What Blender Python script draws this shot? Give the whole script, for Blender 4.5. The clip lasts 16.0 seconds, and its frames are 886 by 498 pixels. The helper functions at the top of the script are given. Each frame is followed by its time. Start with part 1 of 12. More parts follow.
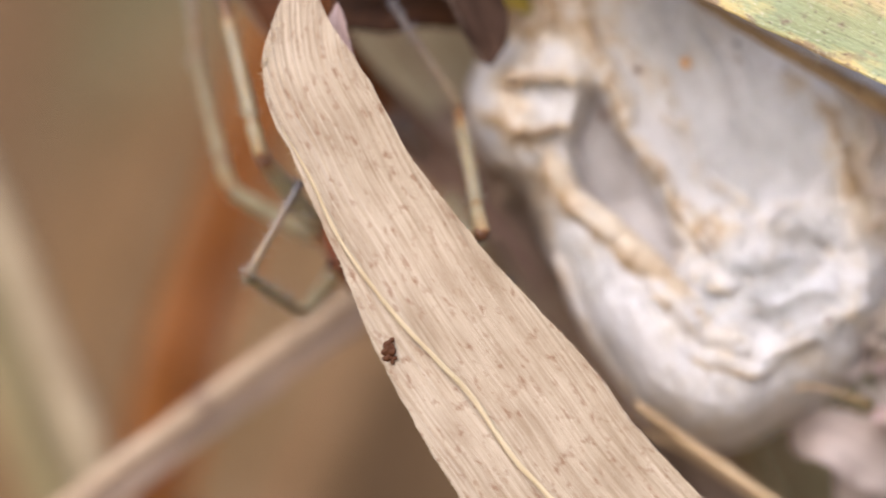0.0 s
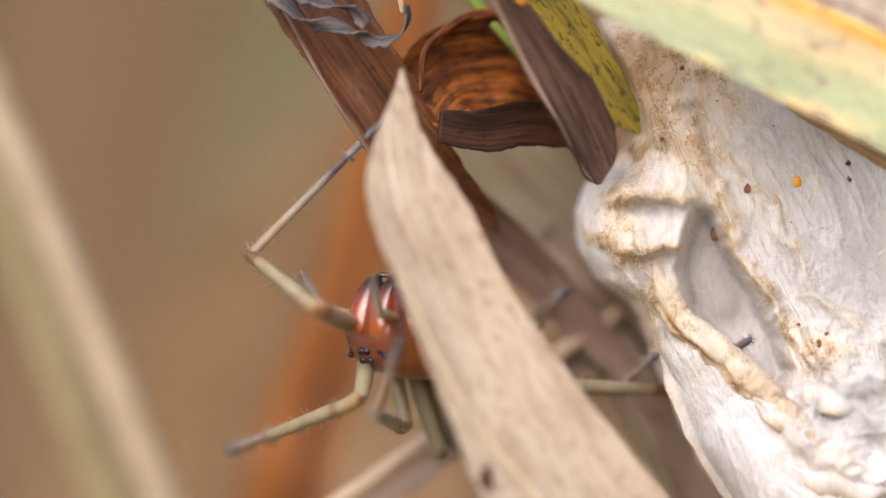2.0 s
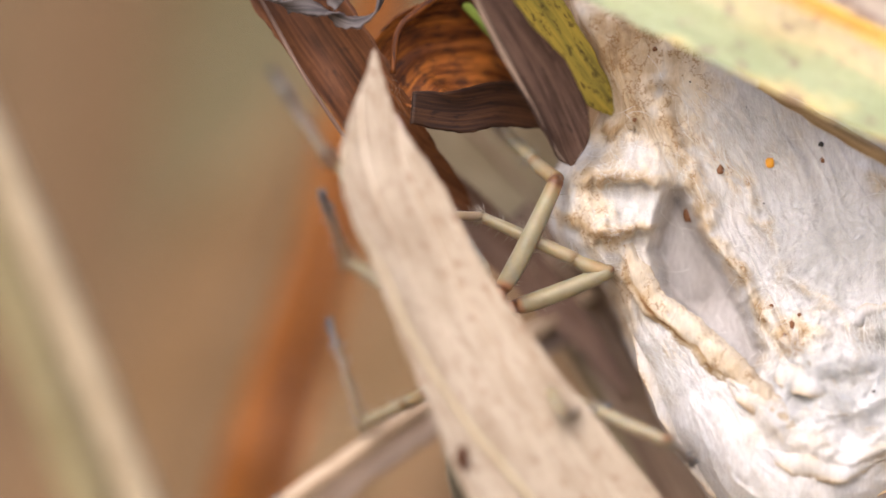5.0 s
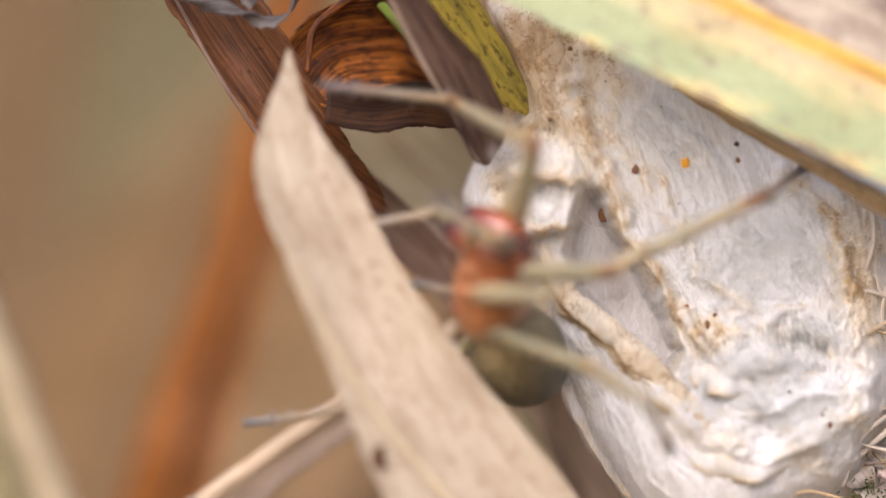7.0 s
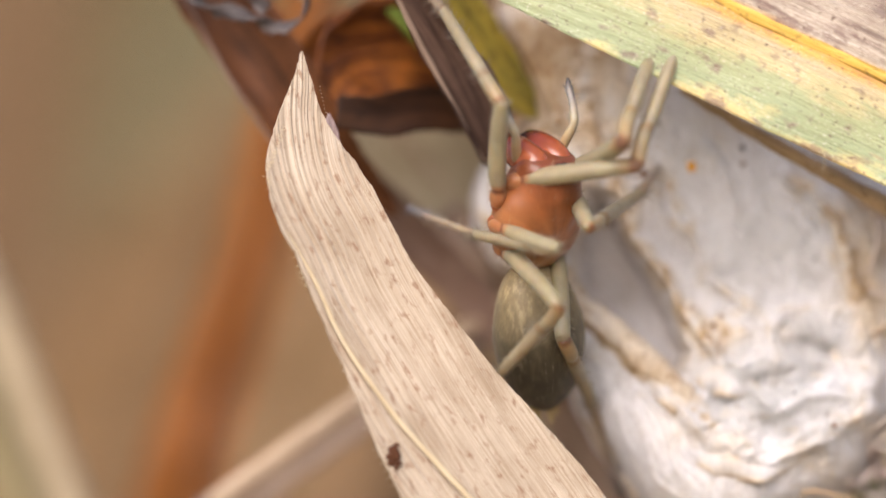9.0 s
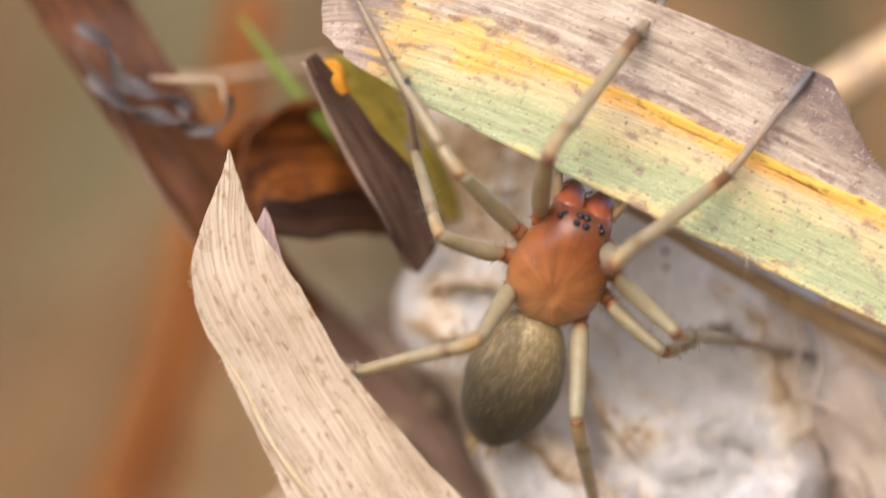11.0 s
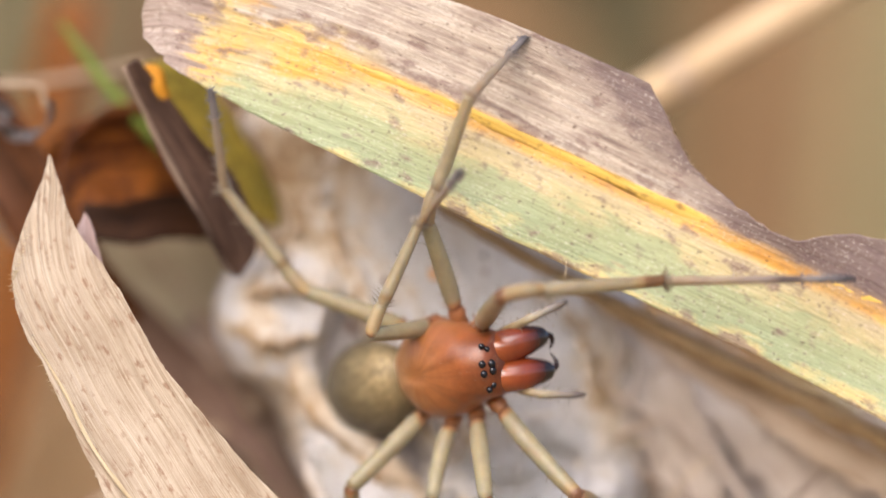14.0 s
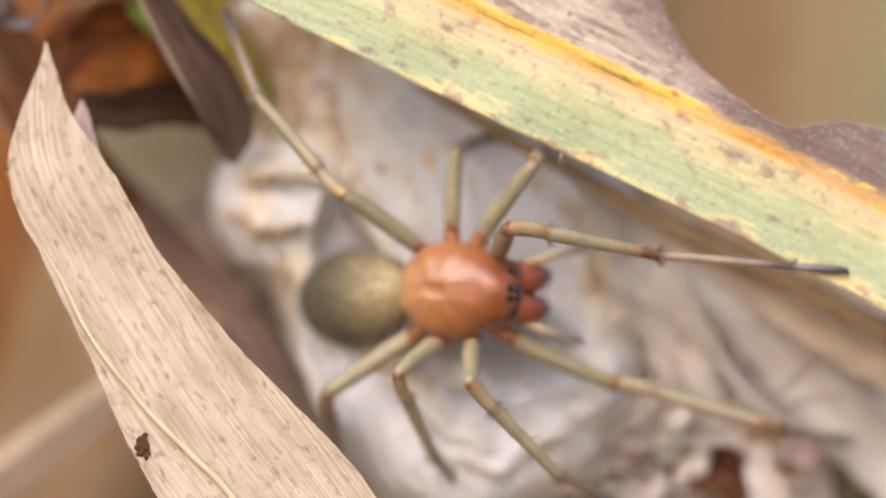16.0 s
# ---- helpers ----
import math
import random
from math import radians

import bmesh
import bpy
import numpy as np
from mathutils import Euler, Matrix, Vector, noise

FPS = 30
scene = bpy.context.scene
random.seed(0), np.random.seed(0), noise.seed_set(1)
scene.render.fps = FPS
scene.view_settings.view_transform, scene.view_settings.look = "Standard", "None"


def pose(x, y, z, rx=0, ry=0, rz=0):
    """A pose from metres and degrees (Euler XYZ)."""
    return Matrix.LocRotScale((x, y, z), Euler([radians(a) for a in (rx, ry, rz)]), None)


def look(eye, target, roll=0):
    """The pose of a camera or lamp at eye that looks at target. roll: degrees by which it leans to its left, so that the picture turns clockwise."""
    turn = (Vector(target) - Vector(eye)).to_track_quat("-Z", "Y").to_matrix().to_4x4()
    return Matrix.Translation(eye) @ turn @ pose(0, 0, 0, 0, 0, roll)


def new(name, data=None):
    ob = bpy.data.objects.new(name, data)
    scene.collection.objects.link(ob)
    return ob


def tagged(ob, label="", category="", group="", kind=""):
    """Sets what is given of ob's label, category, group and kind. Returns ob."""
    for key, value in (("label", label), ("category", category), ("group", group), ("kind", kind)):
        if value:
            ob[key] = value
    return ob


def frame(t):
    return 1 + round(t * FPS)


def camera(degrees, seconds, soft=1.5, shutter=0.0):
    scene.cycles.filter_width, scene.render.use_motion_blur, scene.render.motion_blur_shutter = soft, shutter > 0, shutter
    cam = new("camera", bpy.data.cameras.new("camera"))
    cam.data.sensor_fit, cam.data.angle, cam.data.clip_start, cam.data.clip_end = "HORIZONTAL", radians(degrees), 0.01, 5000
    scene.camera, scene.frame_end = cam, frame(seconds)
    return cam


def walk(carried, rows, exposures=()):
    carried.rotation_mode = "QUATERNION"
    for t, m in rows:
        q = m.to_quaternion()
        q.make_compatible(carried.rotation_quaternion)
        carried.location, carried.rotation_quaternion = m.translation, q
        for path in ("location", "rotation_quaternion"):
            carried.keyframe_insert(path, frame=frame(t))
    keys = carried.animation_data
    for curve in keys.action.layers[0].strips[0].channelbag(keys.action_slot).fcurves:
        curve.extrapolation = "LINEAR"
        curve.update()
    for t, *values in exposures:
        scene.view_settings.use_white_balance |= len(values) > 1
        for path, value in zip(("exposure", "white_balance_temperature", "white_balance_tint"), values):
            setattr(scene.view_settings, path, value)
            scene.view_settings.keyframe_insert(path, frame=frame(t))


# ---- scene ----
cam = camera(4.451, 16.0, soft=1.5, shutter=0.4)
# a long macro lens with a shallow depth of field
cam.data.dof.use_dof = True
cam.data.dof.focus_distance = 0.45
cam.data.dof.aperture_fstop = 13.5
walk(cam, [
    (0.0, look((0, -0.4510, 0), (-0.00020, 0.0000, -0.00401))),
    (0.5, look((0, -0.4450, 0), (-0.00283, 0.0000, -0.00359))),
    (1.0, look((0, -0.4440, 0), (-0.00341, 0.0000, -0.00203))),
    (1.5, look((0, -0.4440, 0), (-0.00381, 0.0000, -0.00025))),
    (2.0, look((0, -0.4440, 0), (-0.00437, 0.0000, 0.00074))),
    (2.5, look((0, -0.4440, 0), (-0.00464, 0.0000, 0.00074))),
    (3.0, look((0, -0.4440, 0), (-0.00495, 0.0000, 0.00056))),
    (3.2, look((0, -0.4440, 0), (-0.00502, 0.0000, 0.00049))),
    (5.3, look((0, -0.4440, 0), (-0.00241, 0.0000, -0.00002))),
    (5.5, look((0, -0.4440, 0), (-0.00169, 0.0000, -0.00002))),
    (6.0, look((0, -0.4440, 0), (-0.00031, 0.0000, -0.00025))),
    (6.5, look((0, -0.4435, 0), (-0.00007, 0.0000, -0.00022))),
    (7.0, look((0, -0.4430, 0), (0.00000, 0.0000, 0.00000))),
    (7.5, look((0, -0.4450, 0), (-0.00016, 0.0000, -0.00016))),
    (8.0, look((0, -0.4480, 0), (-0.00031, 0.0000, -0.00002))),
    (8.2, look((0, -0.4485, 0), (-0.00040, 0.0000, -0.00004))),
    (10.3, look((0, -0.4490, 0), (0.00004, 0.0000, 0.00071))),
    (10.5, look((0, -0.4490, 0), (0.00067, 0.0000, 0.00100))),
    (11.0, look((0, -0.4495, 0), (0.00265, 0.0000, 0.00417))),
    (11.5, look((0, -0.4495, 0), (0.00433, 0.0000, 0.00533))),
    (12.0, look((0, -0.4500, 0), (0.00560, 0.0000, 0.00513))),
    (12.5, look((0, -0.4500, 0), (0.00642, 0.0000, 0.00495))),
    (13.0, look((0, -0.4510, 0), (0.00792, 0.0000, 0.00462))),
    (13.5, look((0, -0.4510, 0), (0.00928, 0.0000, 0.00464))),
    (14.0, look((0, -0.4510, 0), (0.00977, 0.0000, 0.00435))),
    (14.5, look((0, -0.4510, 0), (0.00988, 0.0000, 0.00245))),
    (15.0, look((0, -0.4510, 0), (0.00983, 0.0000, 0.00083))),
    (15.5, look((0, -0.4515, 0), (0.00979, 0.0000, 0.00058))),
    (16.0, look((0, -0.4520, 0), (0.00995, 0.0000, -0.00013))),
], exposures=[(0.0, 0.6, 6000, 17), (0.7, 0.68, 6050, 17), (2.0, 0.77, 6200, 17), (6.0, 0.82, 6150, 17), (8.2, 0.79, 6200, 17), (11.0, 0.77, 6400, 17), (13.0, 0.75, 6350, 17), (16.0, 0.75, 6200, 17)])

# ---- world and light: bright overcast sky, soft high sun ----
SUN_ELEVATION, SUN_TURN = radians(38), radians(200)
world = bpy.data.worlds.new("world")
scene.world = world
world.use_nodes = True
sky = world.node_tree.nodes.new("ShaderNodeTexSky")
sky.sky_type, sky.sun_disc = "NISHITA", False
sky.sun_elevation, sky.sun_rotation = SUN_ELEVATION, SUN_TURN
sky.air_density, sky.dust_density, sky.ozone_density = 1.0, 4.0, 1.0
background = world.node_tree.nodes["Background"]
background.inputs["Strength"].default_value = 0.15
world.node_tree.links.new(sky.outputs[0], background.inputs["Color"])
sun_lamp = bpy.data.lights.new("sun", "SUN")
sun_lamp.energy, sun_lamp.angle, sun_lamp.color = 1.95, radians(60), (1.0, 0.965, 0.92)
sun = new("sun", sun_lamp)
sun_way = Vector((math.sin(SUN_TURN) * math.cos(SUN_ELEVATION), math.cos(SUN_TURN) * math.cos(SUN_ELEVATION), math.sin(SUN_ELEVATION)))
sun.matrix_world = look(sun_way * 3, (0, 0, 0))


# ---- tools: all shapes below are given in millimetres ----
MM = 0.001


def smooth_rows(rows, count):
    """Catmull-Rom through rows of numbers, at count even steps."""
    r = np.array(rows, float)
    r = np.vstack([2 * r[0] - r[1], r, 2 * r[-1] - r[-2]])
    out = []
    for s in np.linspace(0, len(rows) - 1, count):
        i = min(int(s), len(rows) - 2)
        f = s - i
        a, b, c, d = r[i], r[i + 1], r[i + 2], r[i + 3]
        out.append(0.5 * (2 * b + (c - a) * f + (2 * a - 5 * b + 4 * c - d) * f * f + (3 * b - a - 3 * c + d) * f ** 3))
    return np.array(out)


def link_mesh(name, verts, faces, material, parent=None, label="", uvs=None, smooth=True):
    me = bpy.data.meshes.new(name)
    me.from_pydata([tuple(v) for v in verts], [], faces)
    if uvs is not None:
        layer = me.uv_layers.new(name="leaf")
        index = np.empty(len(me.loops), dtype=np.int32)
        me.loops.foreach_get("vertex_index", index)
        layer.data.foreach_set("uv", np.asarray(uvs, float)[index].ravel())
    me.polygons.foreach_set("use_smooth", [smooth] * len(me.polygons))
    me.materials.append(material)
    me.update()
    ob = new(name, me)
    if parent is not None:
        ob.parent = parent
    if label:
        ob["label"] = label
    return ob


def part(name, bm, material, parent, label=""):
    me = bpy.data.meshes.new(name)
    bm.to_mesh(me)
    bm.free()
    me.polygons.foreach_set("use_smooth", [True] * len(me.polygons))
    me.materials.append(material)
    ob = new(name, me)
    ob.parent = parent
    if label:
        ob["label"] = label
    return ob


def ribbon_data(rows, along=90, across=14, thick=0.12, veins=0.0, vein_gap=0.6, ragged=0.0, wavy=0.0, seed=0, edge=(), face=(0, -1, 0)):
    """A leaf blade. rows: x, y, z, width on its two sides, roll, cup. edge: (u, width) of a torn upper edge."""
    s = smooth_rows(rows, along)
    p = s[:, :3]
    t = np.gradient(p, axis=0)
    t /= np.linalg.norm(t, axis=1)[:, None]
    n = np.tile(np.array(face, float), (along, 1))
    n -= (n * t).sum(1)[:, None] * t
    n /= np.linalg.norm(n, axis=1)[:, None]
    b = np.cross(n, t)
    a = np.radians(s[:, 5])[:, None]
    n, b = n * np.cos(a) + b * np.sin(a), b * np.cos(a) - n * np.sin(a)
    step = np.linalg.norm(np.diff(p, axis=0), axis=1)
    u = np.concatenate([[0], np.cumsum(step)])
    verts, uvs = [], []
    for side in (0, 1):
        for i in range(along):
            wl, wr, cup = max(s[i, 3], 0.02), max(s[i, 4], 0.02), s[i, 6]
            if ragged:
                wl = max(0.02, wl + ragged * (noise.noise((u[i] * 1.1, seed, 0)) + 0.6 * noise.noise((u[i] * 4.3, seed, 3))))
                wr = max(0.02, wr + ragged * (noise.noise((u[i] * 1.1, seed, 7)) + 0.6 * noise.noise((u[i] * 4.3, seed, 9))))
            if edge:
                torn = float(np.interp(u[i], [e[0] for e in edge], [e[1] for e in edge]))
                if torn < wr:
                    wr = torn + 0.1 * noise.noise((u[i] * 2.5, 5, seed)) + 0.06 * noise.noise((u[i] * 9, 5, seed))
            for j in range(across + 1):
                f = j / across
                v = -wl + (wl + wr) * f
                g = v / (wr if v > 0 else wl)
                h = cup * g * g + wavy * noise.noise((u[i] * 0.22, v * 0.3, seed + 20))
                h += veins * (noise.noise((v * 2.2 / vein_gap, u[i] * 0.05, seed + 40)) + 0.6 * noise.noise((v * 5.1 / vein_gap, u[i] * 0.08, seed + 50)))
                q = p[i] + b[i] * v + n[i] * (h - (thick if side else 0))
                verts.append(q * MM)
                uvs.append((u[i], v))
    w = across + 1
    faces = []
    o = along * w
    for i in range(along - 1):
        for j in range(across):
            k = i * w + j
            faces.append((k, k + w, k + w + 1, k + 1))
            faces.append((o + k, o + k + 1, o + k + w + 1, o + k + w))
        k = i * w
        faces.append((k, o + k, o + k + w, k + w))
        k += across
        faces.append((k, k + w, o + k + w, o + k))
    for j in range(across):
        faces.append((j, j + 1, o + j + 1, o + j))
        k = (along - 1) * w + j
        faces.append((k, o + k, o + k + 1, k + 1))
    return verts, faces, uvs


def ribbon(name, rows, material, parent=None, label="", **more):
    verts, faces, uvs = ribbon_data(rows, **more)
    return link_mesh(name, verts, faces, material, parent, label, uvs)


def tube_data(rows, along=40, sides=10, rough=0.0, seed=0, squash=1.0):
    s = smooth_rows(rows, along)
    p = s[:, :3]
    t = np.gradient(p, axis=0)
    t /= np.linalg.norm(t, axis=1)[:, None]
    n = np.cross(t, (0.13, 0.95, 0.29))
    n /= np.linalg.norm(n, axis=1)[:, None]
    b = np.cross(t, n)
    u = np.concatenate([[0], np.cumsum(np.linalg.norm(np.diff(p, axis=0), axis=1))])
    verts, uvs, faces = [], [], []
    for i in range(along):
        for j in range(sides):
            a = 2 * math.pi * j / sides
            r = s[i, 3] * (1 + rough * noise.noise((u[i] * 0.9, math.cos(a) * 1.5 + seed, math.sin(a) * 1.5)))
            verts.append((p[i] + n[i] * math.cos(a) * r + b[i] * math.sin(a) * r * squash) * MM)
            uvs.append((u[i], a * s[i, 3]))
    for i in range(along - 1):
        for j in range(sides):
            k, m = i * sides + j, i * sides + (j + 1) % sides
            faces.append((k, m, m + sides, k + sides))
    faces.append(tuple(reversed(range(sides))))
    faces.append(tuple((along - 1) * sides + j for j in range(sides)))
    return verts, faces, uvs


def tube(name, rows, material, parent=None, label="", **more):
    verts, faces, uvs = tube_data(rows, **more)
    return link_mesh(name, verts, faces, material, parent, label, uvs)


def thing(name, label, category, group="", kind=""):
    return tagged(new(name), label, category, group, kind)


# ---- materials ----
class Nodes:
    """A small helper to write node materials."""

    def __init__(self, name):
        self.material = bpy.data.materials.new(name)
        self.material.use_nodes = True
        self.tree = self.material.node_tree
        self.shader = self.tree.nodes["Principled BSDF"]
        self.output = self.tree.nodes["Material Output"]

    def add(self, kind, **values):
        node = self.tree.nodes.new(kind)
        for key, value in values.items():
            node.inputs[key.replace("_", " ")].default_value = value
        return node

    def join(self, source, target):
        self.tree.links.new(source, target)

    def place(self, output, scale):
        coords, mapping = self.add("ShaderNodeTexCoord"), self.add("ShaderNodeMapping")
        mapping.inputs["Scale"].default_value = scale
        self.join(coords.outputs[output], mapping.inputs["Vector"])
        return mapping.outputs[0]

    def noise(self, vector, scale, detail=4.0, rough=0.55):
        node = self.add("ShaderNodeTexNoise", Scale=scale, Detail=detail, Roughness=rough)
        self.join(vector, node.inputs["Vector"])
        return node.outputs["Fac"]

    def ramp(self, value, stops):
        node = self.tree.nodes.new("ShaderNodeValToRGB")
        band = node.color_ramp
        while len(band.elements) < len(stops):
            band.elements.new(0.5)
        for element, (position, colour) in zip(band.elements, stops):
            element.position, element.color = position, (*colour, 1.0) if len(colour) == 3 else colour
        self.join(value, node.inputs[0])
        return node.outputs[0]

    def math(self, operation, a, b):
        node = self.tree.nodes.new("ShaderNodeMath")
        node.operation = operation
        for slot, value in ((0, a), (1, b)):
            if isinstance(value, (int, float)):
                node.inputs[slot].default_value = value
            else:
                self.join(value, node.inputs[slot])
        return node.outputs[0]

    def mix(self, factor, a, b, blend="MIX"):
        node = self.tree.nodes.new("ShaderNodeMix")
        node.data_type, node.blend_type = "RGBA", blend
        for slot, value in ((0, factor), (6, a), (7, b)):
            if isinstance(value, (int, float)):
                node.inputs[slot].default_value = value
            elif isinstance(value, tuple):
                node.inputs[slot].default_value = (*value, 1.0)
            else:
                self.join(value, node.inputs[slot])
        return node.outputs[2]

    def bump(self, height, strength=0.4, distance=0.00005):
        node = self.add("ShaderNodeBump", Strength=strength, Distance=distance)
        self.join(height, node.inputs["Height"])
        self.join(node.outputs[0], self.shader.inputs["Normal"])
        return node.outputs[0]

    def finish(self, colour, roughness=0.6, translucent=0.0, specular=0.4, subsurface=0.0):
        s = self.shader
        if isinstance(colour, tuple):
            s.inputs["Base Color"].default_value = (*colour, 1.0)
        else:
            self.join(colour, s.inputs["Base Color"])
        if isinstance(roughness, (int, float)):
            s.inputs["Roughness"].default_value = roughness
        else:
            self.join(roughness, s.inputs["Roughness"])
        s.inputs["Specular IOR Level"].default_value = specular
        if subsurface:
            s.inputs["Subsurface Weight"].default_value = subsurface
            s.inputs["Subsurface Radius"].default_value = (0.0009, 0.0006, 0.0003)
            s.inputs["Subsurface Scale"].default_value = 1.0
        if translucent:
            glow = self.add("ShaderNodeBsdfTranslucent")
            if isinstance(colour, tuple):
                glow.inputs["Color"].default_value = (*colour, 1.0)
            else:
                self.join(colour, glow.inputs["Color"])
            both = self.add("ShaderNodeMixShader", Fac=translucent)
            self.join(s.outputs[0], both.inputs[1])
            self.join(glow.outputs[0], both.inputs[2])
            self.join(both.outputs[0], self.output.inputs["Surface"])
        return self.material


def leaf_material(name, dark, middle, light, spots=(0.12, 0.06, 0.035), spot_level=0.66, gap=2.2, rough=0.55, translucent=0.25):
    """Dry leaf: fibres along the blade, blotches and small dark spots. The map is in millimetres."""
    m = Nodes(name)
    fibre = m.noise(m.place("UV", (0.1, gap, 1)), 1.0, 6)
    fine = m.noise(m.place("UV", (0.35, gap * 4, 1)), 1.0, 4)
    blotch = m.noise(m.place("UV", (0.3, 0.55, 1)), 1.0, 5)
    speck = m.noise(m.place("UV", (1.5, 3.4, 1)), 1.0, 4, 0.6)
    dust = m.noise(m.place("UV", (5.0, 9.0, 1)), 1.0, 2)
    tone = m.math("ADD", m.math("MULTIPLY", fibre, 0.5), m.math("MULTIPLY", blotch, 0.5))
    colour = m.ramp(tone, [(0.36, dark), (0.5, middle), (0.63, light)])
    colour = m.mix(0.45, colour, m.ramp(fine, [(0.35, dark), (0.5, middle), (0.65, light)]))
    colour = m.mix(m.ramp(speck, [(spot_level - 0.04, (0, 0, 0)), (spot_level + 0.08, (0.7, 0.7, 0.7))]), colour, spots)
    colour = m.mix(m.ramp(dust, [(0.68, (0, 0, 0)), (0.73, (0.6, 0.6, 0.6))]), colour, spots)
    m.bump(m.math("ADD", fibre, m.math("MULTIPLY", fine, 0.6)), 0.5, 0.00008)
    return m.finish(colour, rough, translucent, 0.22)


STRAW = leaf_material("straw_leaf", (0.265, 0.185, 0.112), (0.45, 0.362, 0.26), (0.62, 0.538, 0.418), (0.23, 0.12, 0.065), 0.595, 6.5)
BROWN = leaf_material("brown_leaf", (0.018, 0.006, 0.002), (0.085, 0.03, 0.01), (0.19, 0.072, 0.024), (0.012, 0.006, 0.004), 0.62)
RUST = leaf_material("rust_leaf", (0.014, 0.004, 0.001), (0.13, 0.036, 0.006), (0.42, 0.14, 0.02), (0.012, 0.005, 0.004), 0.54)
PURPLE = leaf_material("purple_brown_leaf", (0.024, 0.012, 0.008), (0.075, 0.042, 0.029), (0.16, 0.098, 0.07), (0.020, 0.011, 0.009), 0.64)
STALK = leaf_material("straw_stalk", (0.45, 0.3, 0.15), (0.62, 0.46, 0.27), (0.76, 0.61, 0.41), (0.3, 0.18, 0.08), 0.7)
PALE_STALK = leaf_material("pale_straw_stalk", (0.26, 0.2, 0.12), (0.38, 0.3, 0.19), (0.5, 0.42, 0.29), (0.2, 0.13, 0.07), 0.72, 1.2)
TAN = leaf_material("tan_leaf", (0.28, 0.19, 0.12), (0.47, 0.355, 0.24), (0.66, 0.54, 0.4), (0.2, 0.11, 0.05), 0.68)
OLIVE_TAN = leaf_material("olive_tan_leaf", (0.3, 0.235, 0.14), (0.42, 0.345, 0.215), (0.51, 0.43, 0.29), (0.164, 0.115, 0.057), 0.72)
REED_TAN = leaf_material("reed_tan", (0.114, 0.068, 0.033), (0.161, 0.099, 0.048), (0.214, 0.143, 0.077), (0.089, 0.048, 0.024), 0.74)
REED_OLIVE = leaf_material("reed_olive", (0.107, 0.09, 0.042), (0.158, 0.137, 0.07), (0.21, 0.186, 0.105), (0.089, 0.063, 0.032), 0.74)
REED_PINK = leaf_material("reed_pink", (0.135, 0.076, 0.033), (0.225, 0.136, 0.062), (0.3, 0.192, 0.095), (0.1, 0.045, 0.018), 0.74)
REED_LIGHT = leaf_material("reed_light", (0.2, 0.16, 0.08), (0.29, 0.235, 0.12), (0.36, 0.3, 0.165), (0.14, 0.1, 0.05), 0.74)
RUST_REED = leaf_material("rust_reed", (0.12, 0.04, 0.008), (0.26, 0.088, 0.016), (0.38, 0.155, 0.034), (0.1, 0.04, 0.012), 0.7)
DUSK = leaf_material("mauve_brown_leaf", (0.11, 0.062, 0.042), (0.2, 0.125, 0.09), (0.3, 0.2, 0.15), (0.08, 0.04, 0.025), 0.68)
AMBER = leaf_material("amber_reed", (0.17, 0.095, 0.042), (0.265, 0.16, 0.077), (0.35, 0.23, 0.12), (0.14, 0.07, 0.028), 0.74)
MAUVE = leaf_material("mauve_leaf", (0.22, 0.145, 0.13), (0.4, 0.29, 0.265), (0.56, 0.44, 0.41), (0.14, 0.08, 0.065), 0.66)
PURPLE_TAN = leaf_material("dull_brown_leaf", (0.16, 0.11, 0.08), (0.3, 0.215, 0.155), (0.45, 0.34, 0.25), (0.1, 0.06, 0.04), 0.68)
STEM_GREEN = leaf_material("green_stem", (0.09, 0.13, 0.02), (0.16, 0.22, 0.035), (0.25, 0.3, 0.065), (0.1, 0.1, 0.02), 0.75)
PALE_LEAF = leaf_material("pale_withered_leaf", (0.42, 0.335, 0.27), (0.6, 0.52, 0.435), (0.74, 0.68, 0.6), (0.24, 0.15, 0.1), 0.7, 1.4)
GREY_LEAF = leaf_material("grey_mauve_leaf", (0.33, 0.26, 0.225), (0.5, 0.42, 0.375), (0.64, 0.56, 0.51), (0.14, 0.09, 0.07), 0.66)
ROLLED = leaf_material("golden_brown_straw", (0.2, 0.115, 0.05), (0.44, 0.3, 0.15), (0.64, 0.49, 0.3), (0.12, 0.06, 0.03), 0.62, 7.0)
# char, made near-black to carry the shade inside the rust leaf's curl
SHADED_CHAR = leaf_material("shaded_charred_leaf", (0.008, 0.004, 0.002), (0.03, 0.012, 0.005), (0.08, 0.033, 0.012), (0.006, 0.004, 0.003), 0.6)
CHAR = leaf_material("grey_black_twist", (0.02, 0.017, 0.016), (0.07, 0.058, 0.055), (0.2, 0.17, 0.16), (0.01, 0.01, 0.01), 0.66)
MOSS = leaf_material("moss", (0.04, 0.07, 0.015), (0.1, 0.15, 0.03), (0.2, 0.26, 0.08), (0.05, 0.04, 0.02), 0.66)
RIB = leaf_material("yellow_rib", (0.42, 0.32, 0.19), (0.6, 0.5, 0.32), (0.72, 0.63, 0.45), (0.4, 0.22, 0.08), 0.7)


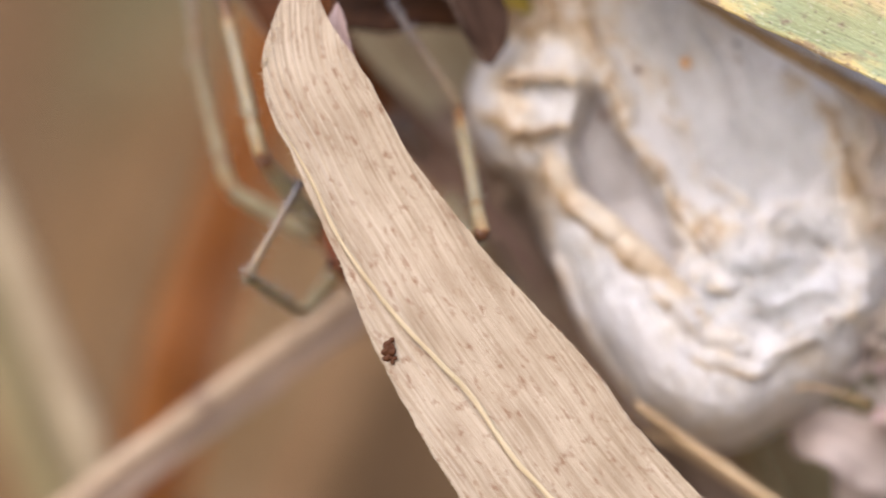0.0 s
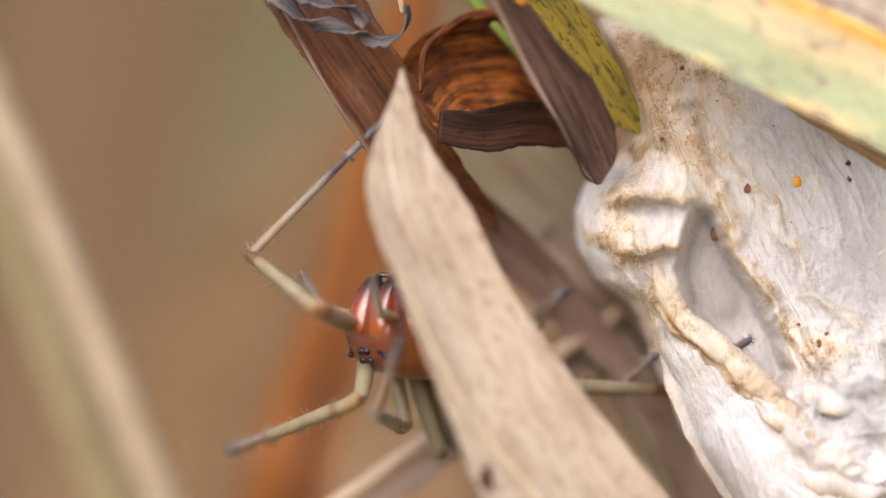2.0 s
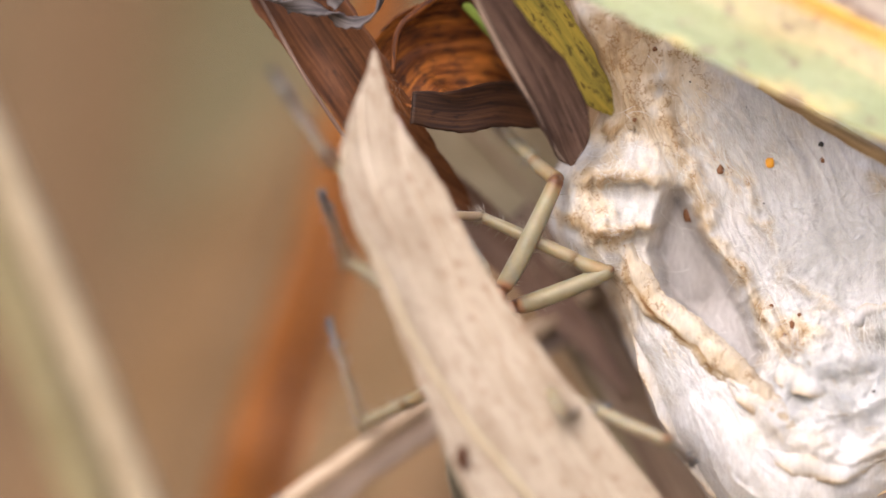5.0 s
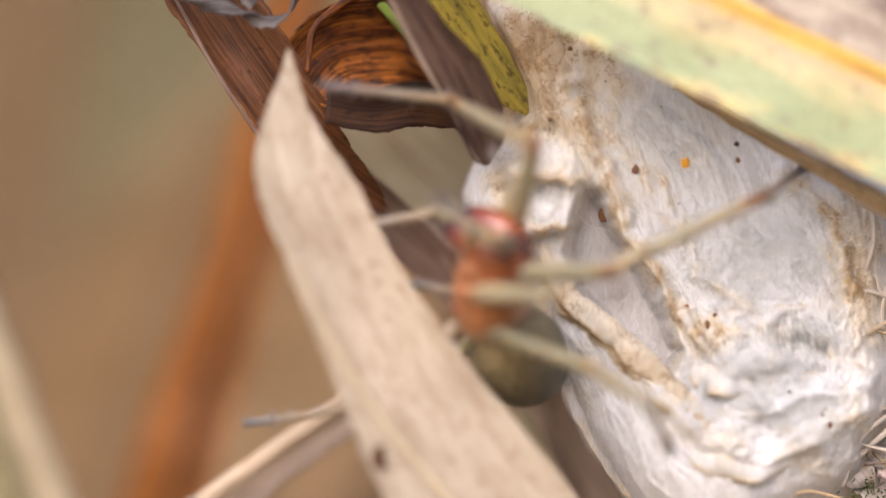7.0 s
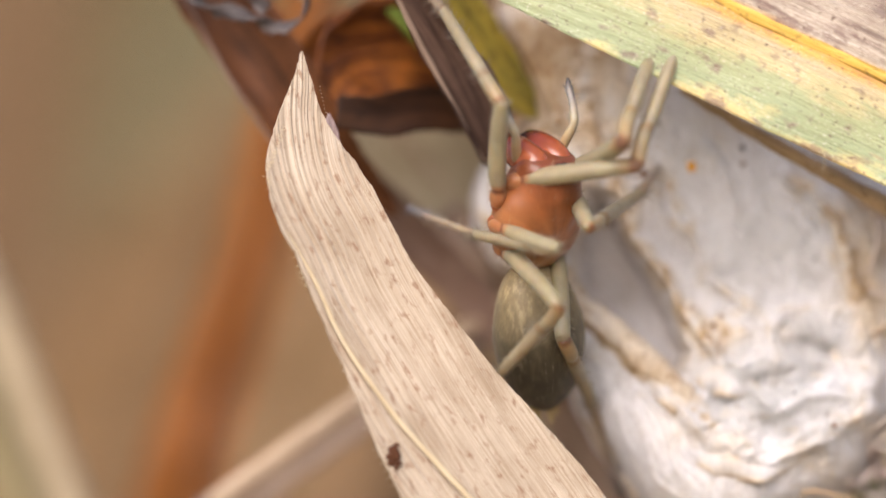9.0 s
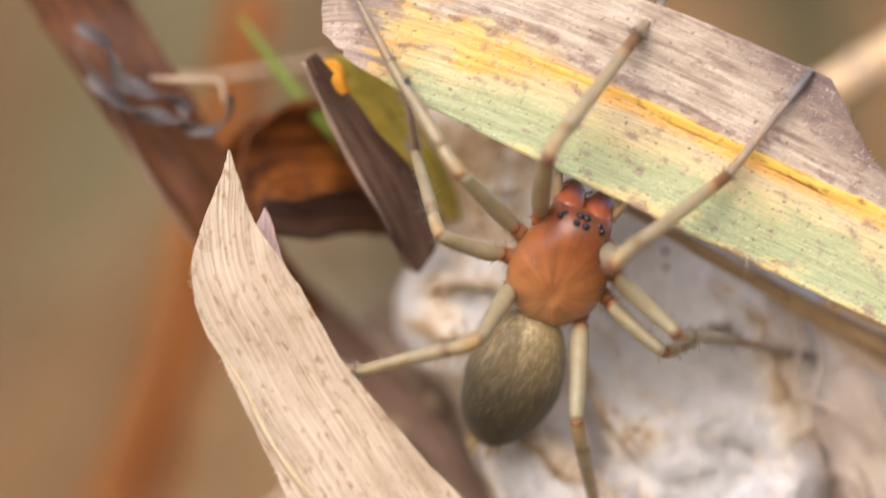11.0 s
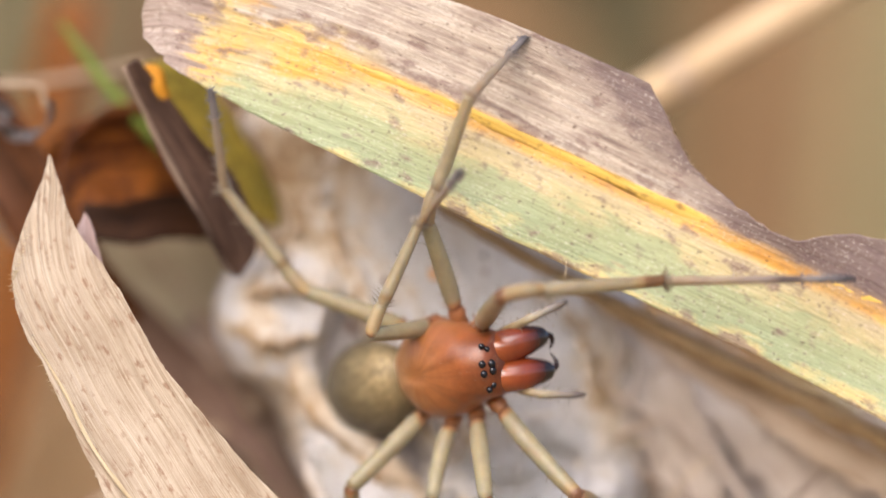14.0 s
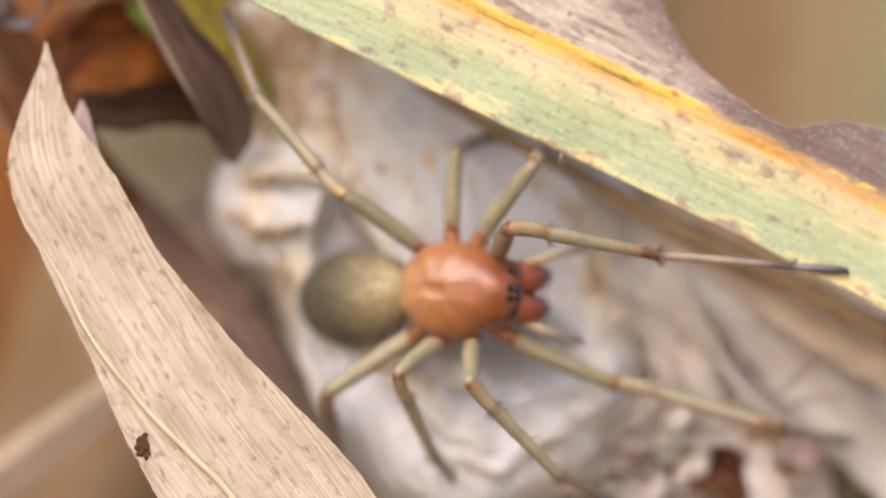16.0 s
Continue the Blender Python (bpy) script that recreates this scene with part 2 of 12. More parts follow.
def striped_leaf():
    """A dying leaf: green below, an orange vein, withered mauve-brown above; yellow edge and dark spots."""
    m = Nodes("green_yellow_brown_leaf")
    coords, split = m.add("ShaderNodeTexCoord"), m.add("ShaderNodeSeparateXYZ")
    m.join(coords.outputs["UV"], split.inputs[0])
    u, v = split.outputs[0], split.outputs[1]
    wander = m.noise(m.place("UV", (0.22, 0.45, 1)), 1.0, 5, 0.6)
    cloud = m.noise(m.place("UV", (0.5, 1.3, 1)), 1.0, 5, 0.62)
    streak = m.noise(m.place("UV", (0.22, 4.2, 1)), 1.0, 6, 0.6)
    fine = m.noise(m.place("UV", (0.9, 13.0, 1)), 1.0, 4)
    across = m.math("ADD", m.math("ADD", v, 3.2), m.math("ADD", m.math("MULTIPLY", m.math("SUBTRACT", wander, 0.5), 2.4), m.math("ADD", m.math("MULTIPLY", m.math("SUBTRACT", cloud, 0.5), 2.2), m.math("MULTIPLY", m.math("SUBTRACT", streak, 0.5), 1.0))))
    green, yellow, orange, pale = (0.315, 0.365, 0.195), (0.6, 0.47, 0.19), (0.72, 0.4, 0.075), (0.51, 0.42, 0.25)
    bands = m.ramp(m.math("MULTIPLY", across, 0.125), [(0.0, yellow), (0.035, (0.47, 0.45, 0.21)), (0.075, green), (0.25, (0.37, 0.395, 0.2)), (0.33, (0.55, 0.46, 0.23)), (0.43, pale)])
    withered = m.ramp(m.math("ADD", m.math("MULTIPLY", streak, 0.6), m.math("MULTIPLY", cloud, 0.4)), [(0.35, (0.2, 0.145, 0.115)), (0.45, (0.36, 0.285, 0.22)), (0.54, (0.49, 0.41, 0.315)), (0.66, (0.64, 0.57, 0.47))])
    plain = m.math("ADD", v, m.math("ADD", m.math("MULTIPLY", m.math("SUBTRACT", wander, 0.5), 0.8), m.math("MULTIPLY", m.math("SUBTRACT", cloud, 0.5), 1.2)))
    upper = m.ramp(m.math("MULTIPLY", m.math("ADD", plain, 3.2), 0.125), [(0.44, (0, 0, 0)), (0.54, (1, 1, 1))])
    colour = m.mix(upper, bands, withered)
    rib = m.ramp(m.math("MULTIPLY", m.math("ADD", m.math("ADD", v, m.math("MULTIPLY", m.math("SUBTRACT", cloud, 0.5), 0.5)), 3.2), 0.125), [(0.4, (0, 0, 0)), (0.435, (1, 1, 1)), (0.49, (1, 1, 1)), (0.53, (0, 0, 0))])
    colour = m.mix(m.math("MULTIPLY", rib, m.ramp(wander, [(0.3, (0.45, 0.45, 0.45)), (0.55, (1, 1, 1))])), colour, m.ramp(cloud, [(0.32, (0.4, 0.18, 0.05)), (0.45, (0.7, 0.36, 0.06)), (0.6, orange), (0.75, (0.85, 0.6, 0.2))]))
    early = m.math("MULTIPLY", m.ramp(m.math("MULTIPLY", u, 0.1), [(0.28, (0, 0, 0)), (0.36, (1, 1, 1)), (0.7, (1, 1, 1)), (1.0, (0, 0, 0))]), m.ramp(m.math("MULTIPLY", across, 0.125), [(0.36, (0, 0, 0)), (0.42, (1, 1, 1)), (0.53, (1, 1, 1)), (0.6, (0, 0, 0))]))
    colour = m.mix(early, colour, m.ramp(wander, [(0.4, yellow), (0.6, orange)]))
    # the end of the leaf has turned yellow, then brown
    end = m.math("ADD", u, m.math("ADD", m.math("MULTIPLY", m.math("SUBTRACT", streak, 0.5), 4.0), m.math("MULTIPLY", m.math("SUBTRACT", cloud, 0.5), 5.0)))
    colour = m.mix(m.ramp(m.math("MULTIPLY", end, 0.1), [(0.3, (0.9, 0.9, 0.9)), (0.45, (0, 0, 0))]), colour, m.ramp(wander, [(0.4, yellow), (0.6, orange)]))
    colour = m.mix(m.ramp(m.math("MULTIPLY", end, 0.1), [(0.2, (1, 1, 1)), (0.3, (0, 0, 0))]), colour, m.mix(0.55, withered, (0.3, 0.215, 0.185)))
    spot = m.noise(m.place("UV", (0.8, 1.4, 1)), 1.0, 4, 0.6)
    # the mottling is thickest along the lower edge, beside the yellow band and above the vein
    thick = m.ramp(m.math("MULTIPLY", across, 0.125), [(0.0, (0.1, 0.1, 0.1)), (0.09, (0, 0, 0)), (0.27, (0, 0, 0)), (0.36, (0.04, 0.04, 0.04)), (0.5, (0, 0, 0)), (0.56, (0.12, 0.12, 0.12)), (0.64, (0, 0, 0))])
    spot = m.math("ADD", spot, thick)
    colour = m.mix(m.ramp(spot, [(0.58, (0, 0, 0)), (0.69, (0.75, 0.75, 0.75))]), colour, (0.2, 0.125, 0.1))
    dot = m.noise(m.place("UV", (3.4, 5.0, 1)), 1.0, 3)
    colour = m.mix(m.ramp(dot, [(0.62, (0, 0, 0)), (0.7, (0.8, 0.8, 0.8))]), colour, (0.12, 0.07, 0.045))
    # dark and frayed along the tear
    tear = m.math("ADD", m.math("ADD", v, m.math("MULTIPLY", u, 0.4)), m.math("ADD", m.math("MULTIPLY", m.math("SUBTRACT", cloud, 0.5), 5.0), m.math("MULTIPLY", m.math("SUBTRACT", streak, 0.5), 2.5)))
    colour = m.mix(m.math("MULTIPLY", upper, m.ramp(m.math("MULTIPLY", tear, 0.08), [(0.8, (0, 0, 0)), (0.92, (0.9, 0.9, 0.9))])), colour, (0.14, 0.09, 0.08))
    # silvery glints along the fibres, painted into the colour
    glint = m.noise(m.place("UV", (2.0, 14.0, 1)), 1.0, 3)
    colour = m.mix(m.ramp(glint, [(0.62, (0, 0, 0)), (0.74, (0.5, 0.5, 0.5))]), colour, (0.72, 0.68, 0.56))
    # specks: the pale ones are painted glints, the dark ones are spots
    glint_specks = m.noise(m.place("UV", (6.0, 9.0, 1)), 1.0, 3, 0.6)
    speckled = m.math("MULTIPLY", m.ramp(cloud, [(0.42, (0.15, 0.15, 0.15)), (0.55, (1, 1, 1))]), 0.4)
    colour = m.mix(m.math("MULTIPLY", speckled, m.ramp(glint_specks, [(0.58, (0, 0, 0)), (0.66, (1, 1, 1))])), colour, (0.74, 0.68, 0.56))
    colour = m.mix(m.math("MULTIPLY", speckled, m.ramp(glint_specks, [(0.34, (1, 1, 1)), (0.41, (0, 0, 0))])), colour, (0.2, 0.13, 0.09))
    colour = m.mix(0.35, colour, m.mix(1.0, colour, m.ramp(fine, [(0.33, (0.6, 0.58, 0.55)), (0.66, (1.3, 1.3, 1.3))]), "MULTIPLY"))
    m.bump(m.math("ADD", fine, streak), 0.55, 0.00009)
    return m.finish(colour, 0.42, 0.2, 0.5)


GREEN = striped_leaf()
GREEN_YELLOW = leaf_material("green_yellow_leaf", (0.14, 0.12, 0.03), (0.38, 0.3, 0.05), (0.58, 0.4, 0.06), (0.05, 0.03, 0.018), 0.57, 1.4)


def silk_material():
    """Felted silk: fine fibres in two directions, beige to brown stains, thin brown stain lines."""
    m = Nodes("stained_silk")
    stain = m.add("ShaderNodeAttribute")
    stain.attribute_name = "stain"
    slant = m.place("Object", (5200, 3000, 1300))
    slant.node.inputs["Rotation"].default_value = (0, 0.5, 0)
    wisp = m.add("ShaderNodeTexNoise", Scale=1.0, Detail=5.0, Roughness=0.62, Distortion=1.6)
    m.join(slant, wisp.inputs["Vector"])
    both = wisp.outputs["Fac"]
    patch = m.noise(m.place("Object", (330, 330, 330)), 1.0, 5, 0.6)
    dirt = m.noise(m.place("Object", (1100, 1100, 800)), 1.0, 6, 0.7)
    cloudy = m.noise(m.place("Object", (650, 650, 450)), 1.0, 4, 0.6)
    grime = m.math("ADD", m.math("MULTIPLY", stain.outputs["Fac"], 0.5), m.math("ADD", m.math("MULTIPLY", patch, 0.42), m.math("MULTIPLY", dirt, 0.42)))
    colour = m.ramp(grime, [(0.24, (0.785, 0.79, 0.8)), (0.38, (0.735, 0.725, 0.715)), (0.5, (0.705, 0.67, 0.61)), (0.63, (0.72, 0.63, 0.485)), (0.86, (0.5, 0.36, 0.2)), (1.0, (0.28, 0.15, 0.07))])
    # shade in the sac's hollow and pits, put into the colour as grey
    pit_shade = m.add("ShaderNodeAttribute")
    pit_shade.attribute_name = "pit_shade"
    colour = m.mix(m.math("MULTIPLY", pit_shade.outputs["Fac"], 0.85), colour, (0.53, 0.505, 0.495))
    # fine brown lines where the silk is soiled
    line = m.math("ABSOLUTE", m.math("SUBTRACT", m.noise(m.place("Object", (750, 750, 600)), 1.0, 5, 0.65), 0.5), 0.0)
    thin = m.math("MULTIPLY", m.ramp(line, [(0.004, (0.8, 0.8, 0.8)), (0.016, (0, 0, 0))]), m.ramp(grime, [(0.5, (0, 0, 0)), (0.7, (1, 1, 1))]))
    colour = m.mix(thin, colour, (0.3, 0.16, 0.06))
    colour = m.mix(1.0, colour, m.ramp(cloudy, [(0.36, (0.9, 0.885, 0.87)), (0.6, (1.06, 1.06, 1.06))]), "MULTIPLY")
    colour = m.mix(0.55, colour, m.mix(1.0, colour, m.ramp(both, [(0.36, (0.8, 0.78, 0.77)), (0.6, (1.12, 1.12, 1.12))]), "MULTIPLY"))
    m.bump(m.math("ADD", both, m.math("MULTIPLY", dirt, 0.5)), 0.5, 0.0001)
    return m.finish(colour, 0.6, 0.4, 0.2)


SILK = silk_material()
VEIN = leaf_material("orange_vein", (0.56, 0.32, 0.05), (0.76, 0.5, 0.1), (0.84, 0.63, 0.22), (0.22, 0.11, 0.05), 0.58, 5.0, 0.7)
THREAD = Nodes("silk_thread").finish((0.86, 0.85, 0.82), 0.35, 0.3)
SPECK_BROWN = leaf_material("brown_speck", (0.08, 0.03, 0.015), (0.2, 0.09, 0.04), (0.3, 0.15, 0.07))
SPECK_DARK = leaf_material("dark_speck", (0.02, 0.018, 0.016), (0.05, 0.045, 0.04), (0.1, 0.09, 0.08))
SPECK_ORANGE = leaf_material("orange_speck", (0.5, 0.2, 0.02), (0.75, 0.35, 0.03), (0.85, 0.45, 0.06))

# ---- setting: ground and the reed stand far behind ----
ground_map = Nodes("litter_ground")
earth = ground_map.noise(ground_map.place("Object", (1, 1, 1)), 9.0, 6)
straws = ground_map.noise(ground_map.place("Object", (1, 6, 1)), 60.0, 4)
GROUND = ground_map.finish(ground_map.mix(0.5, ground_map.ramp(earth, [(0.35, (0.12, 0.085, 0.05)), (0.65, (0.3, 0.22, 0.12))]), ground_map.ramp(straws, [(0.4, (0.1, 0.07, 0.04)), (0.65, (0.4, 0.3, 0.17))])), 0.9)
ground = link_mesh("ground", [(-150, -150, -0.55), (150, -150, -0.55), (150, 150, -0.55), (-150, 150, -0.55)], [(0, 1, 2, 3)], GROUND)
tagged(ground, "brown litter-covered meadow ground under the reeds", "ground", kind="structure")


def thicket(name, label, material, count, near, far, seed):
    """Many tall reed leaves, standing close behind one another."""
    rnd = random.Random(seed)
    verts, faces, uvs = [], [], []
    for i in range(count):
        y = near + (far - near) * (i / count) ** 1.3
        x = rnd.uniform(-1, 1) * (70 + 0.35 * y)
        lean, turn, width = rnd.uniform(-90, 90), rnd.uniform(-40, 40), rnd.uniform(5, 11) * (1 + y / 700)
        v, f, t = ribbon_data([(x - lean, y + rnd.uniform(-15, 15), -560, width, width, turn, 2), (x - lean * 0.3, y, -180, width, width, turn, 3), (x, y, 60, width, width, turn + rnd.uniform(-30, 30), 3),
            (x + lean * 0.8, y + rnd.uniform(-40, 40), 420, width * 0.3, width * 0.3, turn, 1)], along=14, across=3, thick=0.4, seed=seed)
        n = len(verts)
        verts += v
        uvs += t
        faces += [tuple(n + k for k in q) for q in f]
    return tagged(link_mesh(name, verts, faces, material, None, "", uvs), label, "reeds", kind="stuff")


thicket("tan_reeds", "dense stand of dry tan reed leaves", REED_TAN, 150, 150, 1500, 11)
thicket("olive_reeds", "olive-green fading reed leaves in the stand", REED_OLIVE, 110, 170, 1200, 12)
thicket("brown_reeds", "pinkish brown dry reed leaves in the stand", REED_PINK, 110, 160, 1200, 13)

# ---- the folded straw-coloured blade in front ----
dead_blade = thing("dead_grass_blade", "straw-coloured dry grass blade folded to a point", "leaf")
ribbon("blade", [
    (-5.80, 0.90, 8.10, 0.03, 0.03, 0, 0), (-5.78, 0.70, 6.78, 0.42, 0.42, 0, 0), (-5.83, 0.45, 5.35, 0.98, 0.98, 0, 0.05), (-5.60, 0.10, 3.60, 1.72, 1.72, 0, 0.15),
    (-5.05, 0.00, 2.15, 2.02, 2.02, 0, 0.3), (-4.25, -0.05, 0.75, 2.05, 2.05, 0, 0.35), (-3.10, -0.20, -1.45, 2.17, 2.17, 0, 0.4), (-1.60, -0.45, -3.80, 2.5, 2.5, 0, 0.4), (-0.20, -0.75, -6.05, 2.9, 2.9, 0, 0.4),
    (1.50, -1.00, -8.35, 3.3, 3.3, 0, 0.4), (3.35, -1.20, -10.70, 3.6, 3.6, 0, 0.4), (5.80, -1.40, -13.85, 3.7, 3.7, 0, 0.4), (13.34, -2.00, -21.73, 4.0, 4.0, 0, 0.4)],
    STRAW, dead_blade, along=320, across=84, ragged=0.06, wavy=0.18, seed=2, veins=0.07, vein_gap=0.42, thick=0.16)
tube("midrib", [(-6.75, -0.30, 1.20, 0.04), (-5.31, -0.55, -1.08, 0.07), (-4.31, -0.72, -3.09, 0.08), (-3.19, -0.90, -4.76, 0.09), (-1.63, -1.08, -6.66, 0.09), (-0.07, -1.22, -8.22, 0.11), (1.27, -1.32, -9.56, 0.11), (3.06, -1.48, -12.02, 0.11), (4.84, -1.60, -13.85, 0.11), (11.80, -2.20, -21.00, 0.11)],
    RIB, dead_blade, "pale yellow rib", along=90, sides=12, rough=0.3, squash=0.4)
ribbon("flap", [(-4.39, 1.70, 5.80, 0.03, 0.03, 0, 0), (-4.39, 1.60, 5.06, 0.4, 0.32, 0, 0.1), (-4.30, 1.50, 4.01, 0.7, 0.52, 0, 0.15), (-3.94, 1.20, 2.48, 0.8, 0.5, 0, 0.2), (-3.22, 1.00, 0.47, 0.9, 0.28, 0, 0.1), (-2.59, 1.00, -0.87, 0.7, 0.03, 0, 0)],
    MAUVE, dead_blade, "pale mauve folded edge", along=40, across=10, ragged=0.06, seed=31)
rnd = random.Random(15)
rot = bmesh.new()
for i in range(34):
    lump = bmesh.ops.create_icosphere(rot, subdivisions=1, radius=rnd.uniform(0.06, 0.15) * MM)
    base = Vector((-1.95, -1.2, -7.98)) + Vector((rnd.gauss(0, 0.1), 0, rnd.gauss(0, 0.26)))
    for v in lump["verts"]:
        v.co = Vector((v.co.x * (1 + rnd.uniform(-0.3, 0.3)), v.co.y * 0.5, v.co.z * (1.3 + rnd.uniform(-0.3, 0.3)))) + base * MM
part("rot_spot", rot, BROWN, dead_blade, "dark rotten spot on the edge")
rnd = random.Random(14)
verts, faces = [], []
roots = []
for i in range(70):
    f = rnd.random()
    x, z = np.interp(f, (0, 0.35, 1), (-6.68, -7.38, -5.53)), np.interp(f, (0, 0.35, 1), (5.0, 2.9, -1.4))
    roots.append((x + rnd.uniform(-0.05, 0.05), z))
for x, z in roots:
    n = len(verts)
    length = rnd.uniform(0.08, 0.22)
    a = rnd.uniform(2.6, 3.9)
    verts += [((x + 0.15) * MM, -0.1 * MM, (z + 0.015) * MM), ((x + 0.15) * MM, -0.1 * MM, (z - 0.015) * MM), ((x + 0.15) * MM, -0.13 * MM, z * MM), ((x + length * math.cos(a)) * MM, -0.12 * MM, (z + length * math.sin(a)) * MM)]
    faces += [(n, n + 1, n + 3), (n + 1, n + 2, n + 3), (n + 2, n, n + 3)]
link_mesh("edge_hairs", verts, faces, RIB, dead_blade, "tiny pale bristles along the edge")

# ---- the green and yellow blade over the sac ----
green_blade = thing("green_grass_blade", "green grass blade dying to yellow and brown, torn edge", "leaf")
ribbon("blade", [
    (-2.10, 0.90, 13.10, 0.35, 0.5, 0, 0.1), (-1.50, 0.65, 13.15, 1.0, 1.7, 0, 0.2), (-0.54, 0.45, 13.05, 1.6, 2.5, 0, 0.2), (3.26, 0.30, 11.96, 2.5, 3.5, 0, 0.2), (8.16, 0.00, 10.17, 3.05, 4.4, 0, 0.2), (13.74, 0.00, 7.65, 3.2, 4.7, 0, 0.2),
    (19.31, 0.00, 5.04, 3.2, 4.7, 0, 0.2), (24.89, 0.00, 2.36, 3.2, 4.7, 0, 0.2), (33.81, 0.00, -2.32, 3.2, 4.7, 0, 0.2)],
    GREEN, green_blade, along=300, across=56, seed=4, ragged=0.04, wavy=0.25, veins=0.045, vein_gap=0.38, thick=0.18,
    edge=[(0, 9), (19.0, 9), (19.5, 4.6), (20.5, 3.9), (21.4, 3.1), (22.3, 2.5), (23.3, 2.15), (24.8, 1.75), (26.1, 1.5), (27.3, 1.55), (28.1, 2.2), (29.1, 2.8), (30.8, 3.3), (36.3, 4.0)])
tube("midrib", [(2.59, 0.40, 12.63, 0.02), (5.06, 0.16, 11.98, 0.14), (9.52, 0.03, 10.26, 0.23), (15.10, 0.02, 7.74, 0.22), (20.67, 0.02, 5.11, 0.25), (26.25, 0.02, 2.39, 0.22), (33.58, 0.00, -1.49, 0.19)],
    VEIN, green_blade, "orange-yellow raised vein", along=200, sides=14, rough=0.6, squash=0.3)
tube("bristle", [(14.64, -0.20, 3.86, 0.02), (14.62, -0.30, 3.48, 0.018), (14.53, -0.30, 3.10, 0.006)], RIB, green_blade, "tiny pale bristle", along=8, sides=5)

sheath = thing("sheath_leaf", "tan dry leaf rolled under the green blade", "leaf")
tube("rolled_edge", [(9.08, 5.00, 6.43, 0.12), (10.59, 4.80, 5.58, 0.22), (12.58, 4.50, 4.40, 0.27), (17.45, 4.00, 1.75, 0.33), (22.56, 4.00, -0.82, 0.4), (30.33, 4.00, -4.64, 0.45)], ROLLED, sheath, "golden-brown rolled edge", along=110, sides=16, rough=0.35)
ribbon("blade", [(15.52, 6.00, 2.59, 0.1, 0.1, 0, 0), (18.20, 6.00, 0.91, 0.35, 0.35, 0, 0.1), (21.54, 6.00, -1.09, 0.6, 0.5, 0, 0.2), (26.00, 6.00, -3.77, 0.9, 0.6, 0, 0.3), (31.58, 6.00, -6.44, 1.0, 0.7, 0, 0.3)],
    TAN, sheath, "creased tan leaf", along=60, across=16, wavy=0.9, ragged=0.2, seed=33)

# ---- brown leaves behind ----
brown_leaf = thing("brown_leaf", "dark brown withered leaf strip", "leaf")
ribbon("blade", [(-14.20, 8.00, 17.27, 1.5, 1.9, 0, 0), (-10.84, 8.00, 11.67, 1.2, 2.2, 0, 0.2), (-8.02, 7.00, 7.40, 1.0, 2.1, 0, 0.4), (-5.35, 8.00, 3.83, 0.9, 1.6, 0, 0.4),
    (-3.6, 8.60, 2.5, 0.7, 0.9, 0, 0.3), (-2.2, 9.20, 1.5, 0.1, 0.15, 0, 0)], BROWN, brown_leaf, along=110, across=18, seed=5, ragged=0.12, wavy=0.6, veins=0.03, vein_gap=0.5)
ribbon("faded_end", [(-5.95, 10.5, 4.70, 0.64, 0.85, 0, 0.2), (-4.55, 11.0, 3.20, 0.80, 0.98, 0, 0.3), (-2.25, 11.6, 1.20, 0.96, 0.98, 0, 0.3), (0.15, 12.2, -1.00, 0.96, 0.78, 0, 0.2), (2.45, 12.4, -3.60, 0.64, 0.52, 0, 0), (4.05, 12.4, -5.90, 0.16, 0.13, 0, 0)],
    DUSK, brown_leaf, "faded mauve-brown leaf end", along=90, across=16, seed=45, ragged=0.1, wavy=0.5)
tube("pale_edge", [(-12.04, 6.80, 12.53, 0.06), (-10.37, 6.80, 9.52, 0.08), (-8.90, 6.20, 6.94, 0.09), (-7.67, 6.20, 5.04, 0.08), (-6.79, 6.60, 4.00, 0.06), (-5.89, 6.20, 4.48, 0.03)], DUSK, brown_leaf, "paler leaf edge", along=40, sides=8, rough=0.4)

twist = thing("shrivelled_leaf", "grey-black shrivelled leaf twisted round the stem", "leaf")
ribbon("twisted_strand", [(-11.45, 5.50, 11.16, 0.3, 0.3, 0, 0), (-10.11, 5.20, 9.93, 0.4, 0.3, 60, 0.1), (-9.39, 5.00, 9.63, 0.25, 0.3, 140, 0), (-8.66, 5.00, 9.55, 0.4, 0.3, 210, 0.1), (-7.88, 5.00, 9.32, 0.45, 0.4, 270, 0.1), (-7.32, 5.00, 9.01, 0.3, 0.3, 340, 0), (-6.76, 5.00, 8.97, 0.25, 0.3, 400, 0), (-6.05, 5.00, 9.48, 0.2, 0.25, 460, 0), (-5.92, 5.00, 10.37, 0.1, 0.2, 500, 0)], CHAR, twist, along=110, across=8, ragged=0.22, wavy=0.3, seed=91, thick=0.1)
ribbon("twisted_strand", [(-11.89, 5.50, 13.16, 0.3, 0.2, 0, 0), (-10.77, 5.20, 12.27, 0.4, 0.4, 70, 0.1), (-10.32, 5.00, 11.15, 0.4, 0.3, 150, 0), (-9.21, 5.00, 10.48, 0.45, 0.35, 230, 0.1), (-8.10, 5.00, 10.15, 0.3, 0.3, 300, 0), (-7.43, 5.00, 9.59, 0.3, 0.35, 380, 0)], CHAR, twist, along=80, across=8, ragged=0.22, wavy=0.3, seed=92, thick=0.1)
tube("twisted_strand", [(-9.01, 6.00, 11.06, 0.1), (-7.89, 6.00, 10.99, 0.16), (-6.78, 6.00, 10.95, 0.15), (-6.22, 6.00, 10.84, 0.12), (-6.00, 6.00, 10.06, 0.1)], TAN, twist, "straw-coloured strand", along=30, sides=8, rough=0.6, seed=5)

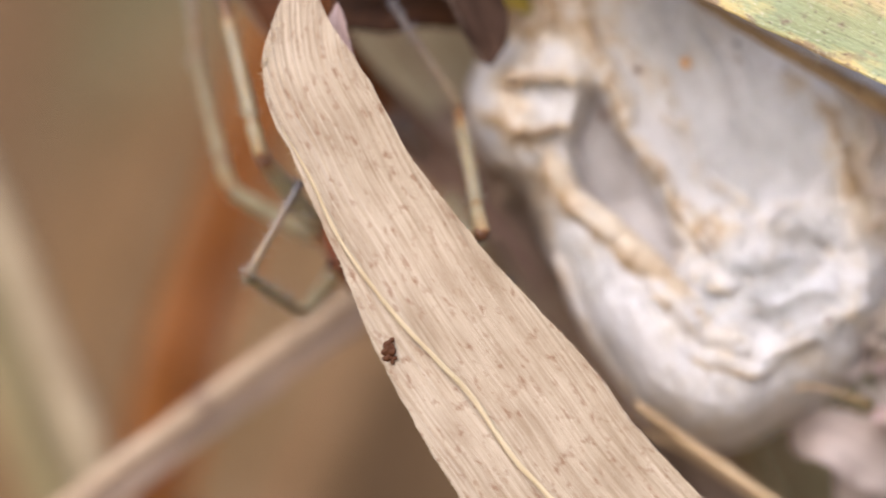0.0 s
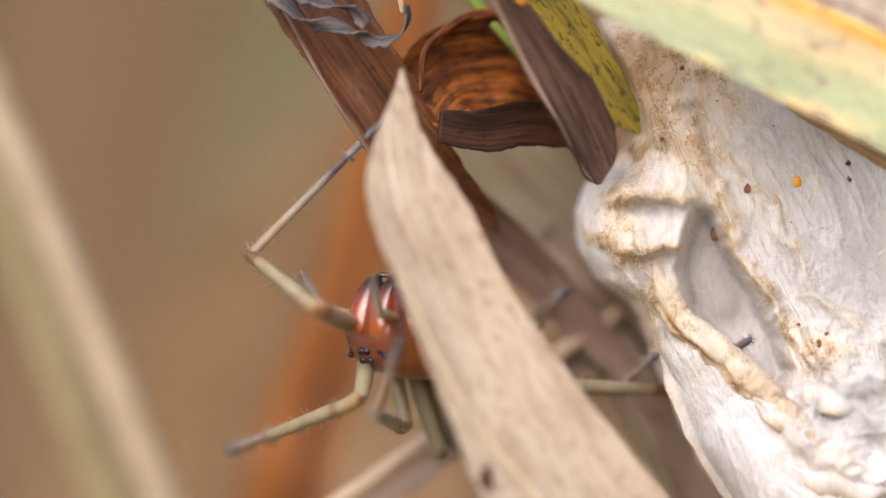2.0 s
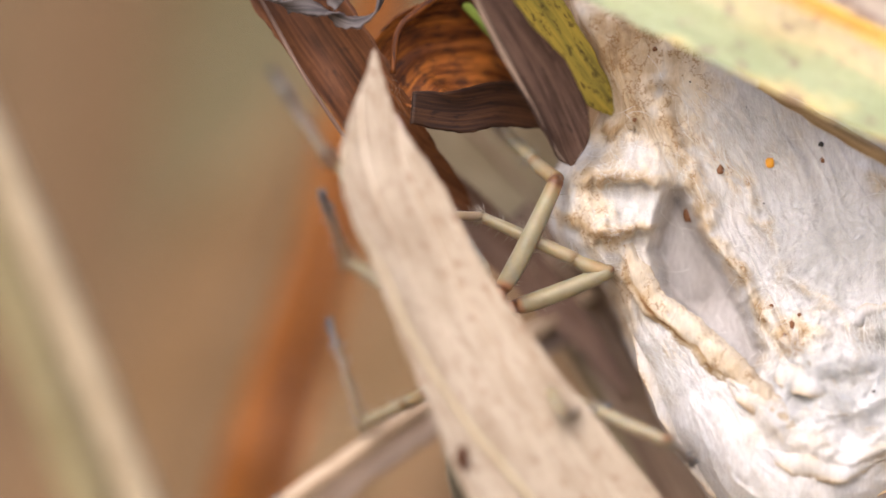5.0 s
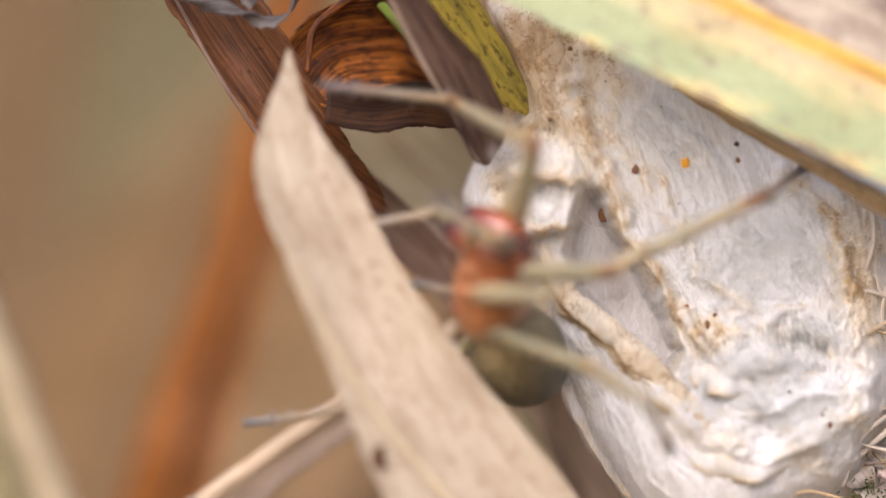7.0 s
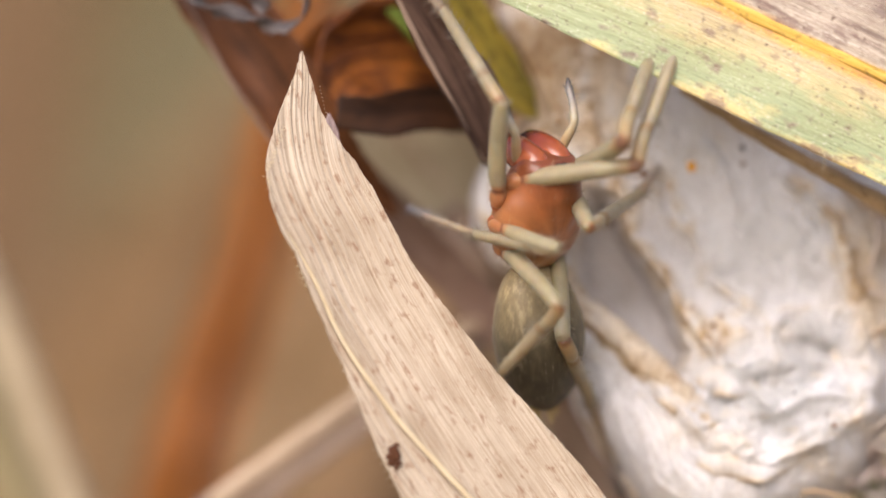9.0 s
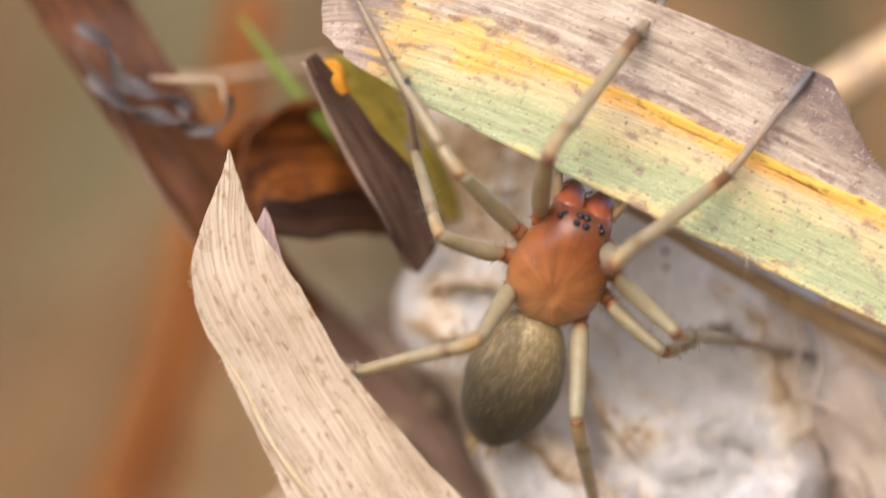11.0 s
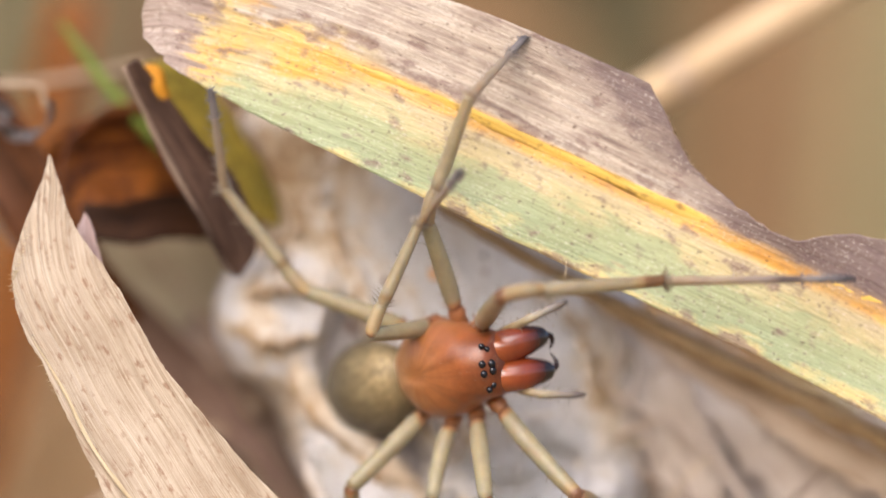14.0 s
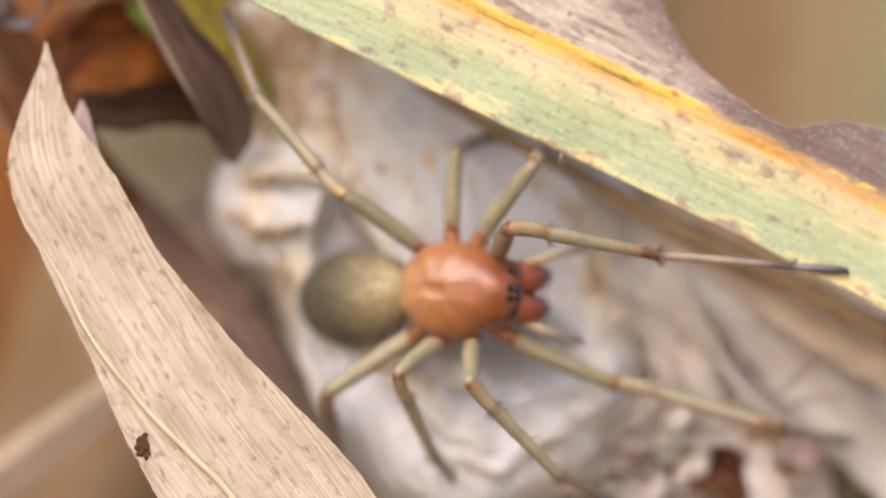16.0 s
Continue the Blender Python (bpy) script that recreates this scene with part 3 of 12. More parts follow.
rust_leaf = thing("rust_leaf", "rust-brown curled dry leaf with dark stripes", "leaf")
ribbon("blade", [(-5.45, 7.00, 6.06, 1.6, 1.4, 0, 0.2), (-4.35, 8.00, 7.41, 2.3, 2.0, 0, 0.8), (-2.78, 9.00, 7.77, 2.4, 2.3, 0, 1.2), (-0.99, 10.00, 7.67, 2.3, 2.3, 0, 1.2), (0.81, 11.00, 6.79, 1.9, 2.2, 0, 0.8), (2.17, 12.00, 5.67, 1.4, 1.6, 0, 0.3)],
    RUST, rust_leaf, along=110, across=40, seed=6, wavy=0.6, ragged=0.12, veins=0.1, vein_gap=0.9)
tube("rolled_rim", [(-5.34, 6.50, 6.94, 0.12), (-5.18, 6.80, 8.51, 0.15), (-4.45, 7.20, 9.37, 0.16), (-3.23, 8.00, 10.06, 0.18), (-1.44, 9.00, 10.12, 0.15)], RUST, rust_leaf, along=40, sides=8, rough=0.4)
# this base is coloured darker for the shade inside the curl
ribbon("torn_base", [(-4.56, 5.30, 5.60, 0.7, 0.6, 0, 0), (-2.77, 6.10, 5.39, 0.8, 0.9, 0, 0.2), (-0.99, 7.10, 5.63, 0.8, 1.0, 0, 0.2), (0.81, 8.10, 5.30, 0.6, 0.8, 0, 0.2), (2.16, 9.20, 4.53, 0.4, 0.4, 0, 0)], SHADED_CHAR, rust_leaf, "dark torn base", along=50, across=12, ragged=0.08, seed=41, wavy=0.3)

fold_leaf = thing("folded_leaf", "purple-brown withered leaf end hanging over the sac", "leaf")
ribbon("blade", [(-2.60, 2.50, 11.79, 0.2, 0.3, 0, 0), (-1.86, 3.00, 10.32, 0.5, 0.7, 0, 0.1), (-0.80, 3.50, 8.56, 0.75, 0.9, 0, 0.3), (0.36, 4.00, 6.57, 0.85, 1.3, 12, 0.6), (1.15, 4.50, 4.80, 0.75, 1.15, 20, 0.6), (1.5, 4.90, 3.85, 0.5, 0.7, 15, 0.4), (1.75, 5.10, 3.3, 0.06, 0.08, 0, 0)],
    PURPLE, fold_leaf, along=80, across=16, seed=7, ragged=0.05, veins=0.03, vein_gap=0.45, wavy=0.3)
tube("rolled_edge", [(-2.89, 2.20, 11.56, 0.1), (-2.11, 2.80, 9.90, 0.12), (-1.09, 3.20, 7.89, 0.12), (0.02, 3.70, 5.90, 0.1), (1.02, 4.40, 3.98, 0.07), (1.47, 4.90, 3.43, 0.03)], PURPLE_TAN, fold_leaf, "pale rolled edge", along=40, sides=8, rough=0.4)

yellow_leaf = thing("yellow_leaf", "yellow-green leaf edge with black spots", "leaf")
ribbon("blade", [(-2.09, 5.00, 11.48, 0.5, 0.4, 0, 0), (-0.98, 5.50, 11.05, 0.8, 0.8, 0, 0.1), (0.13, 6.00, 9.83, 1.0, 1.0, 0, 0.1), (1.47, 6.50, 7.95, 0.9, 0.9, 0, 0.1), (2.70, 7.00, 6.17, 0.6, 0.65, 0, 0), (3.45, 7.50, 5.28, 0.1, 0.1, 0, 0)],
    GREEN_YELLOW, yellow_leaf, along=70, across=14, seed=8, ragged=0.06, wavy=0.2)
tube("curled_tip", [(-2.08, 3.20, 11.10, 0.14), (-1.77, 3.00, 11.36, 0.3), (-1.51, 3.00, 10.88, 0.3), (-1.24, 3.20, 10.22, 0.2), (-1.09, 3.60, 9.78, 0.08)], SPECK_ORANGE, yellow_leaf, "bright yellow curled tip", along=24, sides=12, rough=0.9, squash=0.35)
stem = thing("grass_stem", "thin fresh green stem", "stem")
tube("stalk", [(-5.48, 9.50, 13.62, 0.08), (-4.58, 9.00, 12.37, 0.2), (-3.57, 8.50, 11.01, 0.24), (-2.11, 8.50, 9.33, 0.22), (-0.54, 9.00, 7.65, 0.2)], STEM_GREEN, stem, along=40, sides=10, rough=0.1)
straw_two = thing("hooked_straw", "thin pale straw hooked behind the withered stem", "straw")
tube("stalk", [(-10.26, 12.00, 12.04, 0.15), (-8.68, 12.00, 11.32, 0.16), (-6.87, 12.00, 11.21, 0.16), (-3.71, 13.00, 11.69, 0.14), (-1.90, 13.00, 12.03, 0.12)], TAN, straw_two, along=30, sides=8)

# ---- pale leaves behind, between blade and sac ----
back_leaf = thing("pale_back_leaf", "pale olive-tan leaf behind the sac", "leaf")
ribbon("blade", [(-4.19, 15.00, 6.62, 1.5, 1.6, 0, 0.3), (-1.46, 15.50, 3.89, 2.2, 2.6, 0, 0.5), (1.50, 16.00, 0.48, 2.4, 3.2, 0, 0.5), (4.47, 16.00, -4.08, 2.6, 3.6, 0, 0.5), (7.20, 16.00, -9.32, 3.0, 3.6, 0, 0.5), (10.62, 16.00, -16.16, 3.0, 3.6, 0, 0.5)],
    OLIVE_TAN, back_leaf, along=70, across=16, seed=9, wavy=0.8)
tan_leaf = thing("tan_back_leaf", "dull brown-tan creased leaf under the sac", "leaf")
ribbon("blade", [(-0.54, 12.50, 1.38, 0.6, 0.8, 0, 0.2), (2.17, 13.00, -1.34, 1.5, 1.6, 0, 0.5), (4.90, 13.50, -5.42, 1.8, 2.0, 0, 0.6), (7.39, 13.50, -9.95, 2.0, 2.2, 0, 0.5), (10.79, 13.50, -15.62, 2.0, 2.2, 0, 0.5)],
    PURPLE_TAN, tan_leaf, along=60, across=14, seed=10, wavy=1.0, ragged=0.15)

# ---- stalks ----
straw = thing("straw_stalk", "pale dry grass stalk lying slantwise", "stalk")
tube("stem", [(-16.36, 12.00, -15.16, 0.42), (-9.81, 12.00, -10.26, 0.42), (-3.71, 12.00, -5.97, 0.38), (2.63, 13.00, -1.72, 0.35)], TAN, straw, along=60, sides=14, rough=0.12)
dark_straw = thing("brown_straw", "brown split straw under the pale stalk", "stalk")
ribbon("stem", [(-16.43, 14.00, -16.32, 0.5, 0.5, 20, 0.2), (-9.85, 14.00, -11.44, 0.5, 0.5, 20, 0.2), (-3.27, 14.00, -6.67, 0.45, 0.5, 20, 0.2), (2.64, 15.00, -2.71, 0.4, 0.4, 20, 0.2)], PURPLE_TAN, dark_straw, along=50, seed=15, wavy=0.3, ragged=0.15)
far_stalk = thing("reed_stalk", "pale straw-coloured reed stalk", "stalk", "reed stalks")
tube("stem", [(-31.60, 24.00, 26.60, 0.74), (-24.65, 24.00, 10.51, 0.78), (-21.86, 24.00, 4.01, 0.82), (-19.89, 24.00, -0.63, 0.82), (-17.91, 24.00, -5.27, 0.86), (-16.29, 24.00, -9.44, 0.86), (-12.00, 24.00, -20.40, 0.90)], PALE_STALK, far_stalk, along=60, sides=18, rough=0.08)
far_two = thing("reed_stalk", "dull tan reed stalk farther back", "stalk", "reed stalks")
tube("stem", [(-33.00, 32.00, 28.60, 1.0), (-25.60, 32.00, 8.80, 1.05), (-21.90, 32.00, -0.64, 1.1), (-20.15, 32.00, -5.34, 1.1), (-18.60, 32.00, -9.57, 1.15), (-14.60, 32.00, -20.50, 1.2)], REED_LIGHT, far_two, along=50, sides=16, rough=0.1)
rust_stalk = thing("rust_stalk", "rust-brown dry reed leaf standing upright", "leaf")
ribbon("blade", [(-5.21, 31.50, 15.60, 0.84, 1.01, 0, 0.3), (-6.92, 31.50, 7.60, 1.08, 1.30, 0, 0.4), (-7.66, 32.00, 4.20, 1.14, 1.38, 0, 0.4), (-8.37, 32.00, 0.69, 1.20, 1.45, 0, 0.4), (-9.55, 32.00, -3.05, 1.32, 1.59, 0, 0.4), (-10.61, 32.00, -6.33, 1.44, 1.74, 0, 0.4), (-11.67, 32.00, -10.07, 1.56, 1.89, 0, 0.4), (-14.30, 32.00, -20.00, 1.68, 2.03, 0, 0.4)], RUST_REED, rust_stalk, along=80, across=20, seed=16, wavy=0.5)
tube("midrib", [(-4.90, 31.20, 15.50, 0.1), (-6.62, 31.20, 7.50, 0.15), (-7.94, 31.30, 0.80, 0.2), (-9.05, 31.30, -3.00, 0.24), (-10.06, 31.30, -6.30, 0.26), (-11.07, 31.30, -10.00, 0.26), (-13.69, 31.30, -20.00, 0.26)], BROWN, rust_stalk, "darker rib")
pink_leaf = thing("pink_brown_leaf", "broad pinkish brown dry reed leaf", "leaf")
ribbon("blade", [(-8.33, 75.00, 7.48, 1.5, 1.5, 0, 0.5), (-11.42, 75.00, -1.00, 4.5, 3.5, 0, 0.8), (-14.51, 75.00, -9.23, 6.5, 5, 0, 0.8), (-18.62, 75.00, -20.81, 7.5, 6, 0, 0.8)], REED_PINK, pink_leaf, along=40, seed=17, wavy=1.0)
tube("midrib", [(-8.32, 74.00, 7.47, 0.2), (-11.39, 73.60, -1.00, 0.35), (-14.47, 73.60, -9.21, 0.4), (-18.57, 73.60, -20.75, 0.4)], REED_TAN, pink_leaf, "paler rib")
amber_leaf = thing("tan_reed_leaf", "broad amber-tan dry reed leaf", "leaf")
ribbon("blade", [(0.5, 60.00, 8.0, 1.0, 1.2, 0, 0.4), (-3.0, 60.00, 0.5, 2.6, 2.6, 0, 0.6), (-6.0, 60.00, -6.0, 3.8, 3.6, 0, 0.8), (-9.0, 60.00, -12.0, 4.6, 4.2, 0, 0.8), (-13.0, 60.00, -21.0, 5, 5, 0, 0.8)], AMBER, amber_leaf, along=40, seed=23, wavy=0.8)
tube("midrib", [(0.5, 59.50, 7.9, 0.12), (-3.0, 59.20, 0.5, 0.2), (-6.0, 59.00, -6.0, 0.25), (-9.0, 59.00, -12.0, 0.3), (-13.0, 59.00, -20.8, 0.3)], REED_LIGHT, amber_leaf, "paler rib")
olive_leaf = thing("olive_leaf", "broad dull olive-green reed leaf", "leaf")
ribbon("blade", [(-8.35, 110.00, 23.09, 5, 5, 0, 1), (-10.54, 110.00, 12.11, 6, 5, 0, 1), (-12.46, 110.00, 3.87, 5, 4, 0, 1), (-14.66, 110.00, -7.11, 3, 3, 0, 1)], REED_OLIVE, olive_leaf, along=40, seed=18, wavy=1.0)
tube("midrib", [(-8.33, 109.00, 23.05, 0.4), (-10.52, 109.00, 12.09, 0.4), (-12.44, 109.00, 3.86, 0.35), (-14.63, 109.00, -7.10, 0.3)], REED_TAN, olive_leaf, "paler rib")
cross_stalk = thing("cross_stalk", "smooth tan stalk crossing behind the green blade", "stalk")
tube("stem", [(13.59, 16.00, 8.00, 0.8), (18.60, 16.00, 10.85, 0.8), (25.44, 16.00, 14.95, 0.85), (34.56, 16.00, 20.31, 0.9)], STALK, cross_stalk, along=30, sides=14)
brown_back = thing("brown_reed_leaf", "brown reed leaf standing upright", "leaf")
ribbon("blade", [(27.15, 70.00, 23.97, 3.5, 3.5, 0, 1), (25.62, 70.00, 11.23, 3.8, 3.2, 0, 1), (24.86, 70.00, 1.04, 3.5, 3, 0, 1), (23.33, 70.00, -14.24, 3.5, 3, 0, 1)], REED_PINK, brown_back, along=30, seed=19)
tube("midrib", [(27.10, 69.00, 23.92, 0.3), (25.57, 69.00, 11.21, 0.3), (24.81, 69.00, 1.04, 0.3), (23.29, 69.00, -14.21, 0.3)], REED_TAN, brown_back, "paler rib")
tan_back = thing("brown_reed_leaf", "broad brown reed leaf leaning behind the green blade", "leaf")
ribbon("blade", [(3.04, 85.00, 29.91, 4.5, 4.5, 0, 1), (9.59, 85.00, 18.11, 5.5, 5.5, 0, 1), (14.31, 85.00, 7.63, 5.5, 5.5, 0, 1), (18.77, 85.00, -6.79, 5, 5, 0, 1)], REED_PINK, tan_back, along=30, seed=20)
tube("midrib", [(3.04, 84.00, 29.85, 0.4), (9.58, 84.00, 18.08, 0.4), (14.29, 84.00, 7.61, 0.4), (18.73, 84.00, -6.78, 0.4)], REED_TAN, tan_back, "paler rib")
pale_back = thing("tan_reed_leaf", "pale tan reed leaf at the edge of the stand", "leaf")
ribbon("blade", [(31.97, 100.00, 28.06, 5.5, 5.5, 0, 1), (33.05, 100.00, 11.89, 6, 6, 0, 1), (32.51, 100.00, -4.29, 6, 6, 0, 1)], REED_LIGHT, pale_back, along=24, seed=21)
tube("midrib", [(32.72, 99.00, 28.01, 0.4), (34.07, 99.00, 11.87, 0.4), (33.53, 99.00, -4.28, 0.4)], REED_TAN, pale_back, "paler rib")
tube("midrib", [(-4.18, 14.90, 6.62, 0.08), (-1.46, 15.40, 3.89, 0.12), (1.50, 15.90, 0.48, 0.14), (4.47, 15.90, -4.08, 0.15), (7.20, 15.90, -9.32, 0.16), (10.62, 15.90, -16.16, 0.16)], TAN, back_leaf, "pale rib", rough=0.3)
tube("midrib", [(-0.54, 12.40, 1.38, 0.05), (2.17, 12.90, -1.34, 0.1), (4.90, 13.40, -5.42, 0.12), (7.39, 13.40, -9.95, 0.12), (10.79, 13.40, -15.62, 0.12)], PURPLE, tan_leaf, "dark rib", rough=0.3)
tube("node_ring", [(-25.75, 24.00, 13.28, 1.0), (-25.63, 24.00, 13.00, 1.14), (-25.51, 24.00, 12.72, 1.14), (-25.39, 24.00, 12.44, 1.0)], PURPLE_TAN, far_stalk, "dull brown joint")
tube("node_ring", [(-27.28, 32.00, 13.30, 1.03), (-27.18, 32.00, 13.03, 1.18), (-27.08, 32.00, 12.76, 1.18), (-26.98, 32.00, 12.49, 1.03)], PURPLE_TAN, far_two, "dull brown joint")
tube("node_ring", [(19.51, 16.00, 11.37, 0.8), (19.74, 16.00, 11.51, 0.92), (19.97, 16.00, 11.65, 0.92), (20.20, 16.00, 11.79, 0.8)], TAN, cross_stalk, "tan joint")
tube("node_ring", [(-10.19, 12.00, -10.55, 0.42), (-10.01, 12.00, -10.42, 0.5), (-9.83, 12.00, -10.28, 0.5), (-9.65, 12.00, -10.15, 0.42)], PURPLE_TAN, straw, "brown joint", along=12, sides=14)
tube("torn_fibre", [(-10.98, 13.60, -12.34, 0.03), (-8.25, 13.30, -10.18, 0.06), (-5.98, 13.30, -8.48, 0.06), (-3.72, 13.60, -6.73, 0.03)], TAN, dark_straw, "pale torn fibre", along=24, sides=6, rough=0.5)


def edge_fibres(name, parent, ends, count, length, y, material, seed):
    """Short frayed fibres that stand out along a line of places x, z in millimetres."""
    rnd = random.Random(seed)
    v, f = [], []
    line = smooth_rows(ends, 60)
    for _ in range(count):
        i = rnd.randrange(1, 59)
        d = line[i + 1] - line[i - 1]
        d /= max(1e-6, math.hypot(d[0], d[1]))
        lean = rnd.uniform(0.2, 1.2)
        out = (d[0] * lean - d[1], d[1] * lean + d[0])
        k = length * rnd.uniform(0.4, 1.0)
        x, z = line[i][0], line[i][1]
        n = len(v)
        v += [((x - 0.012 * out[1]) * MM, y * MM, (z + 0.012 * out[0]) * MM), ((x + 0.012 * out[1]) * MM, y * MM, (z - 0.012 * out[0]) * MM), (x * MM, (y - 0.02) * MM, z * MM), ((x + k * out[0]) * MM, (y - rnd.uniform(-0.1, 0.1)) * MM, (z + k * out[1]) * MM)]
        f += [(n, n + 1, n + 3), (n + 1, n + 2, n + 3), (n + 2, n, n + 3)]
    return link_mesh(name, v, f, material, parent, "frayed pale fibres along the edge", [(q[0] * 1000, q[2] * 1000) for q in v])


edge_fibres("edge_fibres", dead_blade, ((-1.6, -9.3), (-2.9, -7.0), (-3.9, -4.7), (-5.05, -2.0), (-6.0, 0.2), (-6.95, 2.0), (-7.2, 3.6), (-6.7, 5.4)), 160, 0.14, -0.5, STRAW, 141)
edge_fibres("edge_fibres", dead_blade, ((-5.4, 6.75), (-4.95, 5.3), (-3.95, 3.6), (-3.1, 2.3), (-2.5, 1.4), (-1.1, -0.9), (0.7, -2.9)), 90, 0.1, -0.3, STRAW, 142)
edge_fibres("edge_fibres", green_blade, ((18.1, 10.6), (18.65, 9.55), (19.3, 8.25), (19.9, 7.3), (20.75, 6.4), (22.0, 5.35)), 120, 0.16, 0.0, TAN, 143)
edge_fibres("edge_fibres", green_blade, ((24.0, -3.6), (19.2, -1.0), (13.6, 1.6), (8.0, 4.2), (3.6, 6.3)), 70, 0.12, 0.0, RIB, 144)

# ---- silk sac ----
def near_line(x, z, line):
    """Distance to a line of few points, and how far along it."""
    best, where, side = 99.0, 0.0, 0.0
    for i in range(len(line) - 1):
        (ax, az), (bx, bz) = line[i], line[i + 1]
        dx, dz = bx - ax, bz - az
        f = max(0.0, min(1.0, ((x - ax) * dx + (z - az) * dz) / (dx * dx + dz * dz)))
        d = math.hypot(x - ax - f * dx, z - az - f * dz)
        if d < best:
            best, where, side = d, i + f, dx * (z - az) - dz * (x - ax)
    return best, where, side


def sac_outline(angle):
    table = ((-180, 6.45), (-173, 6.05), (-163, 5.85), (-142.5, 6.05), (-122, 7.15), (-110.7, 7.9), (-98, 9.7), (-78.6, 11.2), (-66.6, 10.9), (-45, 10.9), (-20, 9.6), (0, 9.0), (45, 9.8), (90, 11.2), (110, 12.6), (124, 13.8), (128, 10.6), (131, 9.4), (137, 9.0), (146.5, 9.45), (157.2, 9.36), (163.6, 8.68), (173.3, 7.83), (178, 6.75), (180, 6.45))
    return float(np.interp(angle, [a for a, r in table], [r for a, r in table]))


RIDGES = (  # crest lines in x, z; height, breadth, stain, steepness of the two sides
    (((5.0, 6.5), (5.5, 5.2), (6.4, 2.6), (7.3, 0.35), (8.7, -1.9), (9.9, -3.3), (10.6, -4.4)), 0.7, 0.3, 0.8, 1.5, 0.8),
    (((2.2, 2.2), (2.5, 1.6), (3.3, 0.2), (4.3, -1.6), (5.4, -2.5), (6.9, -3.3), (8.1, -4.3), (8.9, -5.2)), 0.35, 0.5, 0.3, 0.9, 0.9),
    (((8.8, 2.5), (10.2, -0.9), (12.7, -2.5), (13.1, -4.7)), 0.3, 0.14, 0.5, 1.0, 1.6),
    (((6.4, 5.0), (7.4, 3.4), (8.4, 2.6), (9.3, 0.8)), 0.22, 0.14, 0.45, 1.0, 1.4),
    (((10.4, -5.0), (11.8, -5.4), (12.8, -6.4), (14.6, -5.6), (16.2, -5.9)), 0.4, 0.2, 0.3, 1.2, 0.8),
    (((8.4, -5.6), (10.2, -7.6), (12.6, -8.4), (15.0, -7.4), (16.6, -6.3), (16.9, -4.9), (14.6, -4.3), (12.9, -4.2), (11.4, -4.6)), 0.6, 0.5, 0.15, 1.3, 0.7),
    (((10.3, 4.0), (11.0, 1.8), (12.0, -1.4), (11.6, -3.2)), 0.22, 0.35, 0.3, 1.0, 1.8),
    (((13.5, 3.2), (15.2, 1.0), (16.2, -1.6)), 0.35, 0.25, 0.9, 1.0, 1.0),
    (((2.2, 8.6), (3.6, 6.6), (4.2, 5.0)), 0.3, 0.35, 0.5, 1.0, 1.5),
    (((7.6, 7.0), (8.6, 4.6), (9.8, 2.2)), 0.14, 0.3, 0.0, 1.0, 2.0),
    (((8.8, 7.4), (10.0, 4.6), (10.6, 2.6)), 0.12, 0.25, 0.0, 1.0, 2.0),
)
DENTS = (  # pits: x, z, direction, half length and breadth, depth
    (14.7, -4.3, -20, 1.7, 0.9, 0.8), (11.2, -5.6, 25, 1.3, 0.6, 0.35),
)
HOLLOW = ((5.51, 2.49), (6.24, 2.33), (7.0, 0.66), (8.07, -1.01), (8.96, -2.68), (9.37, -4.13), (8.96, -5.25), (8.07, -4.92), (7.14, -3.62), (5.84, -2.57), (5.17, -1.57), (4.77, -0.01), (5.06, 1.33))  # rim of the deep smooth hollow
PLEATS = (  # hanging sheet edges of the rolled-up end: middle x, half breadth, z, slope, height
    (3.6, 1.9, 2.75, 0.03, 1.15), (3.9, 1.5, 0.75, 0.2, 1.0), (2.0, 1.0, 0.9, -0.5, 0.6), (3.4, 1.5, 4.75, 0.15, 0.55),
)


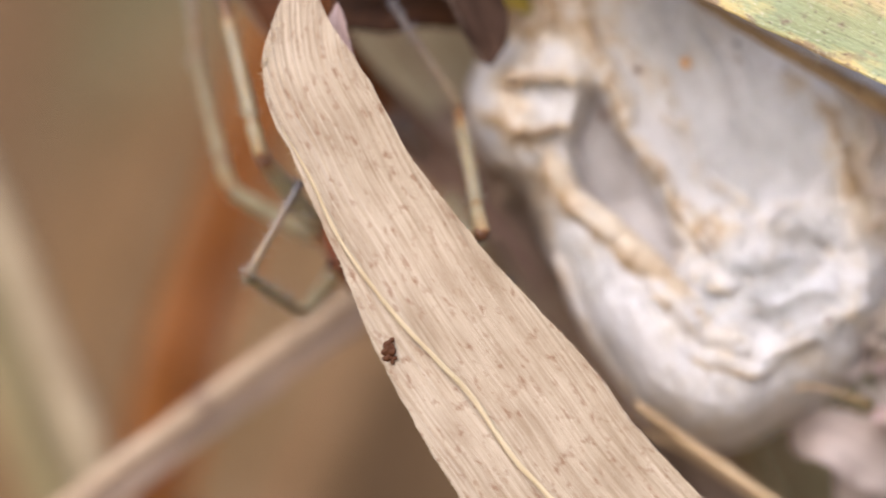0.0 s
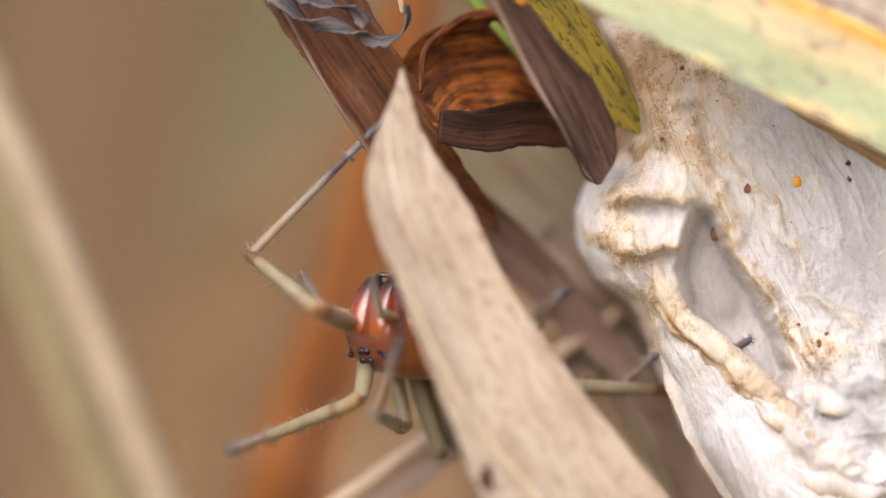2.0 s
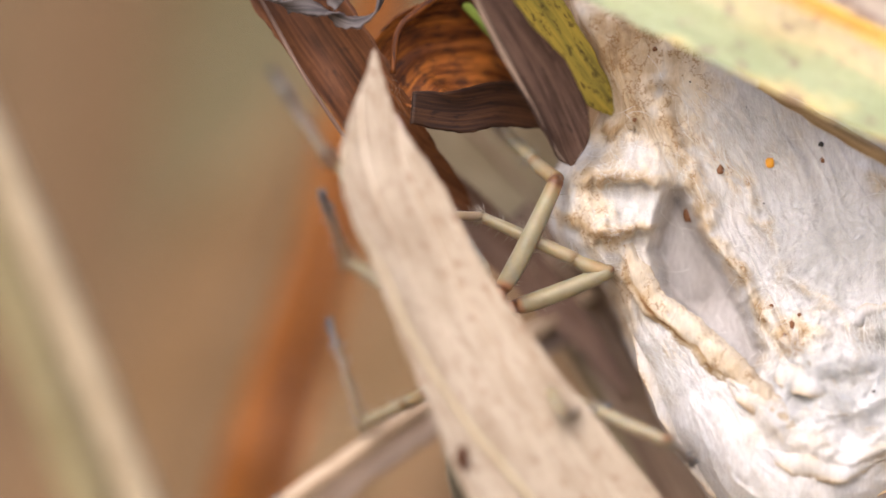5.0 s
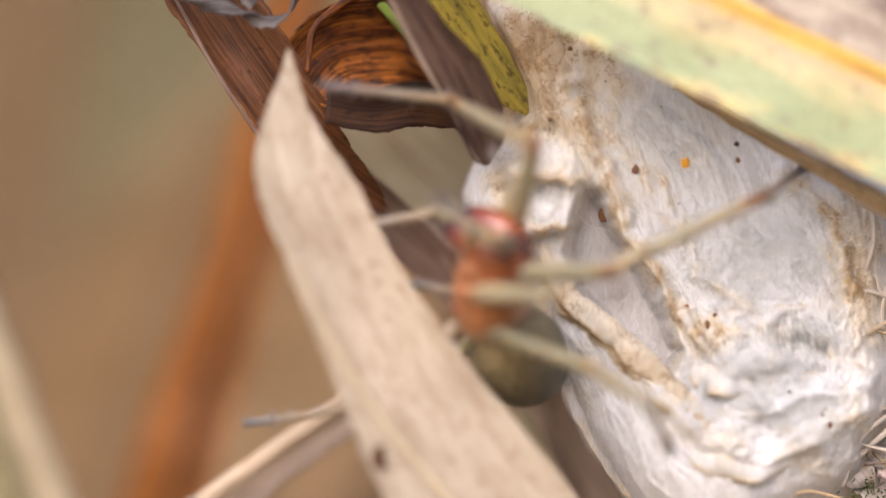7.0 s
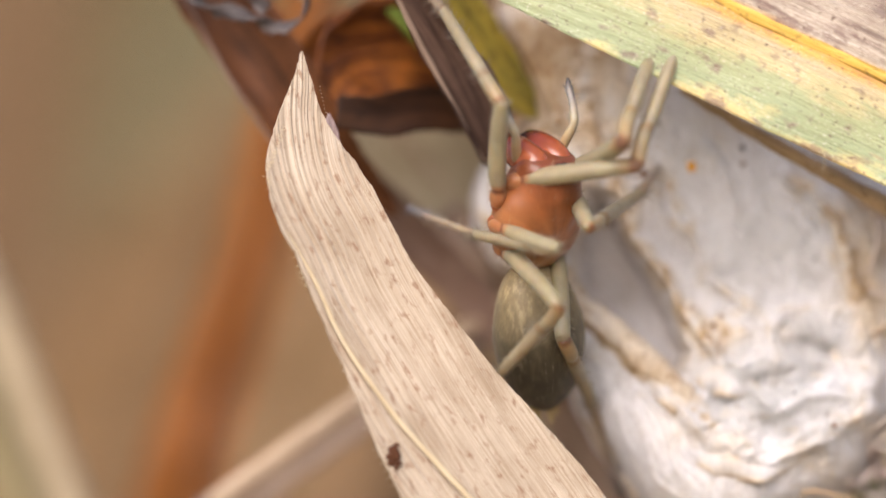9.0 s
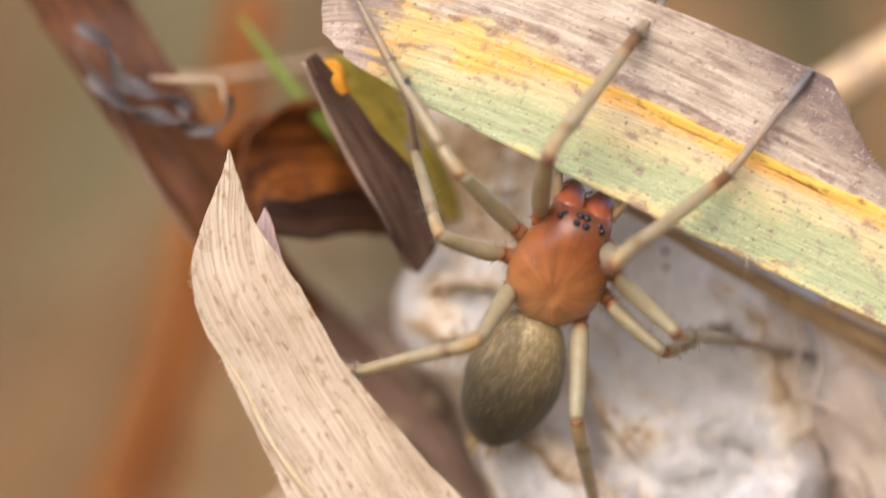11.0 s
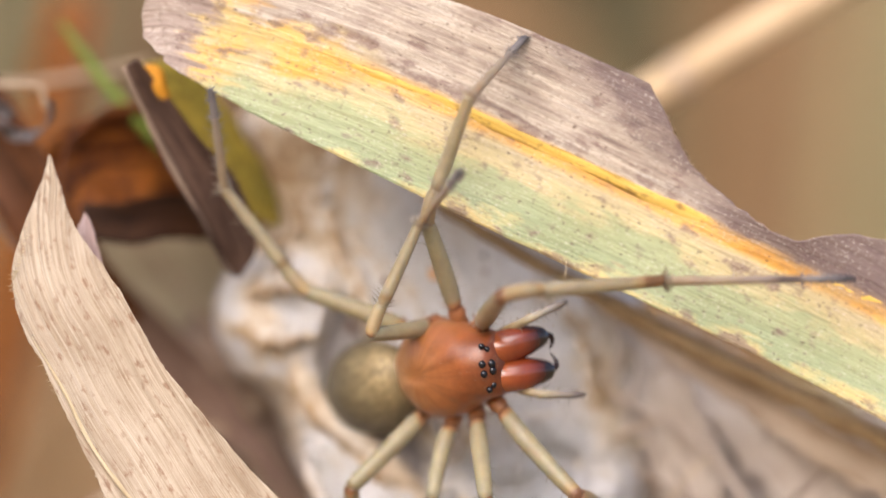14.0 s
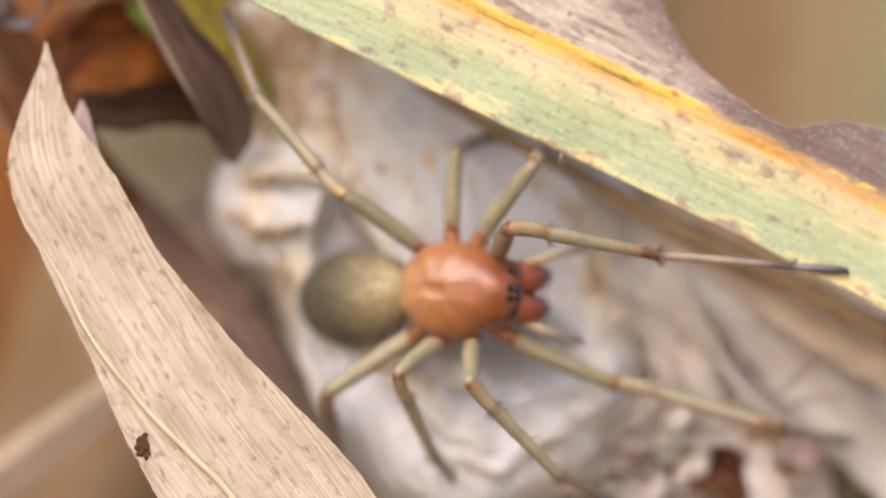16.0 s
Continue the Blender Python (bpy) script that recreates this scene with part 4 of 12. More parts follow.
def sac_relief(x, z, f):
    """Depth of the front at x, z (f: 0 in the middle, 1 at the rim), and its staining."""
    warp = 0.5 * noise.noise((x * 0.5, z * 0.5, 2.0))
    y = 10.5 - 4.6 * math.sqrt(max(0, 1 - f ** 8)) + 0.24 * min(0.0, z + 2.0) * (1 - f ** 10)
    stain = 0.0
    ripple = 0.3 * noise.noise((x * 1.1, z * 1.1, 7.0)) + 0.12 * noise.noise((x * 3.1, z * 3.1, 8.0))
    for line, height, breadth, dirt, before, behind in RIDGES:
        d, where, side = near_line(x + warp * 0.6 + ripple * 0.5, z + warp * 0.4 + ripple * 0.4, line)
        wobble = 0.75 + 0.5 * noise.noise((x * 1.3, z * 1.3, 5.0))
        bump = math.exp(-(d / ((breadth * wobble + 0.05) * (before if side > 0 else behind))) ** 2)
        y -= height * bump * (0.8 + 0.5 * noise.noise((where * 1.7, height * 9, 6.0)))
        stain += dirt * math.exp(-(d / 0.45) ** 2) * (0.6 + 1.0 * noise.noise((x * 1.7, z * 1.7, 9.0)))
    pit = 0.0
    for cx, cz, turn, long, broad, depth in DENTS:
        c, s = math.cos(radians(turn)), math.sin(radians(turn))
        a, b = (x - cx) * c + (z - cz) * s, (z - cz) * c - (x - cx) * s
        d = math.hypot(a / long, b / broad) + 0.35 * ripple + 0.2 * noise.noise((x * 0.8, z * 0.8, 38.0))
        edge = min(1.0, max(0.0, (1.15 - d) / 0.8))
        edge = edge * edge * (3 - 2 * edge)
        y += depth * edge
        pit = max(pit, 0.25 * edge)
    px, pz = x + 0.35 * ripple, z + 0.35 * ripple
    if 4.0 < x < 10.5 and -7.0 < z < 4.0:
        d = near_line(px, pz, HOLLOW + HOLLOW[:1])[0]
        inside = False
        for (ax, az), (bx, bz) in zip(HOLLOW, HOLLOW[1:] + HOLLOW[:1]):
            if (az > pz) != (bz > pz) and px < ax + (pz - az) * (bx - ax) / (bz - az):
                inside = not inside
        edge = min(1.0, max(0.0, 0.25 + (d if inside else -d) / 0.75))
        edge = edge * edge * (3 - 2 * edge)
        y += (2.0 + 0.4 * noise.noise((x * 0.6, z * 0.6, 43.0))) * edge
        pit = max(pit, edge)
    for cx, half, level, slope, height in PLEATS:
        q = z - level - slope * (x - cx) + ripple * 1.2 + 0.2 * noise.noise((x * 2.2, level, 41.0))
        window = math.exp(-((x - cx) / half) ** 4)
        if q > 0:
            y -= height * window * math.exp(-(q / 1.3) ** 1.4)
        else:
            y -= height * window * math.exp(-(q / 0.16) ** 2)
        stain += 0.65 * window * math.exp(-((q - 0.05) / 0.2) ** 2)
        y += 0.12 * window * noise.noise((x * 2.4, z * 0.9, level))
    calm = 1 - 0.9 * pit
    # crumpled sheet: sharp creases between small facets, strongest low on the bag and along its edges
    rough = 0.22 + 0.7 * min(1.0, math.exp(-((x - 13.2) / 4.0) ** 2 - ((z + 5.8) / 2.8) ** 2) + math.exp(-((x - 16.0) / 1.6) ** 2) + 0.6 * math.exp(-((x - 2.6) / 1.4) ** 2 - ((z - 1.6) / 2.0) ** 2))
    for scale, amount, seed in ((0.6, 0.22, 61.0), (1.6, 0.13, 63.0), (3.3, 0.08, 65.0), (6.5, 0.035, 67.0)):
        q = noise.noise((x * scale + ripple, z * scale * 0.8 - ripple, seed))
        y -= amount * rough * calm * (0.6 - min(1.0, abs(q) * 2.6))
        stain += 0.07 * rough * max(0.0, 1 - abs(q) * 14)
    crease = noise.noise(((x * 0.9 + z * 0.42) * 1.3 + warp, (z * 0.9 - x * 0.42) * 0.22, 15.0))
    sharp = max(0.0, 1 - abs(crease) * 7)
    y -= 0.1 * sharp * calm
    stain += 0.08 * sharp
    small = noise.noise(((x * 0.9 + z * 0.42) * 5.5 + warp * 2, (z * 0.9 - x * 0.42) * 0.7, 17.0))
    y -= 0.045 * max(0.0, 1 - abs(small) * 4) * calm
    fluff = math.exp(-((x - 12.8) / 3.2) ** 2 - ((z + 5.6) / 2.6) ** 2)
    tuck = noise.noise((x * 0.9 - z * 0.5 + warp, z * 1.1 + x * 0.3, 52.0))
    twist = noise.noise((x * 2.1 + z * 1.5 + warp, z * 1.6 - x * 1.1, 54.0))
    y -= fluff * calm * (0.22 * (1 - min(1.0, abs(tuck) * 2.4)) + 0.16 * (1 - min(1.0, abs(twist) * 3.0)))
    y += calm * (0.03 * noise.noise((x * 3.4, z * 2.6, 21.0)) + 0.02 * noise.noise((x * 7, z * 6, 25.0)) + 0.012 * noise.noise((x * 14, z * 12, 27.0)))
    stain += 1.1 * min(1.0, max(0.0, z - 3.5) / 4) * max(0.0, 1 - abs(x - 4.6) / 3.8) * (0.8 + 0.8 * noise.noise((x * 1.4, z * 0.4, 29.0)))
    blot = noise.noise((x * 0.45, z * 0.45, 31.0))
    stain += 0.45 * max(0.0, blot - 0.08) * calm
    stain += 0.6 * math.exp(-((x - 10.6) / 0.9) ** 2 - ((z + 3.2) / 0.9) ** 2) * (0.6 + noise.noise((x * 2, z * 2, 33.0)))
    stain += 0.5 * math.exp(-((x - 15.3) / 1.2) ** 2 - ((z + 6.8) / 0.7) ** 2) * (0.6 + noise.noise((x * 2, z * 2, 35.0)))
    stain += 0.35 * math.exp(-((x - 10.2) / 2.2) ** 2 - ((z + 7.4) / 1.0) ** 2)
    stain += 0.4 * math.exp(-((x - 16.4) / 1.1) ** 2 - ((z - 0.2) / 2.6) ** 2)
    stain += 0.3 * math.exp(-((x - 9.3) / 1.6) ** 2 - ((z + 4.2) / 1.6) ** 2) * (0.7 + noise.noise((x * 1.5, z * 1.5, 37.0)))
    stain += 0.42 * math.exp(-((x - 3.2) / 1.4) ** 2) * (0.6 + noise.noise((x * 1.2, z * 1.2, 39.0)))
    # clean white felt in the middle, low on the bag and on the smooth sheet at its edge
    stain -= 0.75 * math.exp(-((x - 12.2) / 2.6) ** 2 - ((z - 0.4) / 2.9) ** 2) + 0.5 * math.exp(-((x - 13.6) / 3.0) ** 2 - ((z + 5.8) / 1.7) ** 2) + 0.4 * math.exp(-((x - 10.2) / 1.2) ** 2 - ((z + 6.0) / 1.3) ** 2)
    stain -= 0.35 * math.exp(-((x - 6.0) / 1.6) ** 2 - ((z + 6.8) / 2.8) ** 2) + 0.15 * math.exp(-((x - 4.0) / 1.0) ** 2 - ((z - 1.9) / 1.2) ** 2)
    return y, min(0.8, max(-0.6, stain)) * (1 - 0.6 * pit), pit


silk_sac = thing("silk_sac", "torn white silk egg sac with brown stains", "egg sac")
verts, faces, stains, pit_shades = [], [], [], []
rings, spokes = 150, 380
for i in range(rings + 1):
    f = i / rings
    for j in range(spokes):
        a = 360 * j / spokes - 180
        r = sac_outline(a) * f * (1 + 0.03 * noise.noise((math.cos(radians(a)) * 6, math.sin(radians(a)) * 6, 3)))
        x, z = 9.28 + r * math.cos(radians(a)), -1.32 + r * math.sin(radians(a))
        y, s, pit = sac_relief(x, z, f)
        verts.append((x * MM, y * MM, z * MM))
        stains.append(s)
        pit_shades.append(pit)
for i in range(rings):
    for j in range(spokes):
        k, m = i * spokes + j, i * spokes + (j + 1) % spokes
        faces.append((k, k + spokes, m + spokes, m))
# the back, a plain bag
base = len(verts)
back_rings = 14
for i in range(1, back_rings + 1):
    f = 1 - i / back_rings
    for j in range(spokes):
        a = 360 * j / spokes - 180
        r = sac_outline(a) * f
        x, z = 9.28 + r * math.cos(radians(a)), -1.32 + r * math.sin(radians(a))
        verts.append((x * MM, (10.7 + 1.6 * math.sqrt(1 - f * f) + 0.5 * noise.noise((x * 0.5, z * 0.5, 48.0))) * MM, z * MM))
        stains.append(0.2)
        pit_shades.append(0.0)
for i in range(back_rings):
    for j in range(spokes):
        low = rings * spokes if i == 0 else base + (i - 1) * spokes
        k, m = low + j, low + (j + 1) % spokes
        faces.append((k, base + i * spokes + j, base + i * spokes + (j + 1) % spokes, m))
shell = link_mesh("shell", verts, faces, SILK, silk_sac)
layer = shell.data.attributes.new("stain", "FLOAT", "POINT")
layer.data.foreach_set("value", stains)
# how much painted pit shade each point of the silk takes
layer = shell.data.attributes.new("pit_shade", "FLOAT", "POINT")
layer.data.foreach_set("value", pit_shades)


def silk_fold(name, rows, seed, dirt=0.1, **more):
    """A loose flap of silk, curled at its edge."""
    v, f, uv = ribbon_data(rows, along=60, across=16, thick=0.03, ragged=0.12, wavy=0.6, seed=seed, **more)
    ob = link_mesh(name, v, f, SILK, silk_sac, "", uv)
    attribute = ob.data.attributes.new("stain", "FLOAT", "POINT")
    w = 17
    attribute.data.foreach_set("value", [max(0.0, dirt + 0.45 * abs((i % w) / 8 - 1) ** 3 + 0.3 * noise.noise(Vector(q) * 900)) for i, q in enumerate(v)])
    return ob


silk_fold("silk_flap", [(4.12, 7.40, -2.66, 0.1, 0.2, 0, 0), (4.83, 7.00, -4.67, 0.45, 0.6, 0, 0.2), (5.72, 6.90, -6.68, 0.5, 0.8, 10, 0.25), (7.18, 7.20, -8.92, 0.5, 0.7, 0, 0.2), (8.87, 7.80, -10.95, 0.2, 0.2, 0, 0)], 57, 0.05)


def silk_roll(line, seed):
    """The torn rim, rolled up into a crumpled cord with a brown crack along it."""
    s = smooth_rows(line, 150)
    v, f, dirt = [], [], []
    sides = 22
    for i, (x, z, radius) in enumerate(s):
        dx, dz = s[min(i + 1, 149)][0] - s[max(i - 1, 0)][0], s[min(i + 1, 149)][1] - s[max(i - 1, 0)][1]
        n = math.hypot(dx, dz)
        ox, oz = -dz / n, dx / n
        rim = math.hypot(x - 9.28, z + 1.32) / sac_outline(math.degrees(math.atan2(z + 1.32, x - 9.28)))
        y = 5.9 + 0.24 * min(0.0, z + 2.0) + 1.6 * max(0.0, min(rim, 1.1) - 0.8) ** 2 * 10
        for k in range(sides):
            a = 2 * math.pi * k / sides
            lump = 1 + 0.35 * noise.noise((x * 0.9 + seed, z * 0.9, math.cos(a) * 0.8)) + 0.3 * noise.noise((i * 0.03, math.cos(a) * 2.4, math.sin(a) * 2.4 + seed)) + 0.16 * noise.noise((x * 2.6, z * 2.6 + seed, math.sin(a) * 2)) + 0.08 * noise.noise((x * 8, z * 8, math.sin(a) * 4))
            crack = math.exp(-((a - 3.9 - 0.5 * noise.noise((x * 0.9, z * 0.9, 71.0))) / 0.2) ** 2)
            r = radius * lump * (1 - 0.3 * crack)
            v.append(((x + ox * r * math.cos(a)) * MM, (y + 0.8 * r * math.sin(a)) * MM, (z + oz * r * math.cos(a)) * MM))
            patchy = 0.5 + 1.2 * noise.noise((x * 0.8, z * 0.8, 73.0))
            dirt.append(0.46 + 0.75 * crack * max(0.15, patchy + 0.4) + 0.25 * max(0.0, noise.noise((x * 2, z * 2, a))))
    for i in range(149):
        for k in range(sides):
            f.append((i * sides + k, i * sides + (k + 1) % sides, (i + 1) * sides + (k + 1) % sides, (i + 1) * sides + k))
    roll = link_mesh("rolled_rim", v, f, SILK, silk_sac, "rim rolled into a crumpled tan cord")
    attribute = roll.data.attributes.new("stain", "FLOAT", "POINT")
    attribute.data.foreach_set("value", dirt)


silk_roll(((3.94, 0.21, 0.24), (4.23, -0.9, 0.51), (4.83, -1.95, 0.55), (5.72, -2.75, 0.51), (6.68, -3.51, 0.61), (7.51, -4.29, 0.63), (8.18, -5.02, 0.61), (8.96, -5.8, 0.61), (9.85, -6.8, 0.49), (10.96, -7.69, 0.12)), 3.0)

# torn sheets lying loose on the front: x, z of three places, breadth, dirt
for k, (places, broad, dirt) in enumerate((
        (((9.6, -4.5), (10.8, -5.0), (12.4, -5.6)), 0.8, 0.1), (((7.8, -5.3), (10.0, -6.4), (12.6, -6.5)), 0.6, 0.15), (((12.0, -5.3), (13.6, -5.1), (15.4, -5.2)), 0.45, 0.0), (((15.2, -3.6), (16.2, -5.2), (15.6, -6.9)), 0.5, 0.1),
        (((9.2, -7.8), (11.6, -8.6), (14.2, -8.2)), 0.6, 0.2), (((12.6, -3.0), (13.6, -2.4), (15.2, -2.3)), 0.4, 0.0), (((13.0, -7.2), (14.6, -6.6), (16.0, -6.9)), 0.5, 0.3))):
    rows = []
    for i, (x, z) in enumerate(smooth_rows(places, 6)):
        f = math.hypot(x - 9.28, z + 1.32) / sac_outline(math.degrees(math.atan2(z + 1.32, x - 9.28)))
        side = broad * (0.15, 0.8, 1.0, 0.9, 0.7, 0.1)[i]
        rows.append((x, sac_relief(x, z, min(f, 0.97))[0] - (-0.05, 0.08, 0.12, 0.12, 0.08, -0.05)[i], z, side, side * 0.8, (0, 18, -12, 15, -8, 0)[i], -0.25))
    silk_fold("silk_flap", rows, 110 + k, dirt)

# loose threads, too many to count
rnd = random.Random(61)
verts, faces = [], []


def strand(points, radius):
    s = smooth_rows(points, 12)
    n = len(verts)
    for p in s:
        for k in range(3):
            verts.append(((p[0] + radius * math.cos(k * 2.1)) * MM, (p[1] + 0.3 * radius * k) * MM, (p[2] + radius * math.sin(k * 2.1)) * MM))
    for i in range(11):
        for k in range(3):
            a, b = n + i * 3 + k, n + i * 3 + (k + 1) % 3
            faces.append((a, b, b + 3, a + 3))


ZONES = (  # share, middle x, z, spread, direction, its spread, length, lift
    (0.3, 12.5, 0.0, 3.0, 2.2, 0.5, 0.7, 2.0, 0.1), (0.36, 14.4, -3.6, 1.3, 0.9, 1.9, 0.35, 1.6, 0.35), (0.6, 11.6, -5.3, 1.9, 1.3, 0.9, 0.9, 1.6, 0.3),
    (0.72, 14.0, -6.4, 2.2, 1.4, 0.3, 0.5, 1.8, 0.2), (0.86, 8.8, 4.0, 2.4, 2.4, -1.1, 0.25, 2.4, 0.05), (0.94, 5.4, -4.4, 1.3, 1.6, -0.9, 0.4, 1.6, 0.06), (1.0, 3.6, 2.0, 1.0, 2.4, -0.6, 0.8, 1.0, 0.05),
)
for i in range(3400):
    pick = rnd.random()
    share, cx, cz, sx, sz, turn, spread, longest, lift = next(zone for zone in ZONES if pick <= zone[0])
    turn = rnd.gauss(turn, spread)
    x, z = rnd.gauss(cx, sx * 0.6), rnd.gauss(cz, sz * 0.6)
    length = rnd.uniform(0.4, longest)
    bend = rnd.gauss(0, 0.15) * length
    rows = []
    for k in range(4):
        d = (k / 3 - 0.5) * length
        arch = (0, 1, 1, 0)[k]
        px, pz = x + d * math.cos(turn) - arch * bend * math.sin(turn), z + d * math.sin(turn) + arch * bend * math.cos(turn)
        f = math.hypot(px - 9.28, pz + 1.32) / max(0.1, sac_outline(math.degrees(math.atan2(pz + 1.32, px - 9.28))))
        if f > 0.97:
            break
        rows.append((px, sac_relief(px, pz, f)[0] - 0.02 - arch * rnd.uniform(0.0, lift), pz))
    if len(rows) == 4:
        strand(rows, rnd.choice((0.004, 0.006, 0.008, 0.013)) * (1.6 if lift > 0.3 else 1.0))
threads = link_mesh("silk_threads", verts, faces, THREAD, silk_sac, "fine loose white threads")
threads["kind"] = "stuff"


def speck(x, z, size, material, label, seed, stretch=1.0):
    """A crumb caught in the silk."""
    f = math.hypot(x - 9.28, z + 1.32) / sac_outline(math.degrees(math.atan2(z + 1.32, x - 9.28)))
    y = sac_relief(x, z, f)[0]
    bm = bmesh.new()
    bmesh.ops.create_icosphere(bm, subdivisions=2, radius=size)
    for v in bm.verts:
        v.co *= 1 + 0.5 * noise.noise(v.co / size + Vector((seed, 0, 0)))
        v.co = Vector((v.co.x, v.co.y * 0.5, v.co.z * stretch)) * MM
    ob = part("crumb", bm, material, silk_sac, label)
    ob.location = (x * MM, (y - size * 0.2) * MM, z * MM)


for x, z, size, material, label, stretch in (
        (9.54, 3.37, 0.2, SPECK_ORANGE, "orange crumb", 1.3), (7.58, 3.14, 0.18, SPECK_BROWN, "brown crumb", 1.4), (11.55, 4.12, 0.15, SPECK_DARK, "dark crumb", 1.0), (11.6, 3.5, 0.16, SPECK_BROWN, "brown crumb", 1.0),
        (9.6, -2.25, 0.12, SPECK_BROWN, "red-brown crumb", 1.0), (6.35, 1.35, 0.24, SPECK_BROWN, "brown seed", 1.7), (10.4, -3.0, 0.13, SPECK_BROWN, "brown crumb", 2.0), (10.1, -3.4, 0.1, SPECK_BROWN, "brown crumb", 1.5),
        (10.7, -2.6, 0.1, SPECK_BROWN, "brown crumb", 1.2), (4.2, 5.1, 0.11, SPECK_BROWN, "brown crumb", 1.0), (13.6, -5.6, 0.08, SPECK_DARK, "dark crumb", 1.0), (5.0, 7.9, 0.12, SPECK_BROWN, "brown crumb", 1.0),
        (6.4, 6.6, 0.06, SPECK_DARK, "dark crumb", 1.0), (8.6, 5.6, 0.05, SPECK_DARK, "dark crumb", 1.0), (15.2, -6.9, 0.12, SPECK_BROWN, "brown crumb", 1.5), (14.9, -6.5, 0.09, SPECK_BROWN, "brown crumb", 1.2), (9.3, 1.8, 0.05, SPECK_DARK, "dark crumb", 1.0)):
    speck(x, z, size * (0.95 if material is SPECK_ORANGE else 0.75), material, label, x, stretch)

# ---- litter beside and under the sac ----
litter = thing("withered_leaf_tangle", "tangle of creased tan leaf strips", "dry leaves")
for rows, material, seed in (
        ([(15.59, 8.00, 3.16, 0.3, 0.4, 0, 0), (17.36, 7.50, 0.47, 1.0, 1.3, 10, 0.5), (19.15, 7.50, -3.11, 1.2, 1.5, -10, 0.6), (20.54, 8.50, -7.15, 0.9, 1.0, 0, 0.4), (21.51, 10.00, -10.33, 0.6, 0.6, 0, 0)], PALE_LEAF, 71),
        ([(18.30, 8.50, 1.37, 0.5, 0.5, 0, 0), (20.94, 7.50, -0.87, 1.3, 1.3, 15, 0.5), (23.85, 7.50, -4.01, 1.4, 1.4, -10, 0.6), (26.37, 8.50, -7.15, 1.2, 1.2, 0, 0.3), (29.09, 9.00, -10.30, 1.0, 1.0, 0, 0)], PALE_LEAF, 72),
        ([(17.01, 10.00, -1.33, 1.0, 1.0, 0, 0), (20.61, 10.00, -2.68, 2.4, 2.4, 0, 0.6), (24.66, 10.00, -4.48, 3.0, 3.0, 0, 0.8), (29.61, 10.00, -6.73, 3.4, 3.4, 0, 0.5)], PALE_LEAF, 73),
        ([(16.09, 9.50, -4.47, 0.8, 0.8, 0, 0), (18.33, 9.20, -7.16, 1.6, 1.8, 0, 0.6), (20.59, 9.50, -10.32, 2.2, 2.0, 0, 0.4), (22.86, 10.00, -13.70, 2.2, 2.0, 0, 0)], PALE_LEAF, 74)):
    ribbon("leaf_strip", rows, material, litter, along=70, across=18, wavy=1.1, ragged=0.25, seed=seed, veins=0.03, vein_gap=0.5)
for k, rows in enumerate((
        [(15.56, 7.00, -9.14, 0.1), (17.32, 6.50, -7.34, 0.13), (19.56, 6.50, -5.78, 0.12), (22.26, 7.00, -4.45, 0.08)], [(16.78, 7.00, 2.48, 0.08), (16.97, 6.00, 0.47, 0.1), (16.65, 6.50, -1.32, 0.1), (17.34, 7.00, -3.55, 0.08)],
        [(17.34, 7.00, 2.26, 0.07), (17.76, 6.20, -0.20, 0.09), (17.32, 6.50, -2.66, 0.1), (18.01, 7.00, -4.89, 0.07)], [(15.76, 6.60, -9.36, 0.09), (16.42, 6.20, -7.56, 0.11), (17.77, 6.40, -6.45, 0.1), (19.35, 7.00, -6.24, 0.07)],
        [(20.45, 6.50, -2.66, 0.1), (21.76, 6.00, -5.33, 0.13), (23.80, 6.50, -7.12, 0.12), (26.28, 7.00, -8.02, 0.1)], [(15.98, 6.40, -7.57, 0.06), (18.20, 6.00, -8.01, 0.08), (20.87, 6.00, -7.78, 0.09), (24.02, 6.50, -8.68, 0.07)])):
    tube("straw_fibre", rows, PALE_LEAF, litter, along=30, sides=8, rough=0.5, seed=k)
rnd = random.Random(88)
for k in range(22):
    x, z, y = rnd.uniform(16.2, 26.5), rnd.uniform(-9.5, -0.5), rnd.uniform(6.0, 7.6)
    turn, reach, bend = rnd.choice((-0.9, -0.75, -0.6, 0.55, 0.9)) + rnd.gauss(0, 0.2), rnd.uniform(1.2, 3.2), rnd.gauss(0, 0.5)
    thin = rnd.uniform(0.035, 0.1)
    rows = [(x + q * reach * math.cos(turn) - (1 - q * q) * bend * math.sin(turn), y + rnd.uniform(-0.25, 0.25), z + q * reach * math.sin(turn) + (1 - q * q) * bend * math.cos(turn), thin * (1.1 - 0.6 * q * q)) for q in (-1, -0.5, 0, 0.5, 1)]
    tube("straw_fibre", rows, rnd.choice((PALE_LEAF, TAN, RIB, PURPLE_TAN)), litter, along=24, sides=7, rough=0.5, seed=k + 20)
shards = thing("leaf_shards", "broken brown and grey leaf shards with moss", "litter")
